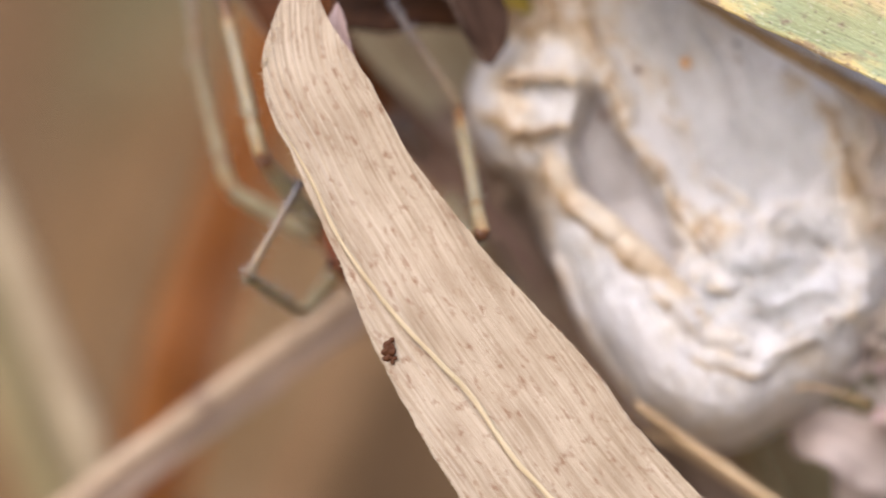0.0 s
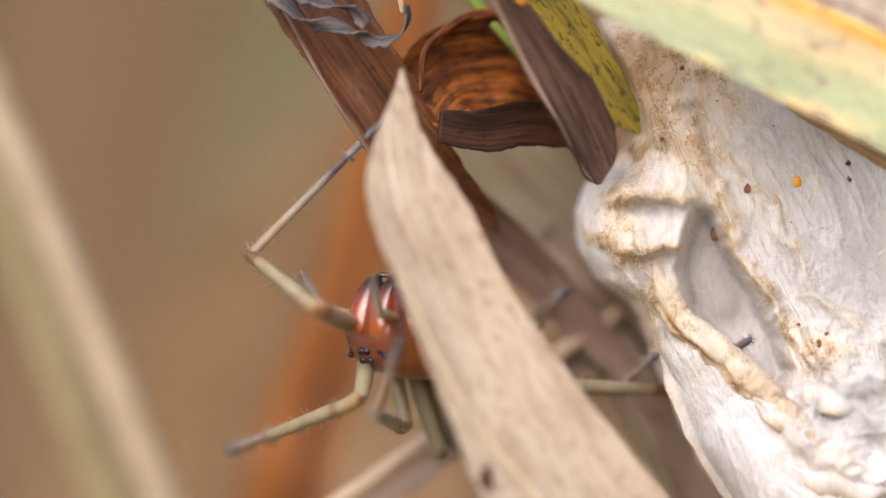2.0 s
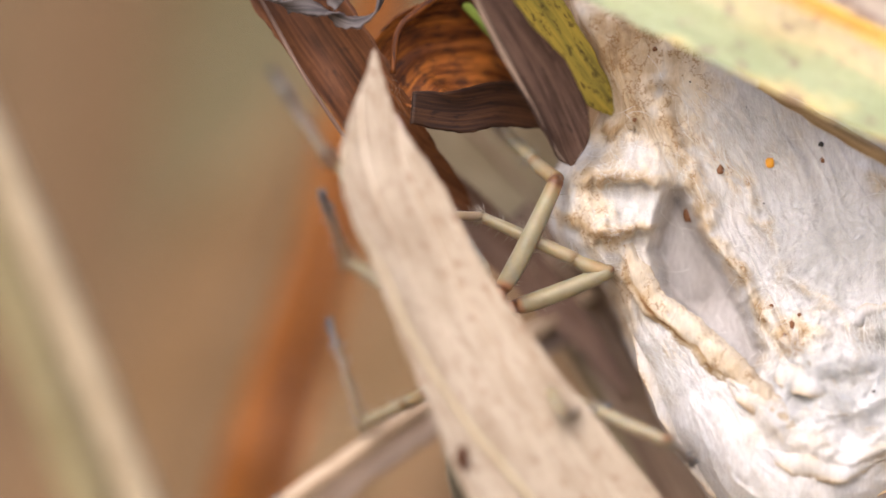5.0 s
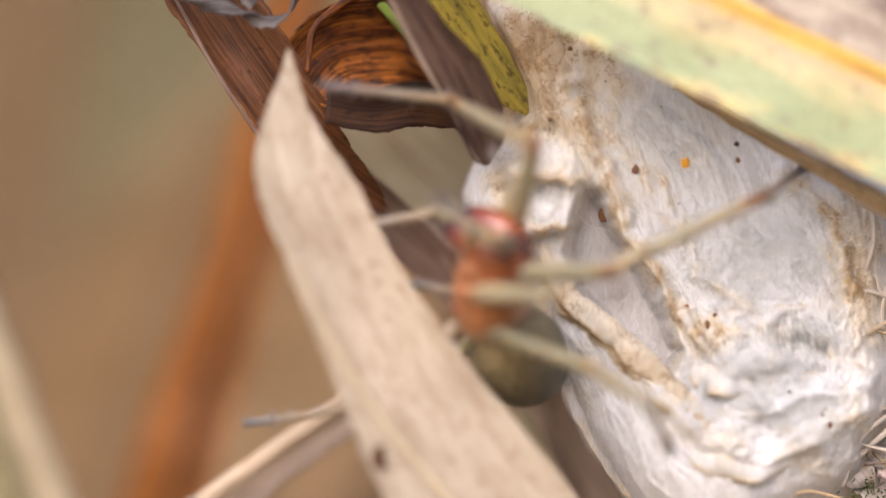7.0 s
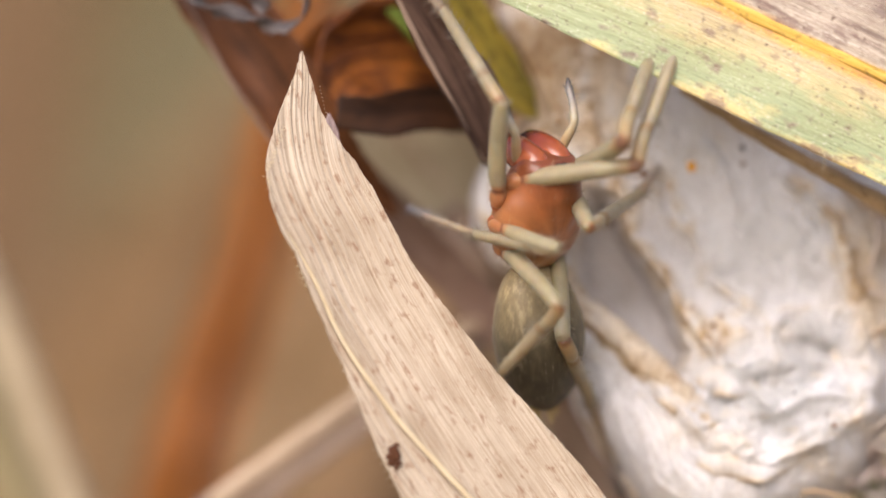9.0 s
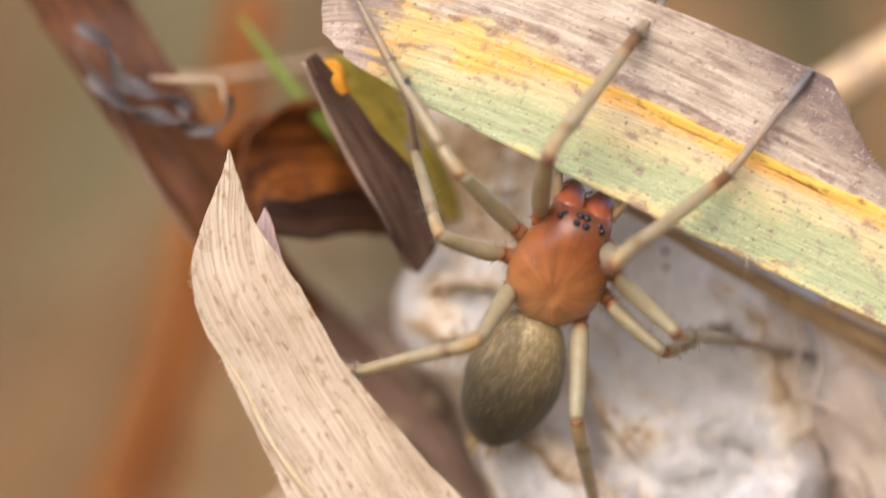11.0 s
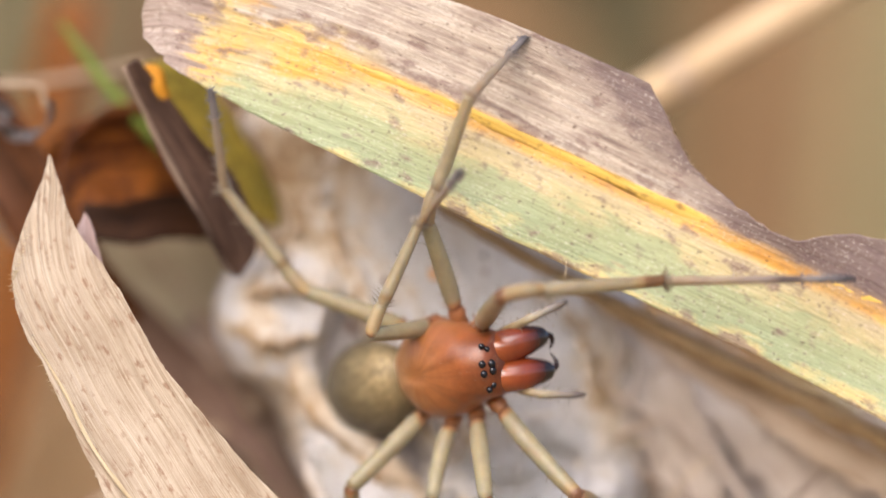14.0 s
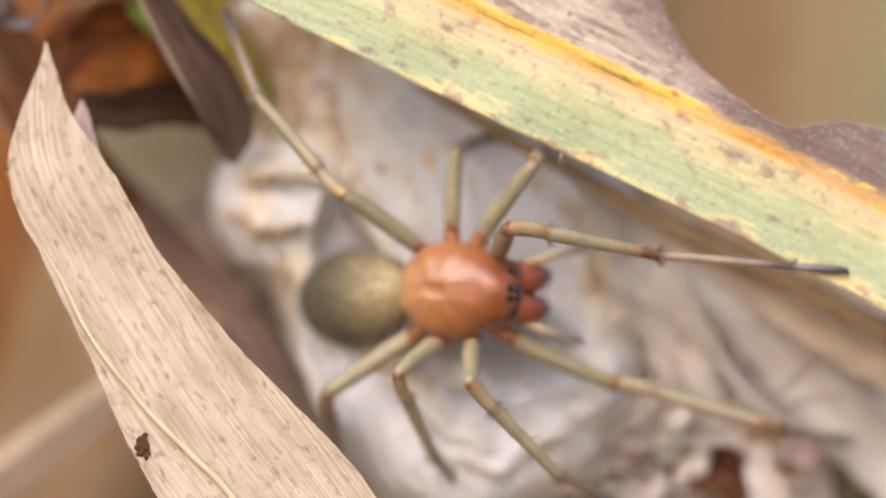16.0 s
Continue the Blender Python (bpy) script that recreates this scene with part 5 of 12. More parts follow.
for rows, material, seed in (
        ([(13.83, 9.00, -11.65, 0.5, 0.5, 0, 0), (15.37, 8.00, -11.63, 1.3, 1.1, 20, 0.5), (16.93, 8.00, -12.30, 1.4, 1.2, -15, 0.4), (18.32, 9.00, -13.67, 0.6, 0.6, 0, 0)], GREY_LEAF, 81),
        ([(15.83, 8.50, -8.72, 0.3, 0.3, 0, 0), (17.03, 7.60, -9.15, 0.9, 0.9, 20, 0.4), (18.26, 7.60, -10.05, 1.0, 0.9, 0, 0.5), (19.19, 8.50, -11.64, 0.4, 0.4, 0, 0)], GREY_LEAF, 82),
        ([(19.15, 7.50, -9.15, 0.4, 0.4, 0, 0), (20.70, 7.00, -8.92, 0.9, 0.8, 0, 0.5), (22.26, 7.00, -9.59, 1.0, 0.9, 0, 0.6), (23.43, 8.00, -10.95, 0.5, 0.5, 0, 0)], BROWN, 83),
        ([(22.71, 7.00, -8.02, 0.4, 0.4, 0, 0), (23.02, 6.50, -9.35, 0.7, 0.7, 0, 0.5), (23.81, 6.80, -10.92, 0.8, 0.7, 0, 0.4), (25.00, 8.00, -12.52, 0.4, 0.4, 0, 0)], PALE_LEAF, 84),
        ([(17.40, 8.50, -7.60, 0.5, 0.5, 0, 0), (19.17, 8.00, -7.82, 0.9, 0.8, 0, 0.4), (20.97, 8.00, -8.04, 0.8, 0.7, 0, 0.3), (22.33, 8.50, -7.83, 0.4, 0.4, 0, 0)], PALE_LEAF, 85),
        ([(15.64, 9.50, -13.69, 1.0, 1.0, 0, 0), (18.34, 9.50, -13.46, 2.0, 2.0, 0, 0.4), (21.71, 9.50, -12.56, 2.4, 2.4, 0, 0.5), (26.23, 10.00, -11.68, 2.6, 2.6, 0, 0.3)], GREY_LEAF, 86)):
    ribbon("shard", rows, material, shards, along=40, across=12, wavy=0.9, ragged=0.35, seed=seed)
rnd = random.Random(89)
for k in range(16):
    x, z, y = rnd.uniform(15.6, 26.5), rnd.uniform(-11.5, -7.0), rnd.uniform(6.2, 7.4)
    turn, size = rnd.uniform(-1.2, 1.2), rnd.uniform(0.35, 0.8)
    rows = [(x + q * size * math.cos(turn), y + rnd.uniform(-0.3, 0.3), z + q * size * math.sin(turn), size * broad, size * broad * rnd.uniform(0.6, 1.1), rnd.uniform(-50, 50), rnd.uniform(-0.4, 0.4)) for q, broad in ((-1.4, 0.15), (-0.6, 0.7), (0.3, 0.85), (1.2, 0.2))]
    ribbon("shard", rows, rnd.choice((GREY_LEAF, MAUVE, MAUVE, PALE_LEAF)), shards, along=20, across=10, wavy=0.6, ragged=0.3, seed=130 + k)
rnd = random.Random(87)
verts, faces = [], []
for i in range(260):
    x, z = (rnd.gauss(19.2, 0.9), rnd.gauss(-7.7, 0.35)) if i < 150 else (rnd.gauss(16.8, 0.5), rnd.gauss(-9.6, 0.5))
    n, a, s = len(verts), rnd.uniform(0, 6.3), rnd.uniform(0.08, 0.22)
    y = rnd.uniform(6.6, 7.6)
    verts += [(x * MM, y * MM, z * MM), ((x + s * math.cos(a)) * MM, (y - 0.1) * MM, (z + s * math.sin(a)) * MM), ((x + s * 0.6 * math.cos(a + 0.7)) * MM, (y - 0.2) * MM, (z + s * 0.6 * math.sin(a + 0.7)) * MM), ((x + 0.03) * MM, (y + 0.1) * MM, (z + 0.05) * MM)]
    faces += [(n, n + 1, n + 2), (n, n + 2, n + 3), (n, n + 3, n + 1), (n + 1, n + 3, n + 2)]
moss = link_mesh("moss", verts, faces, MOSS, shards, "tuft of green moss", [(v[0] * 1000, v[2] * 1000) for v in verts])
moss["kind"] = "stuff"
under = thing("under_straws", "pale straws frayed below the sac", "straw")
for k, rows in enumerate(([(7.49, 6.00, -10.24, 0.12), (9.28, 6.00, -11.57, 0.2), (11.51, 6.00, -13.13, 0.22), (15.07, 6.00, -15.59, 0.25)], [(7.96, 7.00, -11.38, 0.1), (9.96, 6.50, -12.48, 0.13), (12.64, 6.50, -14.27, 0.15), (15.54, 6.50, -16.50, 0.15)], [(13.06, 5.60, -10.23, 0.05), (14.16, 5.40, -9.55, 0.06), (15.51, 5.60, -9.78, 0.06), (16.86, 6.00, -10.24, 0.05)])):
    tube("straw", rows, STALK, under, along=30, sides=8, rough=0.4, seed=k)

# ---- the spider: x forwards, y to its left, z up ----
def shell_data(profile, along, around, power=2.0):
    """A closed body from rows of x, half width, height above and below, at rounded sections."""
    s = smooth_rows(profile, along)
    verts, faces = [], []
    for x, w, up, down in s:
        for j in range(around):
            a = 2 * math.pi * j / around
            c, d = math.cos(a), math.sin(a)
            verts.append((x * MM, max(w, 0.01) * math.copysign(abs(c) ** (2 / power), c) * MM, max(up if d > 0 else down, 0.01) * math.copysign(abs(d) ** (2 / power), d) * MM))
    for i in range(along - 1):
        for j in range(around):
            k, m = i * around + j, i * around + (j + 1) % around
            faces.append((k, m, m + around, k + around))
    faces.append(tuple(reversed(range(around))))
    faces.append(tuple((along - 1) * around + j for j in range(around)))
    return verts, faces


def add_hairs(verts, faces, roots, length, width, lean, seed):
    """Fine tapering hairs; roots: rows of place and direction."""
    rnd = random.Random(seed)
    for place, out, along in roots:
        d = (out + along * lean + Vector((rnd.uniform(-0.3, 0.3), rnd.uniform(-0.3, 0.3), rnd.uniform(-0.3, 0.3)))).normalized()
        side = d.cross(along if abs(d.dot(along)) < 0.95 else Vector((0.3, 0.8, 0.5))).normalized() * width * MM
        other = d.cross(side).normalized() * width * MM
        n = len(verts)
        tip = place + d * length * rnd.uniform(0.6, 1.2) * MM
        verts += [place + side, place - side * 0.5 + other, place - side * 0.5 - other, tip]
        faces += [(n, n + 1, n + 3), (n + 1, n + 2, n + 3), (n + 2, n, n + 3)]


def leg_segment(name, rows, material, parent, hairs=40, hair=0.28, seed=1, label=""):
    """A leg piece along x. rows: distance, radius, lift."""
    verts, faces, uvs = tube_data([(x, 0, z, r) for x, r, z in rows], along=26, sides=12)
    rnd = random.Random(seed)
    s = smooth_rows(rows, 60)
    roots = []
    for _ in range(int(hairs * 1.5)):
        x, r, z = s[rnd.randrange(2, 58)]
        a = rnd.uniform(0, 2 * math.pi)
        out = Vector((0, math.cos(a), math.sin(a)))
        roots.append((Vector((x, out.y * r * 0.95, z + out.z * r * 0.95)) * MM, out, Vector((1, 0, 0))))
    add_hairs(verts, faces, roots, hair * 1.35, 0.014, 0.6, seed)
    uvs = uvs + [(0, 0)] * (len(verts) - len(uvs))
    return link_mesh(name, verts, faces, material, parent, label, uvs)


def shiny(name, stops, axis_scale, roughness, bump=0.15, subsurface=0.3, grain=1800, coat=0.0):
    """Horny skin whose colour runs along the piece's own x."""
    m = Nodes(name)
    coords = m.add("ShaderNodeTexCoord")
    split = m.add("ShaderNodeSeparateXYZ")
    m.join(coords.outputs["Object"], split.inputs[0])
    along = m.math("MULTIPLY", split.outputs[0], axis_scale)
    fine = m.noise(m.place("Object", (1, 1, 1)), grain, 5)
    broad = m.noise(m.place("Object", (1, 1, 1)), grain * 0.22, 4)
    colour = m.ramp(m.math("ADD", along, m.math("MULTIPLY", m.math("SUBTRACT", broad, 0.5), 0.16)), stops)
    colour = m.mix(0.35, colour, m.mix(1.0, colour, m.ramp(fine, [(0.3, (0.55, 0.5, 0.45)), (0.7, (1.25, 1.2, 1.1))]), "MULTIPLY"))
    m.bump(fine, bump, 0.00003)
    m.shader.inputs["Coat Weight"].default_value = coat
    m.shader.inputs["Coat Roughness"].default_value = 0.2
    return m.finish(colour, roughness, 0.0, 0.5, subsurface)


CARAPACE = shiny("carapace", [(0.0, (0.37, 0.2, 0.09)), (0.3, (0.285, 0.118, 0.04)), (0.7, (0.225, 0.07, 0.02)), (1.0, (0.14, 0.035, 0.012))], 190.0, 0.3, 0.9, 0.35, 1500, 0.35)
CARAPACE.node_tree.nodes["Principled BSDF"].inputs["Specular IOR Level"].default_value = 0.3
# the carapace runs from -2.5 to 2.6 mm: shift its colours by half its length
shift = CARAPACE.node_tree.nodes.new("ShaderNodeMath")
shift.operation = "ADD"
shift.inputs[1].default_value = 0.49
for link in list(CARAPACE.node_tree.links):
    if link.to_node.type == "VALTORGB" and link.from_node.type == "MATH" and link.from_node.operation == "ADD" and link.from_node is not shift:
        source = link.from_socket
        target = link.to_socket
        CARAPACE.node_tree.links.new(source, shift.inputs[0])
        CARAPACE.node_tree.links.new(shift.outputs[0], target)
        break
star = CARAPACE.node_tree
coords = star.nodes.new("ShaderNodeTexCoord")
centre = star.nodes.new("ShaderNodeVectorMath")
centre.operation, centre.inputs[1].default_value = "ADD", (0.0009, 0, 0)
polar = star.nodes.new("ShaderNodeTexGradient")
polar.gradient_type = "RADIAL"
rays = star.nodes.new("ShaderNodeTexNoise")
rays.inputs["Scale"].default_value, rays.inputs["Detail"].default_value, rays.noise_dimensions = 26.0, 5.0, "1D"
tint = star.nodes.new("ShaderNodeValToRGB")
tint.color_ramp.elements[0].position, tint.color_ramp.elements[0].color = 0.38, (0.5, 0.42, 0.36, 1)
tint.color_ramp.elements[1].position, tint.color_ramp.elements[1].color = 0.66, (1.25, 1.25, 1.2, 1)
blend = star.nodes.new("ShaderNodeMix")
blend.data_type, blend.blend_type = "RGBA", "MULTIPLY"
blend.inputs[0].default_value = 0.3
star.links.new(coords.outputs["Object"], centre.inputs[0])
star.links.new(centre.outputs[0], polar.inputs[0])
star.links.new(polar.outputs["Fac"], rays.inputs["W"])
star.links.new(rays.outputs["Fac"], tint.inputs[0])
skin_colour = star.nodes["Principled BSDF"].inputs["Base Color"].links[0].from_socket
star.links.new(skin_colour, blend.inputs[6])
star.links.new(tint.outputs[0], blend.inputs[7])
# a paler, horn-coloured margin and a net of fine wrinkles
apart = star.nodes.new("ShaderNodeSeparateXYZ")
star.links.new(coords.outputs["Object"], apart.inputs[0])
square = star.nodes.new("ShaderNodeMath")
square.operation = "ABSOLUTE"
star.links.new(apart.outputs[1], square.inputs[0])
margin = star.nodes.new("ShaderNodeMapRange")
margin.inputs["From Min"].default_value, margin.inputs["From Max"].default_value, margin.inputs["To Max"].default_value = 0.0012, 0.002, 0.4
star.links.new(square.outputs[0], margin.inputs["Value"])
net = star.nodes.new("ShaderNodeTexVoronoi")
net.feature, net.inputs["Scale"].default_value = "DISTANCE_TO_EDGE", 2600.0
star.links.new(coords.outputs["Object"], net.inputs["Vector"])
web = star.nodes.new("ShaderNodeMapRange")
web.inputs["From Max"].default_value, web.inputs["To Min"].default_value, web.inputs["To Max"].default_value = 0.1, 0.1, 0.0
star.links.new(net.outputs["Distance"], web.inputs["Value"])
most = star.nodes.new("ShaderNodeMath")
most.operation = "MAXIMUM"
star.links.new(margin.outputs[0], most.inputs[0])
star.links.new(web.outputs[0], most.inputs[1])
horn = star.nodes.new("ShaderNodeMix")
horn.data_type, horn.inputs[7].default_value = "RGBA", (0.36, 0.15, 0.05, 1)
star.links.new(most.outputs[0], horn.inputs[0])
star.links.new(blend.outputs[2], horn.inputs[6])
star.links.new(horn.outputs[2], star.nodes["Principled BSDF"].inputs["Base Color"])
star.nodes["Principled BSDF"].inputs["Coat Weight"].default_value = 0.3
star.nodes["Principled BSDF"].inputs["Coat Roughness"].default_value = 0.28
FANG_BASE = shiny("chelicera_skin", [(0.0, (0.27, 0.068, 0.018)), (0.38, (0.2, 0.036, 0.011)), (0.58, (0.09, 0.016, 0.007)), (0.74, (0.012, 0.008, 0.007)), (1.0, (0.008, 0.006, 0.006))], 375.0, 0.16, 0.15, 0.1, 1500, 0.4)
FANG = Nodes("fang_horn").finish((0.02, 0.008, 0.006), 0.15)
EYE = Nodes("eye_lens").finish((0.006, 0.006, 0.008), 0.22)
COXA = shiny("coxa_skin", [(0.0, (0.26, 0.075, 0.02)), (1.0, (0.3, 0.12, 0.038))], 600.0, 0.4, 0.2, 0.3, 2400)
FEMUR = shiny("femur_skin", [(0.0, (0.354, 0.140, 0.054)), (0.1, (0.400, 0.174, 0.072)), (0.125, (0.153, 0.058, 0.027)), (0.15, (0.388, 0.198, 0.091)), (0.19, (0.330, 0.286, 0.179)), (0.86, (0.323, 0.292, 0.185)), (0.97, (0.330, 0.232, 0.119)), (1.0, (0.177, 0.088, 0.047))], 182.0, 0.36, 0.5, 0.6, 1500, 0.1)
TIBIA = shiny("tibia_skin", [(0.0, (0.214, 0.105, 0.048)), (0.03, (0.362, 0.264, 0.136)), (0.2, (0.320, 0.273, 0.173)), (0.25, (0.267, 0.180, 0.088)), (0.29, (0.330, 0.284, 0.183)), (0.9, (0.309, 0.264, 0.168)), (0.97, (0.330, 0.222, 0.104)), (1.0, (0.181, 0.095, 0.042))], 165.0, 0.3, 0.35, 0.55, 1500, 0.2)
META = shiny("metatarsus_skin", [(0.0, (0.213, 0.117, 0.058)), (0.04, (0.309, 0.235, 0.149)), (0.5, (0.299, 0.246, 0.190)), (0.9, (0.234, 0.193, 0.173)), (1.0, (0.096, 0.075, 0.070))], 210.0, 0.35, 0.35, 0.5, 1500, 0.1)
TARSUS = shiny("tarsus_skin", [(0.0, (0.2, 0.17, 0.15)), (0.3, (0.13, 0.12, 0.12)), (0.7, (0.05, 0.045, 0.05)), (1.0, (0.02, 0.02, 0.022))], 420.0, 0.6, 0.3, 0.1, 2200)
for skin_of_leg in (FEMUR, TIBIA, META):
    skin_of_leg.node_tree.nodes["Principled BSDF"].inputs["Transmission Weight"].default_value = 0.3
    skin_of_leg.node_tree.nodes["Principled BSDF"].inputs["IOR"].default_value = 1.3
PALP = shiny("palp_skin", [(0.0, (0.33, 0.22, 0.1)), (0.5, (0.3, 0.265, 0.18)), (0.75, (0.2, 0.18, 0.16)), (1.0, (0.04, 0.036, 0.036))], 320.0, 0.4, 0.2, 0.4, 2200)

skin = Nodes("abdomen_skin")
felt = skin.noise(skin.place("Object", (1600, 4600, 4600)), 1.0, 6)
mottle = skin.noise(skin.place("Object", (700, 900, 900)), 1.0, 4)
heart = skin.ramp(skin.math("ADD", felt, skin.math("MULTIPLY", mottle, 0.6)), [(0.45, (0.045, 0.036, 0.02)), (0.8, (0.078, 0.064, 0.037)), (1.05, (0.13, 0.11, 0.067))])
place, parts = skin.add("ShaderNodeTexCoord"), skin.add("ShaderNodeSeparateXYZ")
skin.join(place.outputs["Object"], parts.inputs[0])
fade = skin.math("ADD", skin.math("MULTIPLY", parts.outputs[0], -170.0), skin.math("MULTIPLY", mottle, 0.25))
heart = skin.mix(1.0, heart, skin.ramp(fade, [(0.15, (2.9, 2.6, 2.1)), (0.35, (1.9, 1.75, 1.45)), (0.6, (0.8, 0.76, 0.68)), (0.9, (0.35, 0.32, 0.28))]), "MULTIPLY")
skin.bump(felt, 0.5, 0.00005)
skin.shader.inputs["Sheen Weight"].default_value = 0.12
skin.shader.inputs["Sheen Tint"].default_value = (0.9, 0.8, 0.6, 1.0)
ABDOMEN = skin.finish(heart, 0.5, 0.0, 0.35, 0.1)
HAIR = Nodes("pale_hair").finish((0.24, 0.2, 0.14), 0.5)
SPINNERET = Nodes("spinneret_skin").finish((0.42, 0.32, 0.14), 0.45, 0.0, 0.4, 0.3)

spider = thing("spider", "orange-brown sac spider with an olive abdomen and pale legs", "spider")
spider.empty_display_size = 0.002

head_rows = [(-2.55, 0.35, 0.25, 0.2), (-2.4, 0.85, 0.5, 0.4), (-2.0, 1.4, 0.8, 0.6), (-1.2, 1.92, 1.12, 0.75), (-0.3, 2.02, 1.25, 0.8), (0.6, 1.88, 1.28, 0.8),
    (1.3, 1.58, 1.27, 0.75), (1.9, 1.42, 1.18, 0.65), (2.35, 1.3, 0.97, 0.5), (2.58, 1.08, 0.6, 0.35), (2.64, 0.6, 0.3, 0.2)]
verts, faces = shell_data([(x * 0.96, w * (0.97 if x < 0.7 else 0.96), up * 1.2, down * 1.85) for x, w, up, down in head_rows], 60, 56, 2.15)
# the groove of the thorax and the shallow furrows that run out from it
for i, v in enumerate(verts):
    x, y, z = (q / MM for q in v)
    if z > 0.2:
        dip = 0.24 * math.exp(-((x + 0.9) / 0.45) ** 2 - (y / 0.1) ** 2)
        a = math.atan2(y, x + 0.9)
        dip += 0.055 * (0.5 + 0.5 * math.cos(a * 8)) * min(1.0, math.hypot(x + 0.9, y) * 0.9) * (1 if x < 1.2 else 0)
        verts[i] = (v[0], v[1], v[2] - dip * MM)
rnd = random.Random(3)
roots = []
for _ in range(110):
    v = Vector(verts[rnd.randrange(len(verts))])
    if v.z > 0.3 * MM:
        roots.append((v, Vector((0, v.y, v.z)).normalized(), Vector((1, 0, 0))))
prosoma = link_mesh("prosoma", verts, faces, CARAPACE, spider, "orange-brown glossy head shield")
hair_v, hair_f = [], []
add_hairs(hair_v, hair_f, roots, 0.3, 0.008, 1.6, 5)
link_mesh("head_hairs", hair_v, hair_f, HAIR, prosoma, "fine pale hairs")

eye_bm = bmesh.new()
bmesh.ops.create_uvsphere(eye_bm, u_segments=14, v_segments=10, radius=0.105 * MM)
eye_mesh = bpy.data.meshes.new("eye")
eye_bm.to_mesh(eye_mesh)
eye_bm.free()
eye_mesh.polygons.foreach_set("use_smooth", [True] * len(eye_mesh.polygons))
eye_mesh.materials.append(EYE)
for x, y, z, size in ((2.4, 0.14, 0.95, 1.3), (2.3, 0.72, 0.92, 0.95), (2.17, 0.2, 1.27, 1.15), (2.16, 0.88, 1.06, 1.0)):
    for side in (1, -1):
        eye = new("eye", eye_mesh)
        eye.parent, eye.location, eye.scale = prosoma, ((x - 0.03) * MM, side * y * MM, (z - 0.03) * MM), (size * 1.25, size * 1.35, size * 1.25)

jaws = []
for side in (1, -1):
    chelicera_v, chelicera_f = shell_data([(-0.45, 0.38, 0.4, 0.4), (-0.1, 0.6, 0.66, 0.56), (0.5, 0.68, 0.76, 0.6), (1.2, 0.64, 0.7, 0.58), (1.76, 0.5, 0.54, 0.48), (2.13, 0.34, 0.34, 0.34), (2.29, 0.12, 0.12, 0.12)], 26, 24)
    chelicera = link_mesh("chelicera", chelicera_v, chelicera_f, FANG_BASE, spider, "dark red jaw with a black tip")
    jaws.append(chelicera)
    tube("fang", [(2.12, 0, 0.0, 0.17), (2.39, -side * 0.12, -0.12, 0.12), (2.39, -side * 0.4, -0.25, 0.07), (2.23, -side * 0.62, -0.32, 0.02)], FANG, chelicera, "black curved fang", along=18, sides=10)
    palp = leg_segment("palp", [(0, 0.19, 0), (0.75, 0.2, 0.25), (1.2, 0.17, 0.42), (1.55, 0.18, 0.38), (2.1, 0.15, 0.1), (2.6, 0.17, -0.25), (3.0, 0.05, -0.48)], PALP, spider, 34, 0.25, 9, "pale feeler with a dark tip")
    turn = Vector((0.93, side * 0.3, -0.25)).to_track_quat("X", "Z").to_matrix().to_4x4()
    palp.matrix_basis = Matrix.Translation(Vector((2.1, side * 1.05, -0.55)) * MM) @ turn

abdomen_v, abdomen_f = shell_data([(0.25, 0.2, 0.15, 0.15), (0.1, 0.6, 0.5, 0.5), (-0.5, 1.25, 1.1, 0.95), (-1.5, 1.7, 1.5, 1.3), (-2.8, 1.95, 1.75, 1.5), (-4.0, 1.8, 1.6, 1.35), (-5.0, 1.42, 1.25, 1.0), (-5.7, 0.8, 0.75, 0.55), (-6.05, 0.25, 0.25, 0.2)], 44, 40)
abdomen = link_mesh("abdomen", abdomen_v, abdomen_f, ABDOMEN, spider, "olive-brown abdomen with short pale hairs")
rnd = random.Random(8)
roots = []
for _ in range(900):
    v = Vector(abdomen_v[rnd.randrange(len(abdomen_v))]) + Vector((rnd.uniform(-0.07, 0.07), 0, 0)) * MM
    roots.append((v, Vector((0, v.y, v.z)).normalized(), Vector((-1, 0, 0))))
hair_v, hair_f = [], []
add_hairs(hair_v, hair_f, roots, 0.24, 0.005, 1.6, 6)
link_mesh("abdomen_hairs", hair_v, hair_f, HAIR, abdomen, "fine pale hairs")
for side, back in ((0.22, -6.0), (-0.22, -6.0), (0.4, -5.75), (-0.4, -5.75)):
    tube("spinneret", [(back + 0.25, side, -0.2, 0.14), (back - 0.35, side * 1.4, -0.2, 0.13), (back - 0.75, side * 1.6, -0.2, 0.07)], SPINNERET, abdomen, "pale yellow spinneret", along=10, sides=8)

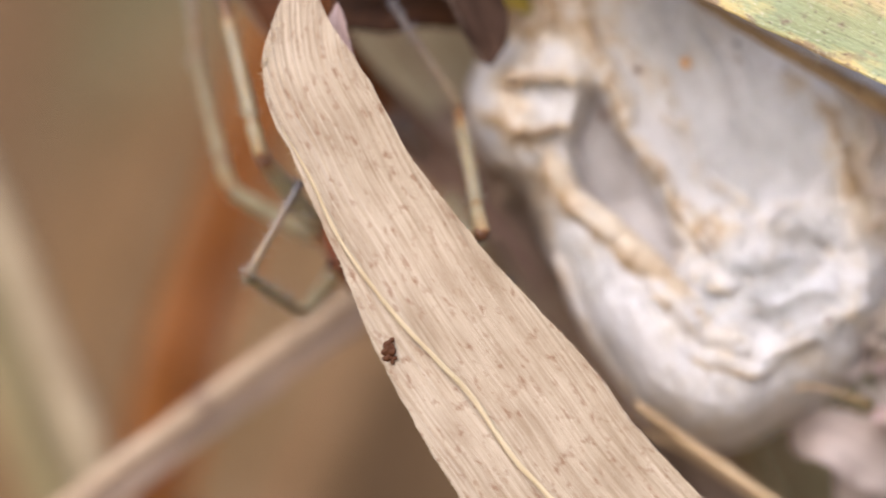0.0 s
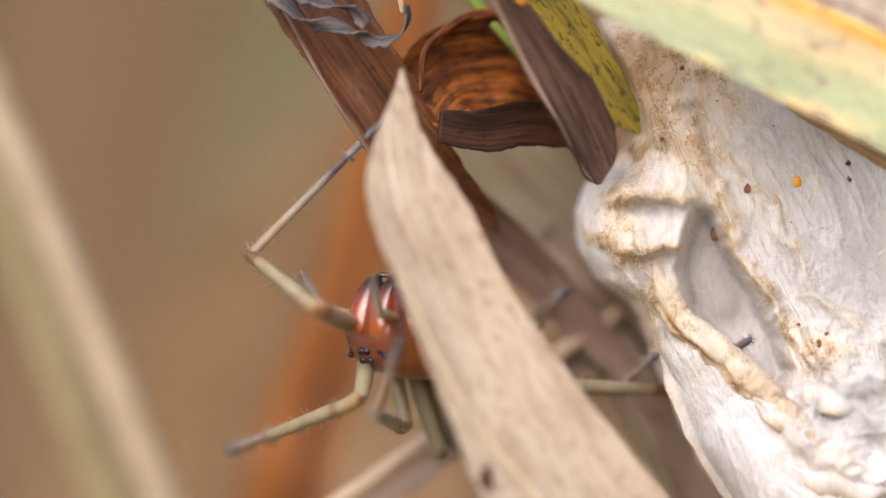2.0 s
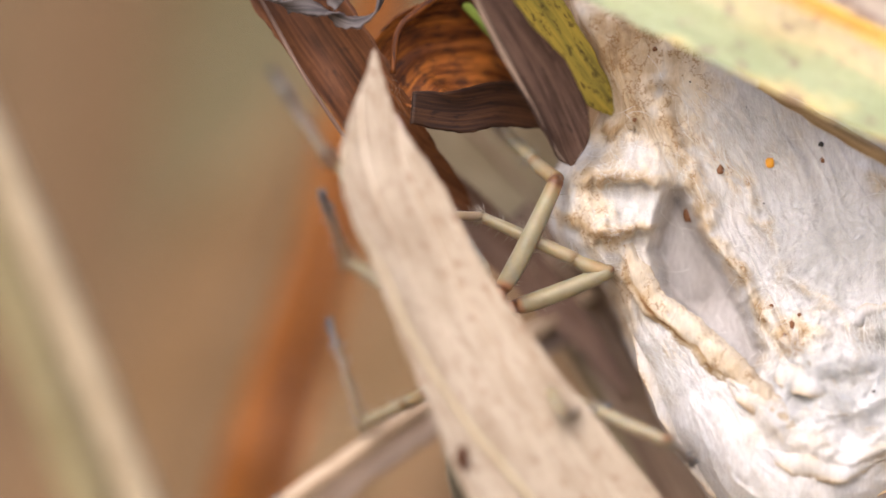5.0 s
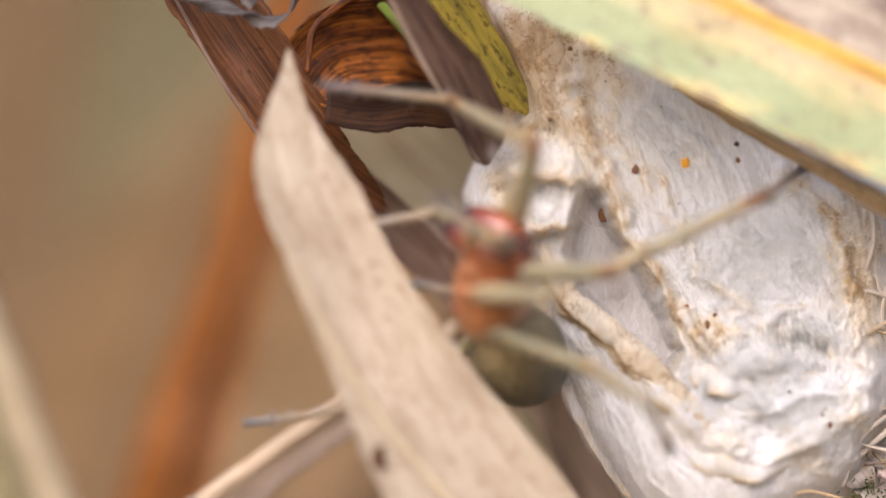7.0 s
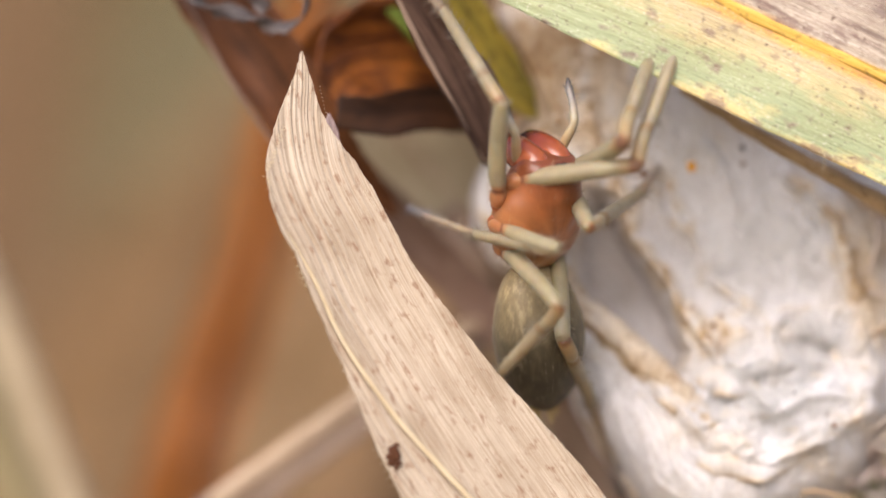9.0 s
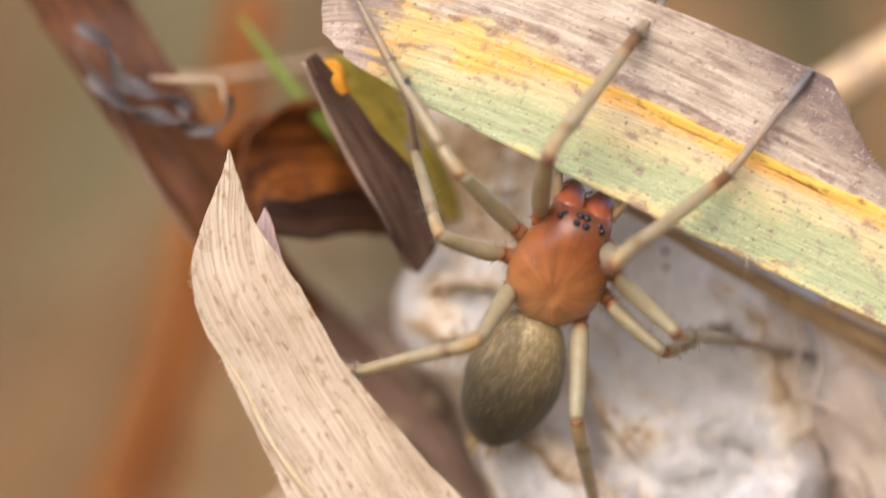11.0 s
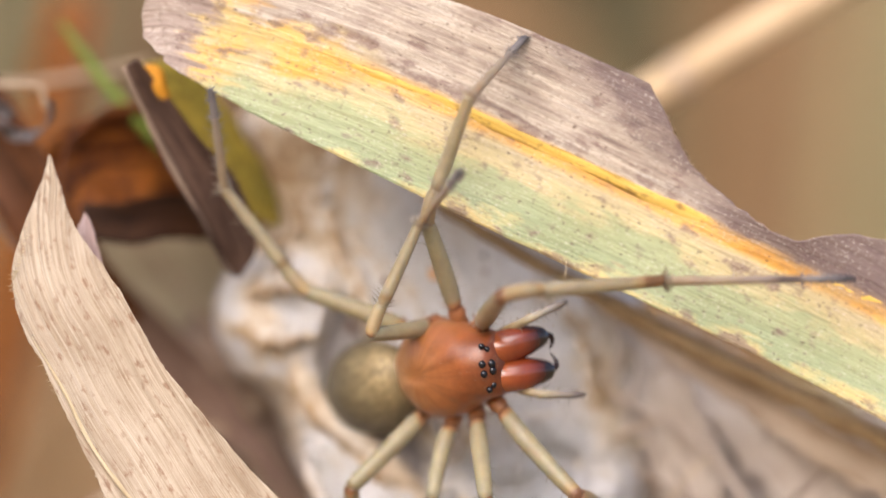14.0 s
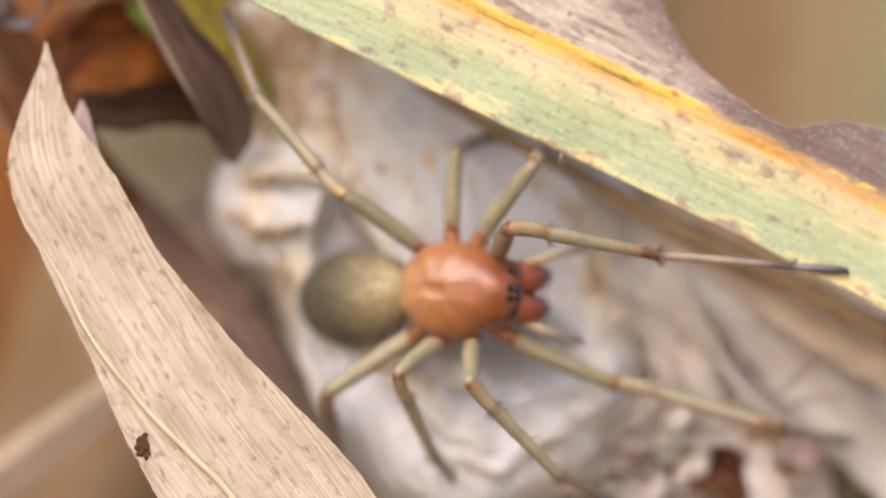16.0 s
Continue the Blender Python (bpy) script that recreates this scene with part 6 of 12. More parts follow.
LENGTHS = {"L1": (5.6, 6.8, 7.6), "L2": (4.7, 5.5, 4.6), "L3": (3.9, 4.7, 4.4), "L4": (4.8, 5.3, 4.5), "R1": (5.6, 6.8, 5.4), "R2": (4.7, 5.5, 5.4), "R3": (3.9, 4.7, 4.4), "R4": (4.8, 5.3, 5.0)}
HIPS = {"1": (1.35, 1.45, -0.35), "2": (0.45, 1.8, -0.4), "3": (-0.5, 1.8, -0.4), "4": (-1.4, 1.4, -0.4)}
legs = {}
for side, sign in (("L", 1), ("R", -1)):
    for number in "1234":
        f, t, m = LENGTHS[side + number]
        k = {"1": 1.0, "2": 0.96, "3": 0.9, "4": 0.98}[number]
        x, y, z = HIPS[number]
        y *= sign
        tube("coxa", [(x * 0.45, y * 0.5, z - 0.2, 0.4), (x * 0.75, y * 0.78, z - 0.1, 0.42), (x, y, z, 0.36), (x * 1.06, y * 1.06, z + 0.03, 0.2)], COXA, spider, along=14, sides=14)
        seed = ord(number) * 3 + sign
        femur = leg_segment("femur", [(-0.12, 0.2, 0), (0.0, 0.3, 0), (0.35, 0.37 * k, 0.0), (0.66, 0.27, 0.0), (0.9, 0.34 * k, 0.03), (f * 0.35, 0.39 * k, 0.1), (f * 0.7, 0.36 * k, 0.08), (f - 0.25, 0.32 * k, 0.02), (f, 0.27 * k, 0), (f + 0.14, 0.12, 0)], FEMUR, spider, 70, 0.26, seed)
        pat = t * 0.27
        tibia = leg_segment("tibia", [(pat - 0.1, 0.18, 0.1), (pat, 0.25 * k, 0.1), (pat + 0.4, 0.30 * k, 0.1), (t * 0.6, 0.28 * k, 0.06), (t - 0.3, 0.24 * k, 0.02), (t, 0.21 * k, 0), (t + 0.12, 0.1, 0)], TIBIA, spider, 90, 0.34, seed + 40)
        leg_segment("patella", [(-0.12, 0.14, 0), (0.0, 0.27 * k, 0), (0.3, 0.31 * k, 0.09), (pat * 0.65, 0.31 * k, 0.16), (pat - 0.08, 0.27 * k, 0.12), (pat + 0.05, 0.15, 0.1)], TIBIA, tibia, 0, 0.26, seed + 80)
        metatarsus = leg_segment("metatarsus", [(-0.08, 0.12, 0), (0.05, 0.2 * k, 0), (0.4, 0.2 * k, 0), (m * 0.4, 0.17 * k, 0), (m * 0.68, 0.145 * k, 0), (m * 0.72, 0.1, 0)], META, spider, 90, 0.32, seed + 120)
        tarsus = leg_segment("tarsus", [(0, 0.1, 0), (0.12, 0.145 * k, 0), (m * 0.16, 0.155 * k, 0), (m * 0.24, 0.14 * k, 0), (m * 0.29, 0.05, -0.03)], TARSUS, metatarsus, 70, 0.2, seed + 160, "dark grey foot")
        tarsus.location = (m * 0.71 * MM, 0, 0)
        legs[side + number] = {"femur": femur, "tibia": tibia, "metatarsus": metatarsus}


# ---- what moves ----
def motions():
    # the dry blade sways about its edge as the spider pushes past
    walk(dead_blade, [
        (0.00, pose(-0.00016, 0.00000, -0.00015, 0.0, 1.5, 0.0)),
        (0.25, pose(-0.00025, 0.00091, -0.00025, -3.7, 2.4, 9.1)),
        (0.50, pose(-0.00078, 0.00212, -0.00071, -7.6, 6.7, 21.9)),
        (1.50, pose(-0.00083, 0.00212, -0.00075, -7.5, 7.1, 21.9)),
        (3.20, pose(-0.00082, 0.00212, -0.00074, -7.5, 7.0, 21.9)),
        (5.50, pose(-0.00075, 0.00212, -0.00069, -7.7, 6.5, 21.9)),
        (8.20, pose(-0.00070, 0.00212, -0.00065, -7.9, 6.1, 21.9)),
        (9.25, pose(-0.00030, 0.00109, -0.00029, -4.3, 2.7, 10.9)),
        (10.30, pose(0.00000, 0.00000, 0.00000, 0.0, -0.0, 0.0)),
        (16.00, pose(0.00000, 0.00000, 0.00000, 0.0, -0.0, 0.0)),
    ])
    walk(spider, [
        (0.00, pose(-0.00279, 0.00680, -0.00455, 179.1, -20.9, -119.4)),
        (0.50, pose(-0.00420, 0.00680, -0.00317, 179.1, -18.1, -119.4)),
        (1.00, pose(-0.00569, 0.00672, -0.00209, 165.0, -13.6, -114.7)),
        (1.50, pose(-0.00624, 0.00672, -0.00198, 167.7, -14.4, -118.9)),
        (2.00, pose(-0.00586, 0.00684, -0.00287, 178.4, -11.9, -130.6)),
        (2.50, pose(-0.00548, 0.00703, -0.00361, 178.7, -11.4, -134.9)),
        (3.00, pose(-0.00506, 0.00702, -0.00415, -179.5, -10.4, -137.1)),
        (3.20, pose(-0.00513, 0.00700, -0.00404, -179.5, -10.4, -137.1)),
        (4.20, pose(-0.00370, 0.00700, -0.00420, -154.1, -33.2, -101.3)),
        (5.30, pose(-0.00044, 0.00583, -0.00420, -111.9, -37.6, -96.2)),
        (5.50, pose(0.00047, 0.00583, -0.00457, -111.9, -37.6, -96.2)),
        (6.00, pose(0.00100, 0.00536, -0.00446, -109.6, -39.5, -96.7)),
        (6.50, pose(0.00128, 0.00216, -0.00300, -125.0, -52.0, -90.0)),
        (7.00, pose(0.00207, 0.00036, -0.00134, -127.3, -53.0, -87.3)),
        (7.50, pose(0.00233, 0.00035, -0.00025, -141.5, -54.7, -75.6)),
        (8.00, pose(0.00229, 0.00064, 0.00012, -141.5, -54.7, -75.6)),
        (8.20, pose(0.00224, 0.00065, 0.00019, -143.5, -54.7, -75.6)),
        (9.20, pose(0.00374, 0.00160, 0.00190, -168.7, -67.1, -66.8)),
        (10.30, pose(0.00535, 0.00120, 0.00319, 119.3, -76.8, -26.6)),
        (10.50, pose(0.00594, 0.00120, 0.00371, 114.5, -74.2, -21.8)),
        (11.00, pose(0.00732, 0.00099, 0.00353, 126.4, -62.9, -34.6)),
        (11.50, pose(0.00750, 0.00094, 0.00303, 154.0, -47.8, -58.7)),
        (12.00, pose(0.00718, 0.00096, 0.00259, 153.2, -39.9, -53.4)),
        (12.50, pose(0.00834, 0.00096, 0.00243, 151.9, -32.8, -49.9)),
        (13.00, pose(0.00887, 0.00094, 0.00202, 135.6, -19.0, -47.3)),
        (13.50, pose(0.00888, 0.00094, 0.00218, 131.5, -14.8, -44.9)),
        (14.00, pose(0.01019, 0.00115, -0.00034, 102.1, -5.1, -33.2)),
        (14.50, pose(0.01044, 0.00136, -0.00142, 88.2, 2.7, -25.0)),
        (15.00, pose(0.01029, 0.00157, -0.00104, 88.6, 2.7, -22.0)),
        (15.50, pose(0.01048, 0.00178, -0.00184, 88.1, 4.4, -17.1)),
        (16.00, pose(0.01072, 0.00199, -0.00180, 89.6, 1.7, -10.0)),
    ])
    walk(abdomen, [
        (0.00, pose(-0.00230, 0.00000, 0.00005, 0.0, -6.0, -0.0)),
        (0.50, pose(-0.00230, 0.00000, 0.00005, 0.0, 20.2, -17.7)),
        (1.00, pose(-0.00230, 0.00000, 0.00005, 15.0, 30.8, 10.4)),
        (1.50, pose(-0.00230, 0.00000, 0.00005, 15.6, 41.1, 20.2)),
        (2.00, pose(-0.00230, 0.00000, 0.00005, -14.8, 37.5, 3.9)),
        (2.50, pose(-0.00230, 0.00000, 0.00005, -9.8, 37.5, -6.3)),
        (3.00, pose(-0.00230, 0.00000, 0.00005, 0.7, 40.4, -13.4)),
        (3.20, pose(-0.00230, 0.00000, 0.00005, 5.0, 40.7, -13.7)),
        (4.20, pose(-0.00230, 0.00000, 0.00005, 0.0, 31.4, 2.7)),
        (5.30, pose(-0.00230, 0.00000, 0.00005, -20.4, -11.6, -28.4)),
        (5.50, pose(-0.00230, 0.00000, 0.00005, -21.7, -22.0, -23.9)),
        (6.00, pose(-0.00230, 0.00000, 0.00005, -17.5, -12.9, 3.8)),
        (6.50, pose(-0.00230, 0.00000, 0.00005, -6.8, 0.1, 39.6)),
        (7.00, pose(-0.00230, 0.00000, 0.00005, -7.4, -0.0, 37.7)),
        (7.50, pose(-0.00230, 0.00000, 0.00005, -2.0, 12.6, 25.4)),
        (8.00, pose(-0.00230, 0.00000, 0.00005, -3.3, 18.7, 20.3)),
        (8.20, pose(-0.00230, 0.00000, 0.00005, -1.0, 21.9, 23.2)),
        (9.20, pose(-0.00230, 0.00000, 0.00005, -0.0, 13.9, 3.9)),
        (10.30, pose(-0.00230, 0.00000, 0.00005, -0.0, 3.0, -0.3)),
        (10.50, pose(-0.00230, 0.00000, 0.00005, 0.0, -9.2, 5.7)),
        (11.00, pose(-0.00230, 0.00000, 0.00005, 0.1, -12.0, 0.9)),
        (11.50, pose(-0.00230, 0.00000, 0.00005, 0.1, -3.8, -1.5)),
        (12.00, pose(-0.00230, 0.00000, 0.00005, 2.0, -3.8, 11.8)),
        (12.50, pose(-0.00230, 0.00000, 0.00005, 2.9, -15.3, 16.5)),
        (13.00, pose(-0.00230, 0.00000, 0.00005, 5.8, -15.9, 23.2)),
        (13.50, pose(-0.00230, 0.00000, 0.00005, 5.5, -13.9, 23.9)),
        (14.00, pose(-0.00230, 0.00000, 0.00005, 5.7, -30.7, 16.1)),
        (14.50, pose(-0.00230, 0.00000, 0.00005, 2.4, -34.2, 7.1)),
        (15.00, pose(-0.00230, 0.00000, 0.00005, 1.2, -32.9, 3.0)),
        (15.50, pose(-0.00230, 0.00000, 0.00005, 3.2, -36.5, 13.0)),
        (16.00, pose(-0.00230, 0.00000, 0.00005, 1.7, -40.1, 9.3)),
    ])
    walk(jaws[0], [
        (0.00, pose(0.00202, 0.00056, 0.00008, 0.0, 60.0, 5.0)),
        (1.00, pose(0.00202, 0.00056, 0.00008, -5.0, 90.0, 0.0)),
        (1.50, pose(0.00202, 0.00056, 0.00008, -5.0, 90.0, 0.0)),
        (2.00, pose(0.00202, 0.00056, 0.00008, 180.0, 84.0, -175.0)),
        (2.50, pose(0.00202, 0.00056, 0.00008, 180.0, 82.0, -175.0)),
        (3.00, pose(0.00202, 0.00056, 0.00008, 180.0, 82.0, -175.0)),
        (3.20, pose(0.00202, 0.00056, 0.00008, 180.0, 84.0, -175.0)),
        (4.20, pose(0.00202, 0.00056, 0.00008, 0.0, 65.0, 5.0)),
        (5.30, pose(0.00202, 0.00056, 0.00008, 0.0, 66.0, 5.0)),
        (5.50, pose(0.00202, 0.00056, 0.00008, 0.0, 66.0, 5.0)),
        (6.00, pose(0.00202, 0.00056, 0.00008, 0.0, 66.0, 5.0)),
        (6.50, pose(0.00202, 0.00056, 0.00008, 0.0, 74.0, 5.0)),
        (7.00, pose(0.00202, 0.00056, 0.00008, 0.0, 88.0, 5.0)),
        (7.50, pose(0.00202, 0.00056, 0.00008, 0.0, 88.0, 5.0)),
        (8.00, pose(0.00202, 0.00056, 0.00008, 0.0, 88.0, 5.0)),
        (8.20, pose(0.00202, 0.00056, 0.00008, 0.0, 88.0, 5.0)),
        (10.30, pose(0.00202, 0.00056, 0.00008, 0.0, 74.0, 5.0)),
        (11.00, pose(0.00202, 0.00056, 0.00008, 0.0, 69.7, 5.0)),
        (11.50, pose(0.00202, 0.00056, 0.00008, 0.0, 55.1, 5.0)),
        (12.00, pose(0.00202, 0.00056, 0.00008, 0.0, 36.0, 5.0)),
        (12.50, pose(0.00202, 0.00056, 0.00008, 0.0, 30.5, 5.0)),
        (13.00, pose(0.00202, 0.00056, 0.00008, 0.0, 32.9, 5.0)),
        (13.50, pose(0.00202, 0.00056, 0.00008, 0.0, 31.4, 5.0)),
        (14.00, pose(0.00202, 0.00056, 0.00008, 0.0, 38.7, 5.0)),
        (14.50, pose(0.00202, 0.00056, 0.00008, 0.0, 48.0, 5.0)),
        (15.00, pose(0.00202, 0.00056, 0.00008, 0.0, 55.5, 5.0)),
        (15.50, pose(0.00202, 0.00056, 0.00008, 0.0, 56.0, 5.0)),
        (16.00, pose(0.00202, 0.00056, 0.00008, 0.0, 58.4, 5.0)),
    ])
    walk(jaws[1], [
        (0.00, pose(0.00202, -0.00056, 0.00008, 0.0, 60.0, -5.0)),
        (1.00, pose(0.00202, -0.00056, 0.00008, 5.0, 90.0, 0.0)),
        (1.50, pose(0.00202, -0.00056, 0.00008, 5.0, 90.0, 0.0)),
        (2.00, pose(0.00202, -0.00056, 0.00008, 180.0, 84.0, 175.0)),
        (2.50, pose(0.00202, -0.00056, 0.00008, 180.0, 82.0, 175.0)),
        (3.00, pose(0.00202, -0.00056, 0.00008, 180.0, 82.0, 175.0)),
        (3.20, pose(0.00202, -0.00056, 0.00008, 180.0, 84.0, 175.0)),
        (4.20, pose(0.00202, -0.00056, 0.00008, 0.0, 65.0, -5.0)),
        (5.30, pose(0.00202, -0.00056, 0.00008, 0.0, 66.0, -5.0)),
        (5.50, pose(0.00202, -0.00056, 0.00008, 0.0, 66.0, -5.0)),
        (6.00, pose(0.00202, -0.00056, 0.00008, 0.0, 66.0, -5.0)),
        (6.50, pose(0.00202, -0.00056, 0.00008, 0.0, 74.0, -5.0)),
        (7.00, pose(0.00202, -0.00056, 0.00008, 0.0, 88.0, -5.0)),
        (7.50, pose(0.00202, -0.00056, 0.00008, 0.0, 88.0, -5.0)),
        (8.00, pose(0.00202, -0.00056, 0.00008, 0.0, 88.0, -5.0)),
        (8.20, pose(0.00202, -0.00056, 0.00008, 0.0, 88.0, -5.0)),
        (10.30, pose(0.00202, -0.00056, 0.00008, 0.0, 74.0, -5.0)),
        (11.00, pose(0.00202, -0.00056, 0.00008, 0.0, 69.7, -5.0)),
        (11.50, pose(0.00202, -0.00056, 0.00008, 0.0, 55.1, -5.0)),
        (12.00, pose(0.00202, -0.00056, 0.00008, 0.0, 36.0, -5.0)),
        (12.50, pose(0.00202, -0.00056, 0.00008, 0.0, 30.5, -5.0)),
        (13.00, pose(0.00202, -0.00056, 0.00008, 0.0, 32.9, -5.0)),
        (13.50, pose(0.00202, -0.00056, 0.00008, 0.0, 31.4, -5.0)),
        (14.00, pose(0.00202, -0.00056, 0.00008, 0.0, 38.7, -5.0)),
        (14.50, pose(0.00202, -0.00056, 0.00008, 0.0, 48.0, -5.0)),
        (15.00, pose(0.00202, -0.00056, 0.00008, 0.0, 55.5, -5.0)),
        (15.50, pose(0.00202, -0.00056, 0.00008, 0.0, 56.0, -5.0)),
        (16.00, pose(0.00202, -0.00056, 0.00008, 0.0, 58.4, -5.0)),
    ])
    walk(legs["L1"]["femur"], [
        (0.00, pose(0.00135, 0.00145, -0.00035, 0.0, 15.3, 7.4)),
        (0.17, pose(0.00135, 0.00145, -0.00035, 0.1, -4.3, 8.2)),
        (0.33, pose(0.00135, 0.00145, -0.00035, -0.1, -23.9, 9.0)),
        (0.50, pose(0.00135, 0.00145, -0.00035, -0.7, -43.5, 10.1)),
        (0.75, pose(0.00135, 0.00145, -0.00035, 3.5, -14.9, 1.8)),
        (1.00, pose(0.00135, 0.00145, -0.00035, 3.5, 13.8, -4.4)),
        (1.12, pose(0.00135, 0.00145, -0.00035, 3.2, 21.3, -5.3)),
        (1.25, pose(0.00135, 0.00145, -0.00035, 2.8, 28.7, -6.3)),
        (1.38, pose(0.00135, 0.00145, -0.00035, 2.2, 36.0, -7.4)),
        (1.50, pose(0.00135, 0.00145, -0.00035, 1.4, 43.4, -8.8)),
        (1.62, pose(0.00135, 0.00145, -0.00035, -2.2, 31.7, -14.6)),
        (1.75, pose(0.00135, 0.00145, -0.00035, -4.2, 19.8, -19.1)),
        (1.88, pose(0.00135, 0.00145, -0.00035, -5.1, 7.8, -23.0)),
        (2.00, pose(0.00135, 0.00145, -0.00035, -5.3, -4.2, -26.7)),
        (2.25, pose(0.00135, 0.00145, -0.00035, -5.5, -0.2, -20.7)),
        (2.50, pose(0.00135, 0.00145, -0.00035, -5.3, 3.9, -14.7)),
        (3.00, pose(0.00135, 0.00145, -0.00035, -4.8, 6.2, -8.8)),
        (3.20, pose(0.00135, 0.00145, -0.00035, -4.8, 5.7, -9.0)),
        (3.53, pose(0.00135, 0.00145, -0.00035, -4.1, 8.9, -3.3)),
        (3.87, pose(0.00135, 0.00145, -0.00035, -3.0, 12.0, 2.5)),
        (4.20, pose(0.00135, 0.00145, -0.00035, -1.6, 15.0, 8.5)),
        (4.57, pose(0.00135, 0.00145, -0.00035, -11.6, 31.7, -16.2)),
        (4.93, pose(0.00135, 0.00145, -0.00035, -31.7, 42.0, -49.0)),
        (5.30, pose(0.00135, 0.00145, -0.00035, -57.2, 41.0, -86.7)),
        (5.50, pose(0.00135, 0.00145, -0.00035, -47.2, 44.3, -72.0)),
        (5.75, pose(0.00135, 0.00145, -0.00035, -43.1, 44.7, -66.1)),
        (6.00, pose(0.00135, 0.00145, -0.00035, -38.9, 44.9, -60.2)),
        (6.17, pose(0.00135, 0.00145, -0.00035, -41.8, 17.7, -65.6)),
        (6.33, pose(0.00135, 0.00145, -0.00035, -42.1, -9.6, -69.5)),
        (6.50, pose(0.00135, 0.00145, -0.00035, -40.2, -36.8, -74.2)),
        (7.00, pose(0.00135, 0.00145, -0.00035, -26.4, -50.5, -93.9)),
        (7.50, pose(0.00135, 0.00145, -0.00035, -20.7, -60.4, -100.8)),
        (8.00, pose(0.00135, 0.00145, -0.00035, -14.4, -61.8, -108.1)),
        (8.20, pose(0.00135, 0.00145, -0.00035, -14.8, -60.0, -107.6)),
        (8.53, pose(0.00135, 0.00145, -0.00035, -38.5, -59.9, -80.3)),
        (8.87, pose(0.00135, 0.00145, -0.00035, -58.3, -54.7, -56.9)),
        (9.20, pose(0.00135, 0.00145, -0.00035, -71.3, -46.2, -40.2)),
        (9.57, pose(0.00135, 0.00145, -0.00035, -86.2, -55.2, -21.0)),
        (9.93, pose(0.00135, 0.00145, -0.00035, -109.1, -59.8, 6.0)),
        (10.30, pose(0.00135, 0.00145, -0.00035, -134.2, -58.0, 35.1)),
        (10.50, pose(0.00135, 0.00145, -0.00035, -127.9, -60.2, 27.9)),
        (10.75, pose(0.00135, 0.00145, -0.00035, -122.4, -54.9, 21.3)),
        (11.00, pose(0.00135, 0.00145, -0.00035, -118.5, -49.3, 16.3)),
        (11.25, pose(0.00135, 0.00145, -0.00035, -123.4, -28.5, 24.1)),
        (11.50, pose(0.00135, 0.00145, -0.00035, -125.0, -7.4, 29.2)),
        (12.00, pose(0.00135, 0.00145, -0.00035, -124.6, 4.0, 15.3)),
        (12.17, pose(0.00135, 0.00145, -0.00035, -124.8, 5.4, 13.6)),
        (12.33, pose(0.00135, 0.00145, -0.00035, -125.0, 6.8, 11.9)),
        (12.50, pose(0.00135, 0.00145, -0.00035, -125.2, 8.2, 10.1)),
        (12.75, pose(0.00135, 0.00145, -0.00035, -124.9, -3.4, 16.3)),
        (13.00, pose(0.00135, 0.00145, -0.00035, -125.9, -14.9, 22.6)),
        (13.17, pose(0.00135, 0.00145, -0.00035, -125.3, -3.6, 18.9)),
        (13.33, pose(0.00135, 0.00145, -0.00035, -125.5, 7.9, 15.4)),
        (13.50, pose(0.00135, 0.00145, -0.00035, -126.4, 19.2, 11.6)),
        (13.75, pose(0.00135, 0.00145, -0.00035, -126.0, -12.1, 17.2)),
        (14.00, pose(0.00135, 0.00145, -0.00035, -129.5, -43.3, 24.6)),
        (14.50, pose(0.00135, 0.00145, -0.00035, -117.9, -60.2, 9.9)),
        (15.00, pose(0.00135, 0.00145, -0.00035, -126.5, -63.6, 19.7)),
        (15.50, pose(0.00135, 0.00145, -0.00035, -128.1, -68.2, 21.4)),
        (16.00, pose(0.00135, 0.00145, -0.00035, -146.7, -73.3, 41.1)),
    ])
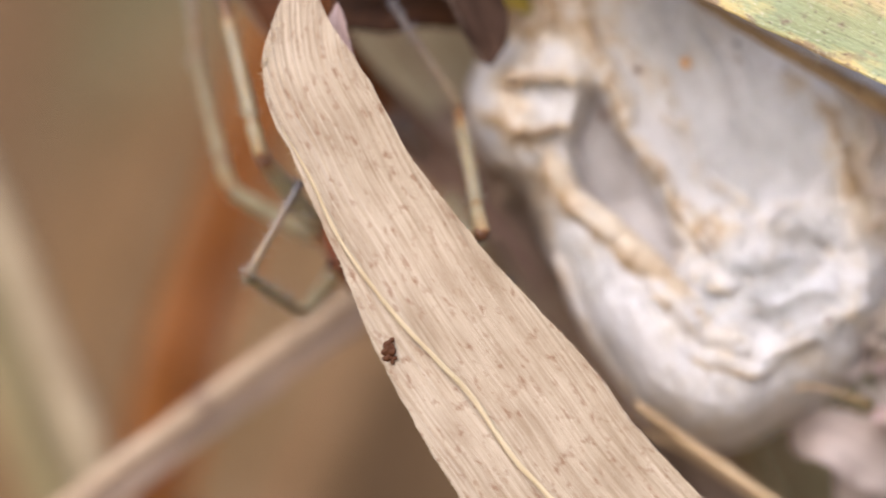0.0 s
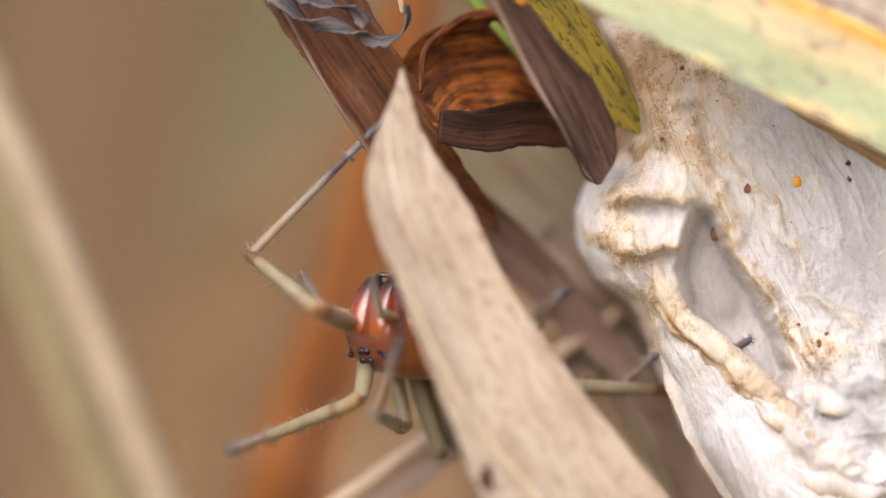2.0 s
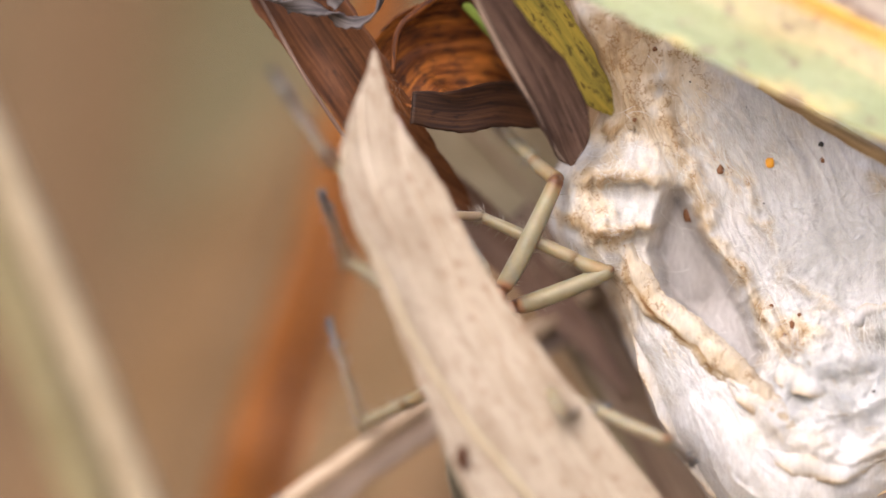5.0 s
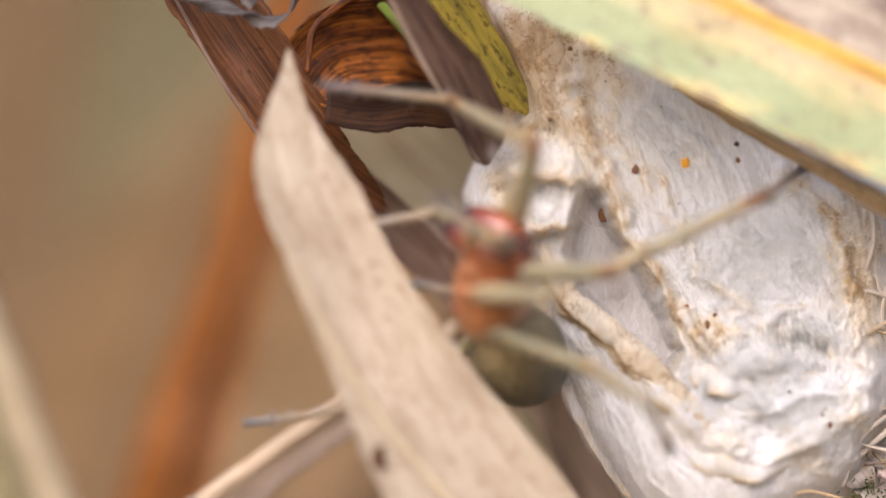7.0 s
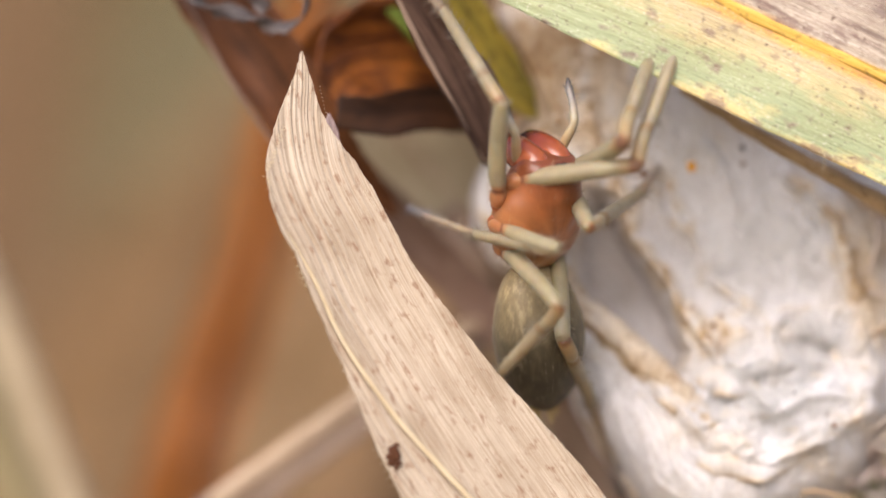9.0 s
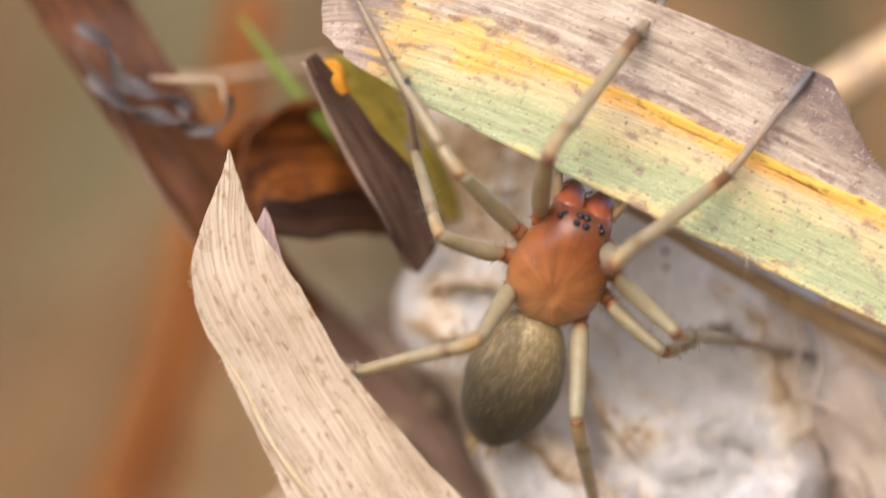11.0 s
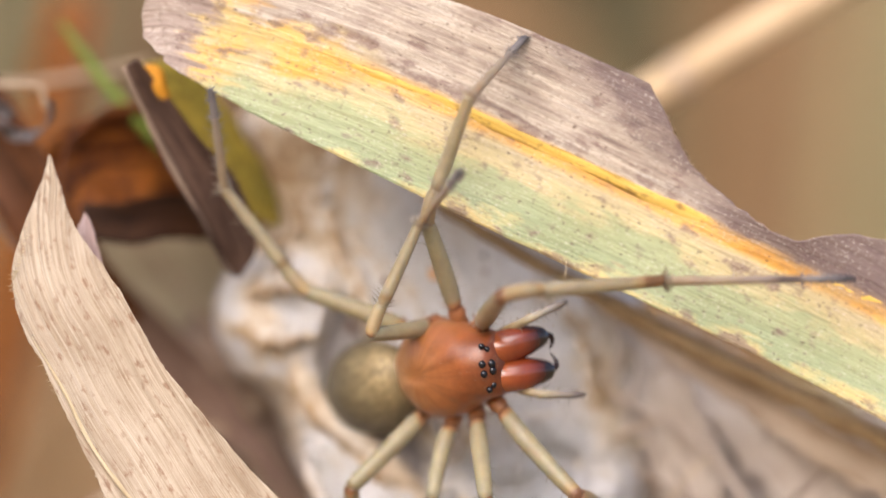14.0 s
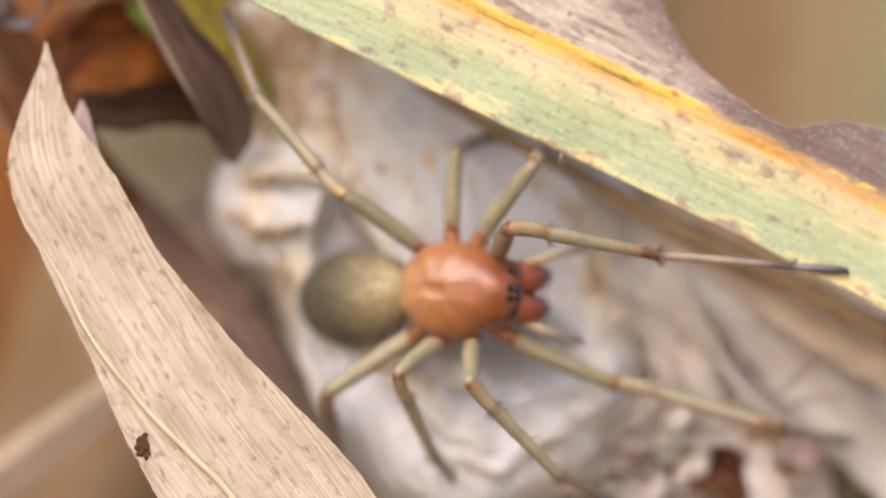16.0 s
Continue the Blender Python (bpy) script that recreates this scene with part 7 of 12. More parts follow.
    walk(legs["L1"]["tibia"], [
        (0.00, pose(0.00671, 0.00215, -0.00183, 61.9, 65.4, 59.6)),
        (0.17, pose(0.00688, 0.00225, 0.00007, 67.2, 42.0, 66.0)),
        (0.33, pose(0.00641, 0.00225, 0.00192, 68.7, 18.5, 68.9)),
        (0.50, pose(0.00535, 0.00216, 0.00350, 68.9, -5.1, 71.0)),
        (0.75, pose(0.00676, 0.00162, 0.00109, 70.2, 11.4, 93.9)),
        (1.00, pose(0.00677, 0.00103, -0.00169, 78.6, 26.0, 119.6)),
        (1.12, pose(0.00655, 0.00097, -0.00238, 81.4, 49.2, 124.1)),
        (1.25, pose(0.00623, 0.00091, -0.00304, 93.2, 72.0, 137.3)),
        (1.38, pose(0.00584, 0.00087, -0.00365, -153.6, 80.5, -108.1)),
        (1.50, pose(0.00537, 0.00083, -0.00420, -121.8, 59.1, -74.9)),
        (1.62, pose(0.00596, 0.00025, -0.00330, -132.0, 83.9, -85.5)),
        (1.75, pose(0.00633, -0.00028, -0.00225, 65.0, 71.0, 111.3)),
        (1.88, pose(0.00646, -0.00072, -0.00111, 62.8, 46.1, 108.7)),
        (2.00, pose(0.00634, -0.00106, 0.00006, 62.3, 21.2, 107.9)),
        (2.25, pose(0.00659, -0.00053, -0.00033, 64.6, 35.3, 112.9)),
        (2.50, pose(0.00676, 0.00004, -0.00073, 69.5, 49.1, 120.0)),
        (3.00, pose(0.00685, 0.00059, -0.00096, 66.2, 52.8, 115.8)),
        (3.20, pose(0.00685, 0.00058, -0.00091, 66.7, 52.1, 116.5)),
        (3.53, pose(0.00687, 0.00113, -0.00122, 57.3, 64.9, 105.5)),
        (3.87, pose(0.00682, 0.00169, -0.00151, 30.8, 75.5, 77.5)),
        (4.20, pose(0.00670, 0.00225, -0.00180, -28.9, 76.8, 16.3)),
        (4.57, pose(0.00593, 0.00012, -0.00329, -138.8, 80.8, -94.6)),
        (4.93, pose(0.00408, -0.00169, -0.00410, -166.6, 63.9, -123.4)),
        (5.30, pose(0.00159, -0.00277, -0.00402, -171.9, 45.7, -129.8)),
        (5.50, pose(0.00259, -0.00236, -0.00426, -171.9, 44.8, -129.8)),
        (5.75, pose(0.00296, -0.00219, -0.00429, -168.5, 47.2, -125.1)),
        (6.00, pose(0.00332, -0.00199, -0.00430, -164.8, 49.4, -120.1)),
        (6.17, pose(0.00355, -0.00341, -0.00205, -148.8, 24.5, -94.4)),
        (6.33, pose(0.00328, -0.00372, 0.00058, -145.7, -3.2, -78.1)),
        (6.50, pose(0.00257, -0.00286, 0.00301, -150.9, -30.6, -60.7)),
        (7.00, pose(0.00111, -0.00210, 0.00397, -145.5, -29.4, -71.5)),
        (7.50, pose(0.00083, -0.00127, 0.00452, -150.3, -41.0, -63.3)),
        (8.00, pose(0.00053, -0.00107, 0.00458, -149.9, -41.7, -63.9)),
        (8.20, pose(0.00050, -0.00122, 0.00450, -149.3, -40.1, -64.8)),
        (8.53, pose(0.00182, -0.00132, 0.00450, -153.5, -12.6, -55.5)),
        (8.87, pose(0.00312, -0.00126, 0.00422, -153.4, 15.1, -48.1)),
        (9.20, pose(0.00431, -0.00105, 0.00369, -148.5, 42.5, -38.3)),
        (9.57, pose(0.00433, 0.00031, 0.00425, -135.4, 41.6, -18.8)),
        (9.93, pose(0.00415, 0.00174, 0.00449, -123.7, 37.6, -0.6)),
        (10.30, pose(0.00378, 0.00316, 0.00440, -114.8, 31.2, 15.2)),
        (10.50, pose(0.00381, 0.00275, 0.00451, -114.8, 32.0, 15.0)),
        (10.75, pose(0.00435, 0.00262, 0.00423, -124.3, 38.1, -1.4)),
        (11.00, pose(0.00485, 0.00248, 0.00390, -136.4, 41.6, -20.1)),
        (11.25, pose(0.00584, 0.00346, 0.00232, -128.9, 18.7, -5.5)),
        (11.50, pose(0.00620, 0.00416, 0.00037, -127.5, -5.1, 5.5)),
        (12.00, pose(0.00674, 0.00293, -0.00074, -126.2, -22.5, 0.1)),
        (12.17, pose(0.00677, 0.00276, -0.00088, -123.5, 0.7, -14.3)),
        (12.33, pose(0.00679, 0.00259, -0.00101, -126.6, 23.9, -28.7)),
        (12.50, pose(0.00681, 0.00242, -0.00115, -138.6, 45.0, -49.5)),
        (12.75, pose(0.00672, 0.00302, -0.00002, -129.8, 22.4, -33.9)),
        (13.00, pose(0.00635, 0.00353, 0.00109, -127.7, -1.3, -23.0)),
        (13.17, pose(0.00664, 0.00326, -0.00000, -127.7, 11.1, -22.0)),
        (13.33, pose(0.00670, 0.00292, -0.00112, -127.3, 23.5, -20.9)),
        (13.50, pose(0.00653, 0.00251, -0.00219, -126.7, 35.9, -19.6)),
        (13.75, pose(0.00658, 0.00307, 0.00083, -124.6, 43.8, -16.3)),
        (14.00, pose(0.00505, 0.00314, 0.00349, -121.4, 51.6, -12.0)),
        (14.50, pose(0.00409, 0.00193, 0.00451, -117.7, 27.9, -6.3)),
        (15.00, pose(0.00369, 0.00229, 0.00467, -119.1, 25.1, -9.6)),
        (15.50, pose(0.00329, 0.00221, 0.00485, -118.4, 46.7, -8.4)),
        (16.00, pose(0.00256, 0.00251, 0.00501, -118.7, 36.1, -8.9)),
    ])
    walk(legs["L1"]["metatarsus"], [
        (0.00, pose(0.00814, 0.00459, -0.00801, 0.0, 53.8, 122.5)),
        (0.17, pose(0.00893, 0.00686, -0.00448, -9.0, 41.5, 110.4)),
        (0.33, pose(0.00874, 0.00827, -0.00024, -13.7, 28.4, 102.4)),
        (0.50, pose(0.00756, 0.00856, 0.00411, -16.0, 14.9, 96.1)),
        (0.75, pose(0.00630, 0.00827, -0.00025, -21.8, 29.6, 80.9)),
        (1.00, pose(0.00376, 0.00635, -0.00467, -33.6, 42.0, 60.9)),
        (1.12, pose(0.00406, 0.00464, -0.00753, -57.0, 44.3, 27.3)),
        (1.25, pose(0.00469, 0.00234, -0.00950, -77.6, 37.0, -3.9)),
        (1.38, pose(0.00549, -0.00020, -0.01035, -89.8, 23.4, -27.6)),
        (1.50, pose(0.00628, -0.00254, -0.01003, -94.9, 7.0, -46.5)),
        (1.62, pose(0.00602, -0.00047, -0.01006, -97.8, 21.9, -58.3)),
        (1.75, pose(0.00552, 0.00179, -0.00868, -104.9, 35.8, -72.8)),
        (1.88, pose(0.00494, 0.00375, -0.00601, -118.3, 47.3, -92.8)),
        (2.00, pose(0.00440, 0.00498, -0.00240, -140.1, 53.8, -120.8)),
        (2.25, pose(0.00443, 0.00459, -0.00427, -119.7, 39.3, -93.2)),
        (2.50, pose(0.00453, 0.00389, -0.00587, -111.1, 20.8, -76.1)),
        (3.00, pose(0.00506, 0.00430, -0.00637, -113.0, 18.7, -82.1)),
        (3.20, pose(0.00499, 0.00432, -0.00627, -113.1, 18.2, -82.2)),
        (3.53, pose(0.00610, 0.00392, -0.00737, -119.8, 37.6, -96.3)),
        (3.87, pose(0.00719, 0.00335, -0.00810, -136.8, 54.2, -119.5)),
        (4.20, pose(0.00819, 0.00268, -0.00842, -172.8, 62.0, -161.4)),
        (4.57, pose(0.00584, -0.00097, -0.01000, -152.3, 58.6, -137.9)),
        (4.93, pose(0.00243, -0.00419, -0.01020, -137.7, 51.9, -120.2)),
        (5.30, pose(-0.00145, -0.00642, -0.00889, -128.5, 43.2, -107.7)),
        (5.50, pose(-0.00050, -0.00607, -0.00905, -128.6, 43.1, -107.9)),
        (5.75, pose(0.00030, -0.00597, -0.00928, -144.0, 40.6, -130.8)),
        (6.00, pose(0.00110, -0.00583, -0.00946, -156.3, 34.0, -150.9)),
        (6.17, pose(0.00307, -0.00958, -0.00487, -144.0, 25.4, -126.4)),
        (6.33, pose(0.00468, -0.01037, 0.00096, -137.0, 13.3, -105.7)),
        (6.50, pose(0.00543, -0.00797, 0.00647, -134.8, -0.2, -87.0)),
        (7.00, pose(0.00299, -0.00772, 0.00731, -138.3, 14.6, -114.0)),
        (7.50, pose(0.00314, -0.00585, 0.00898, -134.6, 17.3, -100.7)),
        (8.00, pose(0.00277, -0.00563, 0.00910, -133.4, 15.4, -96.4)),
        (8.20, pose(0.00271, -0.00593, 0.00888, -133.5, 17.1, -96.8)),
        (8.53, pose(0.00558, -0.00679, 0.00598, -129.5, 34.0, -87.6)),
        (8.87, pose(0.00750, -0.00615, 0.00245, -120.2, 49.9, -73.9)),
        (9.20, pose(0.00825, -0.00416, -0.00090, -98.9, 62.7, -48.5)),
        (9.57, pose(0.00915, -0.00133, -0.00027, -71.1, 50.5, -15.6)),
        (9.93, pose(0.00954, 0.00168, 0.00034, -59.4, 33.2, 1.6)),
        (10.30, pose(0.00939, 0.00468, 0.00087, -54.8, 14.3, 12.9)),
        (10.50, pose(0.00938, 0.00424, 0.00090, -54.9, 14.7, 12.4)),
        (10.75, pose(0.00970, 0.00249, 0.00003, -61.2, 42.2, -0.3)),
        (11.00, pose(0.00963, 0.00073, -0.00062, -87.8, 66.2, -32.2)),
        (11.25, pose(0.01225, 0.00284, 0.00014, -130.3, 73.7, -77.1)),
        (11.50, pose(0.01294, 0.00480, 0.00098, -176.7, 67.6, -125.8)),
        (12.00, pose(0.01302, 0.00293, 0.00185, -138.1, 63.0, -83.7)),
        (12.17, pose(0.01336, 0.00109, -0.00096, -123.9, 50.4, -66.9)),
        (12.33, pose(0.01224, -0.00040, -0.00376, -117.4, 36.4, -57.6)),
        (12.50, pose(0.00993, -0.00123, -0.00596, -114.3, 21.9, -51.2)),
        (12.75, pose(0.01193, -0.00049, -0.00261, -122.1, 35.2, -67.3)),
        (13.00, pose(0.01260, 0.00087, 0.00125, -136.2, 45.5, -88.9)),
        (13.17, pose(0.01282, 0.00076, -0.00131, -112.2, 35.9, -52.9)),
        (13.33, pose(0.01252, 0.00069, -0.00383, -100.1, 18.5, -27.1)),
        (13.50, pose(0.01172, 0.00066, -0.00618, -97.0, -1.8, -6.6)),
        (13.75, pose(0.01129, 0.00169, -0.00388, -97.3, 15.0, -9.0)),
        (14.00, pose(0.00919, 0.00226, -0.00183, -98.5, 31.8, -11.8)),
        (14.50, pose(0.01006, 0.00127, 0.00132, -93.2, 24.9, -0.9)),
        (15.00, pose(0.00977, 0.00126, 0.00179, -94.6, 22.0, -4.3)),
        (15.50, pose(0.00790, 0.00153, -0.00010, -91.8, 17.5, 4.0)),
        (16.00, pose(0.00799, 0.00166, 0.00101, -93.5, 10.2, -3.0)),
    ])
    walk(legs["L2"]["femur"], [
        (0.00, pose(0.00045, 0.00180, -0.00040, 0.0, 16.1, 53.5)),
        (0.12, pose(0.00045, 0.00180, -0.00040, -0.1, -0.9, 52.8)),
        (0.25, pose(0.00045, 0.00180, -0.00040, 0.0, -17.8, 52.1)),
        (0.38, pose(0.00045, 0.00180, -0.00040, 0.4, -34.8, 51.3)),
        (0.50, pose(0.00045, 0.00180, -0.00040, 1.3, -51.7, 50.0)),
        (0.62, pose(0.00045, 0.00180, -0.00040, 12.7, -42.3, 34.5)),
        (0.75, pose(0.00045, 0.00180, -0.00040, 19.5, -31.3, 23.3)),
        (0.88, pose(0.00045, 0.00180, -0.00040, 23.3, -19.6, 14.5)),
        (1.00, pose(0.00045, 0.00180, -0.00040, 25.1, -7.5, 6.9)),
        (1.25, pose(0.00045, 0.00180, -0.00040, 24.3, -5.3, 14.0)),
        (1.50, pose(0.00045, 0.00180, -0.00040, 23.8, -3.1, 21.1)),
        (1.67, pose(0.00045, 0.00180, -0.00040, 27.2, -19.1, 3.3)),
        (1.83, pose(0.00045, 0.00180, -0.00040, 36.8, -33.1, -18.0)),
        (2.00, pose(0.00045, 0.00180, -0.00040, 54.0, -42.4, -45.7)),
        (2.12, pose(0.00045, 0.00180, -0.00040, 35.7, -34.7, -16.8)),
        (2.25, pose(0.00045, 0.00180, -0.00040, 24.9, -21.5, 5.8)),
        (2.38, pose(0.00045, 0.00180, -0.00040, 20.5, -5.9, 24.3)),
        (2.50, pose(0.00045, 0.00180, -0.00040, 21.1, 10.3, 41.7)),
        (2.75, pose(0.00045, 0.00180, -0.00040, 17.8, 26.6, 31.4)),
        (3.00, pose(0.00045, 0.00180, -0.00040, 10.0, 42.0, 17.7)),
        (3.20, pose(0.00045, 0.00180, -0.00040, 9.6, 41.0, 17.1)),
        (3.70, pose(0.00045, 0.00180, -0.00040, 21.4, 66.1, 31.4)),
        (4.20, pose(0.00045, 0.00180, -0.00040, 110.8, 79.3, 123.0)),
        (4.75, pose(0.00045, 0.00180, -0.00040, -114.1, 69.0, -100.4)),
        (5.30, pose(0.00045, 0.00180, -0.00040, -106.0, 39.9, -90.9)),
        (5.50, pose(0.00045, 0.00180, -0.00040, -100.8, 40.8, -82.7)),
        (6.00, pose(0.00045, 0.00180, -0.00040, -109.2, 35.4, -96.3)),
        (6.12, pose(0.00045, 0.00180, -0.00040, -101.7, 14.2, -79.0)),
        (6.25, pose(0.00045, 0.00180, -0.00040, -101.0, -8.0, -64.8)),
        (6.38, pose(0.00045, 0.00180, -0.00040, -106.2, -29.7, -48.9)),
        (6.50, pose(0.00045, 0.00180, -0.00040, -121.8, -48.5, -24.8)),
        (7.00, pose(0.00045, 0.00180, -0.00040, -145.1, -67.0, 2.2)),
        (7.50, pose(0.00045, 0.00180, -0.00040, -144.6, -51.1, 1.7)),
        (7.75, pose(0.00045, 0.00180, -0.00040, -122.1, -71.6, -23.4)),
        (8.00, pose(0.00045, 0.00180, -0.00040, -37.2, -74.5, -110.8)),
        (8.20, pose(0.00045, 0.00180, -0.00040, -88.8, -78.6, -58.0)),
        (8.45, pose(0.00045, 0.00180, -0.00040, -136.7, -59.0, -7.7)),
        (8.70, pose(0.00045, 0.00180, -0.00040, -144.8, -34.8, 3.0)),
        (8.95, pose(0.00045, 0.00180, -0.00040, -146.9, -10.2, 8.6)),
        (9.20, pose(0.00045, 0.00180, -0.00040, -146.8, 14.5, 13.3)),
        (9.57, pose(0.00045, 0.00180, -0.00040, -146.2, -7.3, 22.6)),
        (9.93, pose(0.00045, 0.00180, -0.00040, -149.4, -28.9, 32.8)),
        (10.30, pose(0.00045, 0.00180, -0.00040, -159.5, -49.4, 48.4)),
        (10.40, pose(0.00045, 0.00180, -0.00040, -159.2, -53.9, 48.1)),
        (10.50, pose(0.00045, 0.00180, -0.00040, -158.8, -58.4, 47.6)),
        (10.75, pose(0.00045, 0.00180, -0.00040, -164.3, -46.3, 54.5)),
        (11.00, pose(0.00045, 0.00180, -0.00040, -167.2, -34.0, 58.9)),
        (11.25, pose(0.00045, 0.00180, -0.00040, -159.2, -23.5, 42.5)),
        (11.50, pose(0.00045, 0.00180, -0.00040, -155.0, -11.6, 28.7)),
        (11.75, pose(0.00045, 0.00180, -0.00040, -155.1, 3.2, 29.8)),
        (12.00, pose(0.00045, 0.00180, -0.00040, -154.9, 18.0, 30.9)),
        (12.25, pose(0.00045, 0.00180, -0.00040, -153.7, 14.0, 35.0)),
        (12.50, pose(0.00045, 0.00180, -0.00040, -152.9, 9.9, 39.0)),
        (12.75, pose(0.00045, 0.00180, -0.00040, -151.2, 8.6, 49.8)),
        (13.00, pose(0.00045, 0.00180, -0.00040, -149.7, 6.9, 60.5)),
        (13.50, pose(0.00045, 0.00180, -0.00040, -149.5, -0.3, 63.7)),
        (13.75, pose(0.00045, 0.00180, -0.00040, -150.5, -12.0, 72.6)),
        (14.00, pose(0.00045, 0.00180, -0.00040, -153.5, -23.5, 82.4)),
        (14.25, pose(0.00045, 0.00180, -0.00040, -154.4, -30.5, 84.3)),
        (14.50, pose(0.00045, 0.00180, -0.00040, -155.6, -37.5, 86.5)),
        (15.00, pose(0.00045, 0.00180, -0.00040, -160.8, -48.5, 94.0)),
        (15.25, pose(0.00045, 0.00180, -0.00040, -157.7, -74.2, 90.6)),
        (15.50, pose(0.00045, 0.00180, -0.00040, 8.8, -79.9, -76.3)),
        (15.67, pose(0.00045, 0.00180, -0.00040, -97.8, -72.2, 31.8)),
        (15.83, pose(0.00045, 0.00180, -0.00040, -111.3, -50.3, 47.0)),
        (16.00, pose(0.00045, 0.00180, -0.00040, -114.6, -27.7, 52.1)),
    ])
    walk(legs["L2"]["tibia"], [
        (0.00, pose(0.00314, 0.00543, -0.00170, 0.0, 58.0, 28.1)),
        (0.12, pose(0.00329, 0.00554, -0.00033, 12.0, 38.0, 43.9)),
        (0.25, pose(0.00320, 0.00533, 0.00104, 16.1, 16.9, 52.6)),
        (0.38, pose(0.00286, 0.00481, 0.00228, 16.8, -4.6, 59.5)),
        (0.50, pose(0.00232, 0.00403, 0.00329, 14.9, -26.0, 66.8)),
        (0.62, pose(0.00332, 0.00377, 0.00276, 12.6, -0.5, 76.4)),
        (0.75, pose(0.00414, 0.00339, 0.00204, 14.7, 24.9, 85.9)),
        (0.88, pose(0.00474, 0.00291, 0.00118, 23.8, 49.5, 100.7)),
        (1.00, pose(0.00508, 0.00236, 0.00022, 58.6, 68.7, 140.2)),
        (1.25, pose(0.00499, 0.00293, 0.00004, 7.3, 66.9, 85.4)),
        (1.50, pose(0.00483, 0.00349, -0.00015, -18.3, 52.7, 56.1)),
        (1.67, pose(0.00488, 0.00206, 0.00114, -4.7, 30.8, 76.2)),
        (1.83, pose(0.00419, 0.00059, 0.00217, -0.7, 7.0, 88.2)),
        (2.00, pose(0.00288, -0.00068, 0.00277, -1.6, -17.1, 99.1)),
        (2.12, pose(0.00415, 0.00068, 0.00227, 0.1, 6.0, 81.7)),
        (2.25, pose(0.00480, 0.00224, 0.00132, -5.7, 28.5, 62.8)),
        (2.38, pose(0.00471, 0.00372, 0.00008, -23.4, 47.1, 34.6)),
        (2.50, pose(0.00390, 0.00488, -0.00124, -58.6, 53.8, -10.1)),
        (2.75, pose(0.00404, 0.00399, -0.00251, -16.1, 68.3, 37.5)),
        (3.00, pose(0.00377, 0.00286, -0.00355, 37.7, 59.3, 96.3)),
        (3.20, pose(0.00384, 0.00285, -0.00348, 40.4, 57.4, 99.5)),
        (3.70, pose(0.00207, 0.00279, -0.00470, 66.6, 61.1, 129.8)),
        (4.20, pose(-0.00003, 0.00253, -0.00502, 92.8, 57.4, 160.1)),
        (4.75, pose(0.00015, 0.00015, -0.00479, 124.7, 59.7, -162.8)),
        (5.30, pose(0.00040, -0.00181, -0.00341, 151.2, 51.9, -131.1)),
        (5.50, pose(0.00090, -0.00173, -0.00347, 152.5, 52.5, -129.5)),
        (6.00, pose(0.00003, -0.00201, -0.00312, 153.5, 39.2, -128.2)),
        (6.12, pose(0.00132, -0.00267, -0.00155, 146.7, 42.5, -138.4)),
        (6.25, pose(0.00243, -0.00241, 0.00026, 138.9, 44.8, -149.7)),
        (6.38, pose(0.00313, -0.00128, 0.00193, 130.4, 46.0, -161.6)),
        (6.50, pose(0.00328, 0.00050, 0.00312, 121.7, 45.8, -173.8)),
        (7.00, pose(0.00229, 0.00187, 0.00393, 134.5, 58.2, -157.7)),
        (7.50, pose(0.00340, 0.00189, 0.00326, 132.4, 51.5, -160.2)),
        (7.75, pose(0.00181, 0.00121, 0.00406, 119.6, 44.2, -177.4)),
        (8.00, pose(0.00000, 0.00063, 0.00413, 111.3, 34.9, 169.7)),
        (8.20, pose(0.00094, 0.00101, 0.00421, 113.2, 36.6, 172.9)),
        (8.45, pose(0.00285, 0.00148, 0.00363, 115.7, 58.2, 176.2)),
        (8.70, pose(0.00430, 0.00200, 0.00228, 129.2, 79.4, -169.5)),
        (8.95, pose(0.00502, 0.00249, 0.00043, -89.1, 77.7, -27.1)),
        (9.20, pose(0.00488, 0.00285, -0.00158, -78.1, 56.4, -15.4)),
        (9.57, pose(0.00476, 0.00359, 0.00020, -59.8, 47.9, 7.6)),
        (9.93, pose(0.00391, 0.00403, 0.00187, -49.3, 36.1, 23.1)),
        (10.30, pose(0.00248, 0.00409, 0.00317, -43.7, 23.0, 34.4)),
        (10.40, pose(0.00230, 0.00386, 0.00340, -42.0, 25.0, 38.6)),
        (10.50, pose(0.00211, 0.00362, 0.00360, -40.1, 26.9, 42.9)),
        (10.75, pose(0.00233, 0.00444, 0.00300, -36.6, 26.7, 50.6)),
        (11.00, pose(0.00246, 0.00514, 0.00223, -33.2, 26.1, 58.3)),
        (11.25, pose(0.00363, 0.00471, 0.00148, -45.7, 44.5, 37.2)),
        (11.50, pose(0.00449, 0.00401, 0.00054, -73.3, 56.0, 1.8)),
        (11.75, pose(0.00452, 0.00413, -0.00066, -81.3, 29.2, -9.6)),
        (12.00, pose(0.00429, 0.00410, -0.00185, -83.0, 1.8, -15.9)),
        (12.25, pose(0.00418, 0.00442, -0.00153, -84.4, 27.0, -21.3)),
        (12.50, pose(0.00405, 0.00471, -0.00121, -90.1, 51.9, -30.1)),
        (12.75, pose(0.00345, 0.00535, -0.00110, -68.5, 42.9, -1.2)),
        (13.00, pose(0.00275, 0.00586, -0.00097, -56.7, 28.8, 18.7)),
        (13.50, pose(0.00253, 0.00601, -0.00038, -51.7, 32.9, 28.5)),
        (13.75, pose(0.00182, 0.00619, 0.00058, -44.3, 18.8, 45.2)),
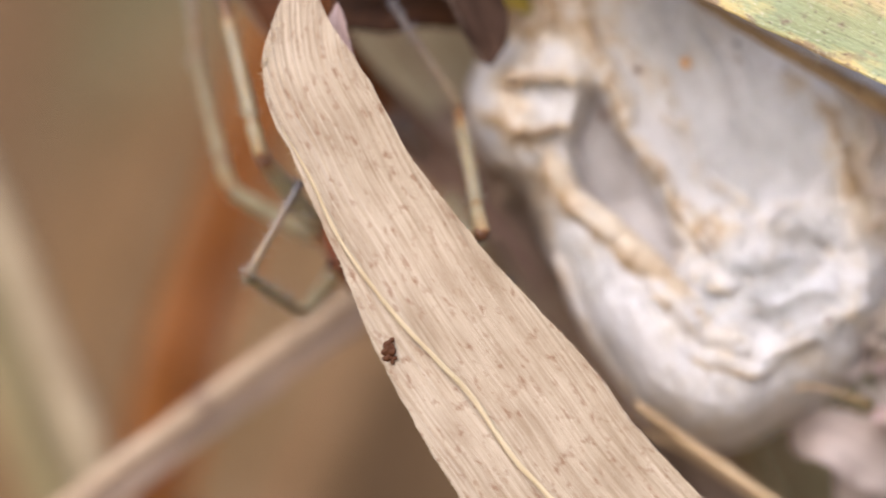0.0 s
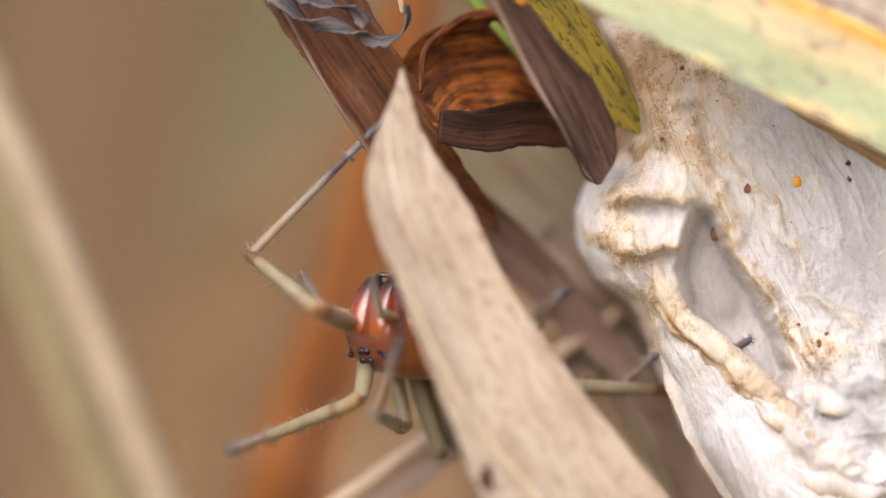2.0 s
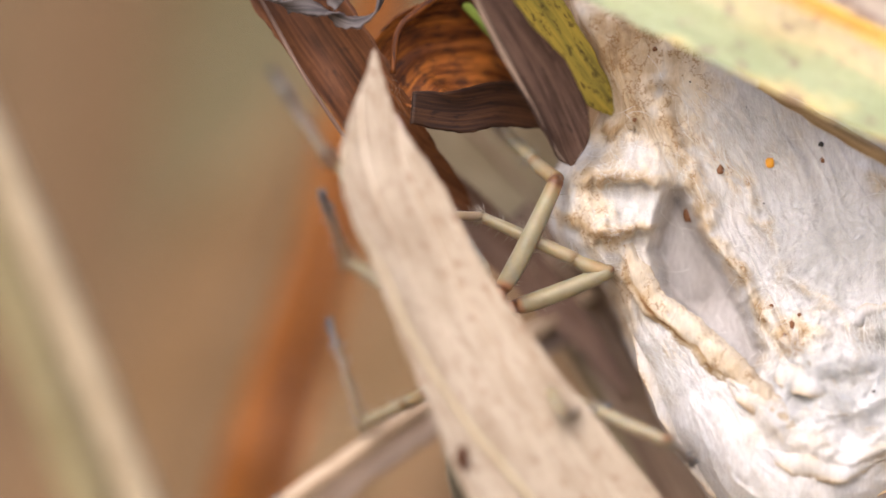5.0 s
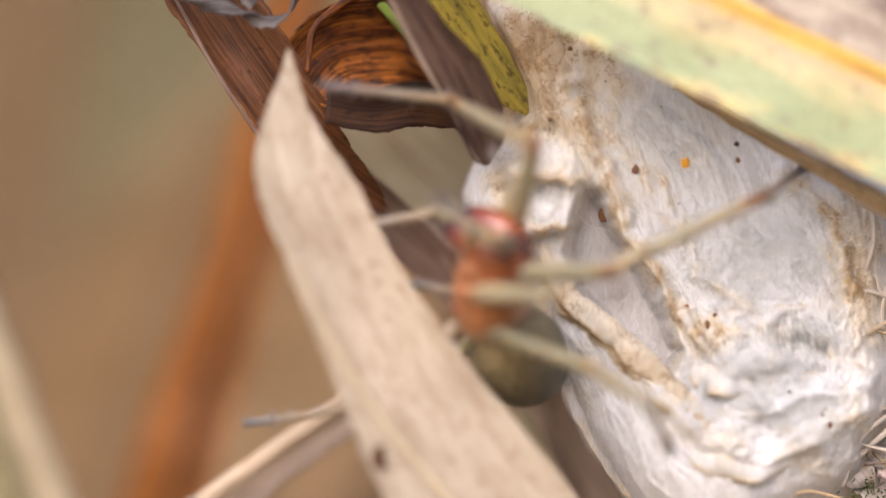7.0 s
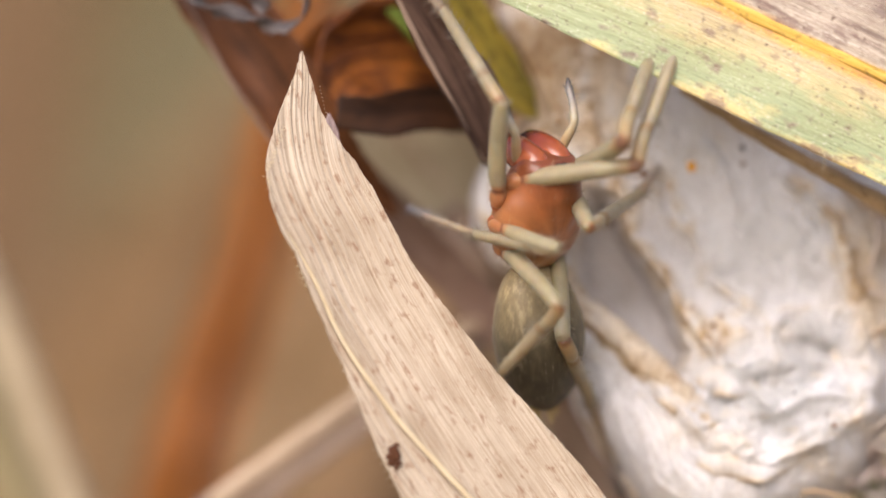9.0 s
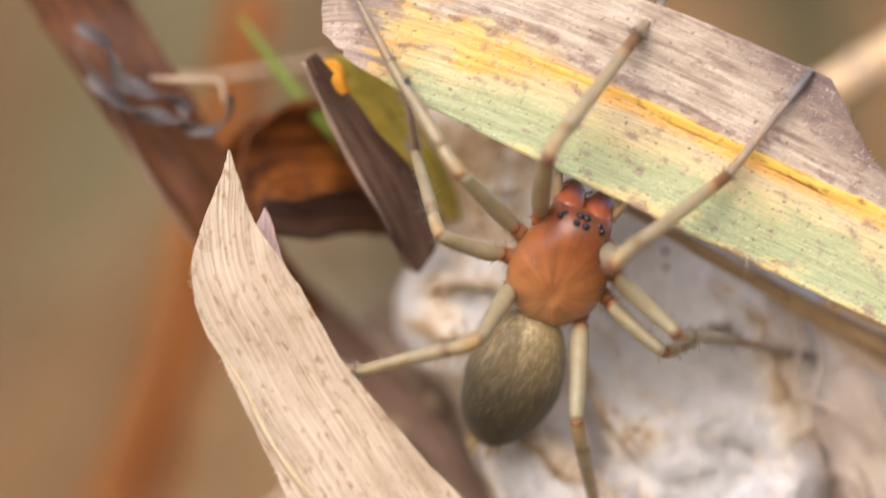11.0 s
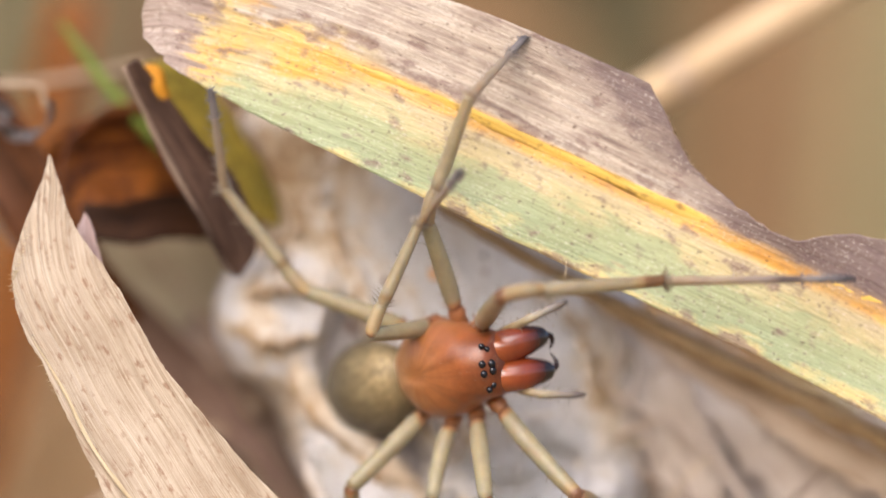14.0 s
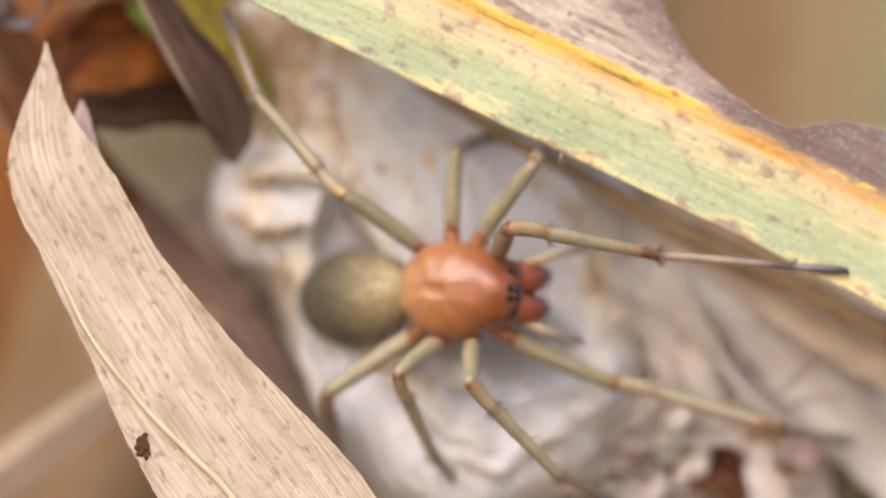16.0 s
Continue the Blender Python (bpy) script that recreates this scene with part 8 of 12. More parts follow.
        (14.00, pose(0.00102, 0.00607, 0.00147, -41.6, 3.3, 59.3)),
        (14.25, pose(0.00085, 0.00583, 0.00199, -41.5, -2.0, 66.6)),
        (14.50, pose(0.00068, 0.00552, 0.00246, -42.1, -7.3, 73.9)),
        (15.00, pose(0.00023, 0.00490, 0.00312, -42.3, -13.1, 75.2)),
        (15.25, pose(0.00044, 0.00308, 0.00412, -42.3, 14.8, 77.8)),
        (15.50, pose(0.00065, 0.00100, 0.00423, -40.5, 42.7, 81.4)),
        (15.67, pose(0.00167, 0.00256, 0.00408, -42.8, 54.2, 78.3)),
        (15.83, pose(0.00250, 0.00399, 0.00322, -47.6, 65.5, 72.8)),
        (16.00, pose(0.00300, 0.00509, 0.00178, -60.5, 76.2, 59.3)),
    ])
    walk(legs["L2"]["metatarsus"], [
        (0.00, pose(0.00571, 0.00680, -0.00637, 0.0, 60.2, 5.5)),
        (0.12, pose(0.00641, 0.00855, -0.00372, 20.9, 42.0, 31.9)),
        (0.25, pose(0.00639, 0.00951, -0.00055, 28.2, 20.7, 45.6)),
        (0.38, pose(0.00565, 0.00953, 0.00272, 29.9, -1.5, 55.7)),
        (0.50, pose(0.00427, 0.00857, 0.00570, 27.6, -23.6, 66.0)),
        (0.62, pose(0.00461, 0.00911, 0.00281, 24.0, 6.5, 89.0)),
        (0.75, pose(0.00449, 0.00836, -0.00027, 33.8, 35.4, 115.1)),
        (0.88, pose(0.00408, 0.00642, -0.00300, 68.4, 53.7, 162.5)),
        (1.00, pose(0.00354, 0.00364, -0.00491, 113.2, 44.3, -140.4)),
        (1.25, pose(0.00516, 0.00509, -0.00502, 85.9, 65.0, -173.0)),
        (1.50, pose(0.00669, 0.00625, -0.00453, 21.8, 65.6, 117.9)),
        (1.67, pose(0.00601, 0.00665, -0.00168, 20.9, 41.9, 116.7)),
        (1.83, pose(0.00436, 0.00604, 0.00150, 20.6, 18.2, 116.2)),
        (2.00, pose(0.00205, 0.00451, 0.00438, 20.6, -5.6, 115.9)),
        (2.12, pose(0.00494, 0.00610, 0.00170, 20.0, 29.0, 113.1)),
        (2.25, pose(0.00701, 0.00654, -0.00130, 15.3, 63.5, 106.8)),
        (2.38, pose(0.00779, 0.00585, -0.00394, -128.5, 80.5, -38.2)),
        (2.50, pose(0.00710, 0.00431, -0.00567, -148.9, 46.6, -60.0)),
        (2.75, pose(0.00565, 0.00523, -0.00762, -150.2, 40.0, -61.8)),
        (3.00, pose(0.00347, 0.00565, -0.00828, -151.0, 33.3, -63.3)),
        (3.20, pose(0.00335, 0.00577, -0.00812, -150.8, 32.1, -62.8)),
        (3.70, pose(0.00037, 0.00483, -0.00951, -139.0, 23.1, -37.8)),
        (4.20, pose(-0.00281, 0.00354, -0.00965, -132.7, 10.8, -16.4)),
        (4.75, pose(-0.00251, -0.00067, -0.00954, -130.6, 8.2, -3.9)),
        (5.30, pose(-0.00183, -0.00436, -0.00774, -129.1, 5.3, 8.5)),
        (5.50, pose(-0.00123, -0.00431, -0.00783, -129.3, 7.2, 6.7)),
        (6.00, pose(-0.00261, -0.00536, -0.00660, -127.3, 1.3, 33.7)),
        (6.12, pose(-0.00171, -0.00536, -0.00527, -124.9, 32.6, 41.5)),
        (6.25, pose(-0.00094, -0.00438, -0.00362, -111.7, 62.8, 58.6)),
        (6.38, pose(-0.00050, -0.00248, -0.00202, -18.3, 75.5, 155.6)),
        (6.50, pose(-0.00053, 0.00008, -0.00082, 21.4, 48.6, -161.0)),
        (7.00, pose(-0.00039, 0.00077, -0.00075, 31.1, 58.8, -149.1)),
        (7.50, pose(0.00018, 0.00073, -0.00105, 26.9, 37.9, -154.6)),
        (7.75, pose(-0.00213, 0.00103, 0.00022, 32.6, 56.4, -146.9)),
        (8.00, pose(-0.00443, 0.00144, 0.00098, 52.7, 73.5, -125.1)),
        (8.20, pose(-0.00344, 0.00155, 0.00093, 73.4, 78.7, -103.7)),
        (8.45, pose(-0.00004, 0.00167, -0.00105, 86.6, 79.0, -90.4)),
        (8.70, pose(0.00331, 0.00182, -0.00312, 99.7, 78.7, -77.0)),
        (8.95, pose(0.00607, 0.00196, -0.00494, 111.5, 77.9, -64.9)),
        (9.20, pose(0.00781, 0.00204, -0.00616, 121.5, 76.6, -54.7)),
        (9.57, pose(0.00841, 0.00408, -0.00388, 175.3, 61.4, 1.9)),
        (9.93, pose(0.00799, 0.00577, -0.00137, -173.3, 39.4, 16.4)),
        (10.30, pose(0.00666, 0.00695, 0.00102, -169.9, 16.5, 23.6)),
        (10.40, pose(0.00620, 0.00697, 0.00107, -163.6, 38.6, 36.8)),
        (10.50, pose(0.00570, 0.00696, 0.00111, -145.0, 58.0, 61.2)),
        (10.75, pose(0.00545, 0.00824, 0.00053, -149.1, 41.3, 55.8)),
        (11.00, pose(0.00506, 0.00934, -0.00019, -150.9, 24.4, 52.7)),
        (11.25, pose(0.00676, 0.00708, -0.00238, -157.2, 36.1, 40.3)),
        (11.50, pose(0.00756, 0.00411, -0.00402, -168.1, 46.2, 23.8)),
        (11.75, pose(0.00926, 0.00333, -0.00335, 159.5, 45.1, -20.5)),
        (12.00, pose(0.00957, 0.00259, -0.00203, 138.2, 30.0, -54.4)),
        (12.25, pose(0.00875, 0.00264, -0.00403, 138.9, 26.9, -52.9)),
        (12.50, pose(0.00699, 0.00301, -0.00553, 139.5, 23.7, -51.6)),
        (12.75, pose(0.00748, 0.00527, -0.00484, 133.1, 39.4, -63.6)),
        (13.00, pose(0.00732, 0.00741, -0.00362, 119.6, 53.2, -82.1)),
        (13.50, pose(0.00659, 0.00821, -0.00337, 118.6, 55.1, -83.2)),
        (13.75, pose(0.00549, 0.00988, -0.00119, 147.9, 81.2, -52.7)),
        (14.00, pose(0.00383, 0.01079, 0.00115, -86.3, 68.6, 74.6)),
        (14.25, pose(0.00304, 0.01087, 0.00218, -77.9, 52.5, 84.1)),
        (14.50, pose(0.00219, 0.01076, 0.00316, -74.8, 36.1, 88.4)),
        (15.00, pose(0.00160, 0.01008, 0.00437, -78.2, 56.9, 83.9)),
        (15.25, pose(0.00156, 0.00828, 0.00272, -96.0, 63.4, 63.4)),
        (15.50, pose(0.00125, 0.00499, 0.00049, -121.1, 65.7, 35.7)),
        (15.67, pose(0.00232, 0.00571, -0.00038, -153.6, 60.1, -0.5)),
        (15.83, pose(0.00317, 0.00618, -0.00179, -171.1, 48.3, -21.9)),
        (16.00, pose(0.00367, 0.00621, -0.00356, -179.5, 34.0, -34.6)),
    ])
    walk(legs["L3"]["femur"], [
        (0.00, pose(-0.00050, 0.00180, -0.00040, 0.0, -55.2, 1.5)),
        (0.50, pose(-0.00050, 0.00180, -0.00040, 17.9, -81.5, -17.2)),
        (1.00, pose(-0.00050, 0.00180, -0.00040, 88.0, -68.2, -88.9)),
        (1.50, pose(-0.00050, 0.00180, -0.00040, 140.5, -71.5, -144.2)),
        (2.00, pose(-0.00050, 0.00180, -0.00040, 117.9, -67.1, -120.2)),
        (2.25, pose(-0.00050, 0.00180, -0.00040, 113.1, -65.8, -114.9)),
        (2.50, pose(-0.00050, 0.00180, -0.00040, 108.8, -64.3, -110.2)),
        (2.62, pose(-0.00050, 0.00180, -0.00040, 111.2, -62.7, -112.9)),
        (2.75, pose(-0.00050, 0.00180, -0.00040, 113.3, -61.1, -115.2)),
        (2.88, pose(-0.00050, 0.00180, -0.00040, 115.2, -59.5, -117.4)),
        (3.00, pose(-0.00050, 0.00180, -0.00040, 116.9, -57.8, -119.3)),
        (3.20, pose(-0.00050, 0.00180, -0.00040, 114.6, -58.6, -116.7)),
        (3.53, pose(-0.00050, 0.00180, -0.00040, 101.7, -57.0, -101.5)),
        (3.87, pose(-0.00050, 0.00180, -0.00040, 90.7, -53.6, -88.1)),
        (4.20, pose(-0.00050, 0.00180, -0.00040, 82.0, -49.1, -77.0)),
        (4.57, pose(-0.00050, 0.00180, -0.00040, 66.0, -47.3, -55.7)),
        (4.93, pose(-0.00050, 0.00180, -0.00040, 52.8, -42.1, -37.0)),
        (5.30, pose(-0.00050, 0.00180, -0.00040, 43.3, -34.3, -21.7)),
        (5.50, pose(-0.00050, 0.00180, -0.00040, 41.5, -32.9, -18.5)),
        (5.62, pose(-0.00050, 0.00180, -0.00040, 47.2, -43.8, -27.6)),
        (5.75, pose(-0.00050, 0.00180, -0.00040, 57.1, -53.7, -40.6)),
        (5.88, pose(-0.00050, 0.00180, -0.00040, 74.0, -61.5, -60.5)),
        (6.00, pose(-0.00050, 0.00180, -0.00040, 99.3, -64.8, -88.8)),
        (6.12, pose(-0.00050, 0.00180, -0.00040, 106.3, -63.2, -96.6)),
        (6.25, pose(-0.00050, 0.00180, -0.00040, 112.5, -61.1, -103.6)),
        (6.38, pose(-0.00050, 0.00180, -0.00040, 117.7, -58.8, -109.6)),
        (6.50, pose(-0.00050, 0.00180, -0.00040, 122.1, -56.2, -114.8)),
        (6.75, pose(-0.00050, 0.00180, -0.00040, 129.4, -57.1, -123.6)),
        (7.00, pose(-0.00050, 0.00180, -0.00040, 137.0, -57.3, -132.6)),
        (7.50, pose(-0.00050, 0.00180, -0.00040, 133.5, -57.3, -128.4)),
        (8.00, pose(-0.00050, 0.00180, -0.00040, 121.9, -57.6, -114.7)),
        (8.20, pose(-0.00050, 0.00180, -0.00040, 107.0, -52.9, -96.6)),
        (8.70, pose(-0.00050, 0.00180, -0.00040, 84.6, -74.2, -72.1)),
        (9.20, pose(-0.00050, 0.00180, -0.00040, -14.3, -75.2, 28.9)),
        (9.75, pose(-0.00050, 0.00180, -0.00040, -55.2, -68.6, 71.6)),
        (10.30, pose(-0.00050, 0.00180, -0.00040, -71.6, -56.7, 90.0)),
        (10.40, pose(-0.00050, 0.00180, -0.00040, -61.7, -33.2, 76.3)),
        (10.50, pose(-0.00050, 0.00180, -0.00040, -58.9, -8.9, 68.7)),
        (10.62, pose(-0.00050, 0.00180, -0.00040, -59.7, -15.5, 72.3)),
        (10.75, pose(-0.00050, 0.00180, -0.00040, -60.9, -22.0, 76.1)),
        (10.88, pose(-0.00050, 0.00180, -0.00040, -62.7, -28.4, 80.3)),
        (11.00, pose(-0.00050, 0.00180, -0.00040, -65.2, -34.7, 85.0)),
        (11.50, pose(-0.00050, 0.00180, -0.00040, -61.3, -9.1, 74.9)),
        (12.00, pose(-0.00050, 0.00180, -0.00040, -61.0, -0.2, 72.1)),
        (12.50, pose(-0.00050, 0.00180, -0.00040, -60.5, 8.5, 79.6)),
        (13.00, pose(-0.00050, 0.00180, -0.00040, -61.0, -16.6, 86.7)),
        (13.12, pose(-0.00050, 0.00180, -0.00040, -66.4, -9.2, 110.5)),
        (13.25, pose(-0.00050, 0.00180, -0.00040, -68.4, -0.4, 133.2)),
        (13.38, pose(-0.00050, 0.00180, -0.00040, -66.8, 8.5, 155.9)),
        (13.50, pose(-0.00050, 0.00180, -0.00040, -61.6, 16.1, 179.5)),
        (13.67, pose(-0.00050, 0.00180, -0.00040, -61.7, -15.0, 176.5)),
        (13.83, pose(-0.00050, 0.00180, -0.00040, -59.4, -46.0, 172.3)),
        (14.00, pose(-0.00050, 0.00180, -0.00040, -43.5, -76.3, 154.8)),
        (14.25, pose(-0.00050, 0.00180, -0.00040, -82.0, -70.2, -165.3)),
        (14.50, pose(-0.00050, 0.00180, -0.00040, -98.0, -59.8, -147.7)),
        (14.67, pose(-0.00050, 0.00180, -0.00040, -49.7, -54.7, 156.2)),
        (14.83, pose(-0.00050, 0.00180, -0.00040, -28.2, -33.5, 126.2)),
        (15.00, pose(-0.00050, 0.00180, -0.00040, -22.0, -8.1, 109.2)),
        (15.50, pose(-0.00050, 0.00180, -0.00040, -17.0, -22.2, 90.5)),
        (16.00, pose(-0.00050, 0.00180, -0.00040, -16.1, -12.7, 87.4)),
    ])
    walk(legs["L3"]["tibia"], [
        (0.00, pose(0.00172, 0.00186, 0.00280, 0.0, -3.5, 0.9)),
        (0.50, pose(0.00005, 0.00163, 0.00346, 0.1, 0.7, -4.3)),
        (1.00, pose(-0.00047, 0.00035, 0.00322, 0.7, -8.9, -12.5)),
        (1.50, pose(-0.00150, 0.00108, 0.00330, 1.2, -2.9, -17.2)),
        (2.00, pose(-0.00126, 0.00049, 0.00319, 1.8, -4.1, -27.5)),
        (2.25, pose(-0.00117, 0.00035, 0.00316, 2.0, -0.8, -30.4)),
        (2.50, pose(-0.00108, 0.00021, 0.00311, 1.9, 2.4, -33.3)),
        (2.62, pose(-0.00119, 0.00015, 0.00307, 9.6, 25.8, -2.9)),
        (2.75, pose(-0.00130, 0.00010, 0.00301, 33.3, 40.5, 38.6)),
        (2.88, pose(-0.00141, 0.00004, 0.00296, 64.5, 36.7, 86.8)),
        (3.00, pose(-0.00152, -0.00001, 0.00290, 81.8, 17.5, 123.3)),
        (3.20, pose(-0.00141, -0.00001, 0.00293, 82.1, 15.8, 124.5)),
        (3.53, pose(-0.00092, -0.00028, 0.00287, 82.6, -6.2, 130.3)),
        (3.87, pose(-0.00042, -0.00051, 0.00274, 80.7, -28.2, 136.6)),
        (4.20, pose(0.00007, -0.00069, 0.00255, 74.4, -49.7, 146.4)),
        (4.57, pose(0.00099, -0.00038, 0.00247, 101.5, -56.7, 112.9)),
        (4.93, pose(0.00181, 0.00006, 0.00221, 131.6, -53.0, 76.6)),
        (5.30, pose(0.00249, 0.00061, 0.00180, 150.5, -41.0, 51.1)),
        (5.50, pose(0.00261, 0.00076, 0.00172, 153.4, -39.6, 46.5)),
        (5.62, pose(0.00199, 0.00050, 0.00230, 141.8, -64.2, 60.9)),
        (5.75, pose(0.00125, 0.00030, 0.00274, 65.2, -78.8, 140.0)),
        (5.88, pose(0.00042, 0.00018, 0.00303, 9.8, -59.7, -162.0)),
        (6.00, pose(-0.00046, 0.00014, 0.00313, 1.1, -34.8, -150.4)),
        (6.12, pose(-0.00070, 0.00005, 0.00308, -0.1, -14.4, -147.6)),
        (6.25, pose(-0.00094, -0.00003, 0.00302, -0.3, 6.0, -145.2)),
        (6.38, pose(-0.00118, -0.00010, 0.00294, 0.4, 26.4, -142.7)),
        (6.50, pose(-0.00141, -0.00017, 0.00284, 2.6, 46.8, -139.0)),
        (6.75, pose(-0.00167, 0.00003, 0.00287, -1.1, 44.7, -144.2)),
        (7.00, pose(-0.00193, 0.00025, 0.00288, -4.4, 42.4, -149.0)),
        (7.50, pose(-0.00181, 0.00015, 0.00288, -17.8, 40.1, -169.2)),
        (8.00, pose(-0.00137, -0.00010, 0.00289, -28.6, 33.5, 172.9)),
        (8.20, pose(-0.00077, -0.00054, 0.00271, -16.9, 40.4, -167.9)),
        (8.70, pose(-0.00017, 0.00079, 0.00335, -25.0, 60.2, -178.1)),
        (9.20, pose(0.00037, 0.00228, 0.00337, -59.8, 76.9, 145.0)),
        (9.75, pose(-0.00005, 0.00315, 0.00323, -112.1, 66.0, 90.5)),
        (10.30, pose(-0.00050, 0.00394, 0.00286, -125.8, 48.5, 74.4)),
        (10.40, pose(0.00027, 0.00497, 0.00174, -134.2, 45.4, 62.8)),
        (10.50, pose(0.00090, 0.00539, 0.00020, -141.2, 41.2, 52.7)),
        (10.62, pose(0.00064, 0.00538, 0.00064, -142.1, 44.5, 51.3)),
        (10.75, pose(0.00037, 0.00531, 0.00106, -143.2, 47.7, 49.8)),
        (10.88, pose(0.00008, 0.00518, 0.00146, -144.6, 50.9, 48.1)),
        (11.00, pose(-0.00022, 0.00499, 0.00182, -146.2, 54.1, 46.1)),
        (11.50, pose(0.00050, 0.00552, 0.00022, -95.8, 71.9, 101.1)),
        (12.00, pose(0.00070, 0.00551, -0.00038, -50.5, 70.7, 148.7)),
        (12.50, pose(0.00020, 0.00559, -0.00097, -48.6, 62.8, 150.8)),
        (13.00, pose(-0.00029, 0.00553, 0.00072, -54.5, 44.4, 143.5)),
        (13.12, pose(-0.00185, 0.00541, 0.00023, -78.9, 48.6, 110.4)),
        (13.25, pose(-0.00317, 0.00464, -0.00037, -102.3, 43.0, 78.1)),
        (13.38, pose(-0.00402, 0.00338, -0.00098, -116.9, 30.3, 54.0)),
        (13.50, pose(-0.00425, 0.00183, -0.00148, -123.9, 14.3, 36.0)),
        (13.67, pose(-0.00426, 0.00203, 0.00061, -121.8, 15.9, 44.1)),
        (13.83, pose(-0.00319, 0.00216, 0.00240, -119.4, 17.3, 52.3)),
        (14.00, pose(-0.00133, 0.00219, 0.00339, -116.9, 18.3, 60.6)),
        (14.25, pose(-0.00178, 0.00147, 0.00327, -114.8, 9.6, 69.2)),
        (14.50, pose(-0.00216, 0.00075, 0.00297, -114.1, 0.8, 77.3)),
        (14.67, pose(-0.00256, 0.00271, 0.00278, -112.8, 22.7, 83.1)),
        (14.83, pose(-0.00242, 0.00443, 0.00175, -108.2, 44.4, 91.3)),
        (15.00, pose(-0.00177, 0.00545, 0.00015, -93.3, 64.7, 109.3)),
        (15.50, pose(-0.00053, 0.00541, 0.00107, -132.7, 75.7, 67.8)),
        (16.00, pose(-0.00033, 0.00560, 0.00046, -164.8, 73.0, 34.6)),
    ])
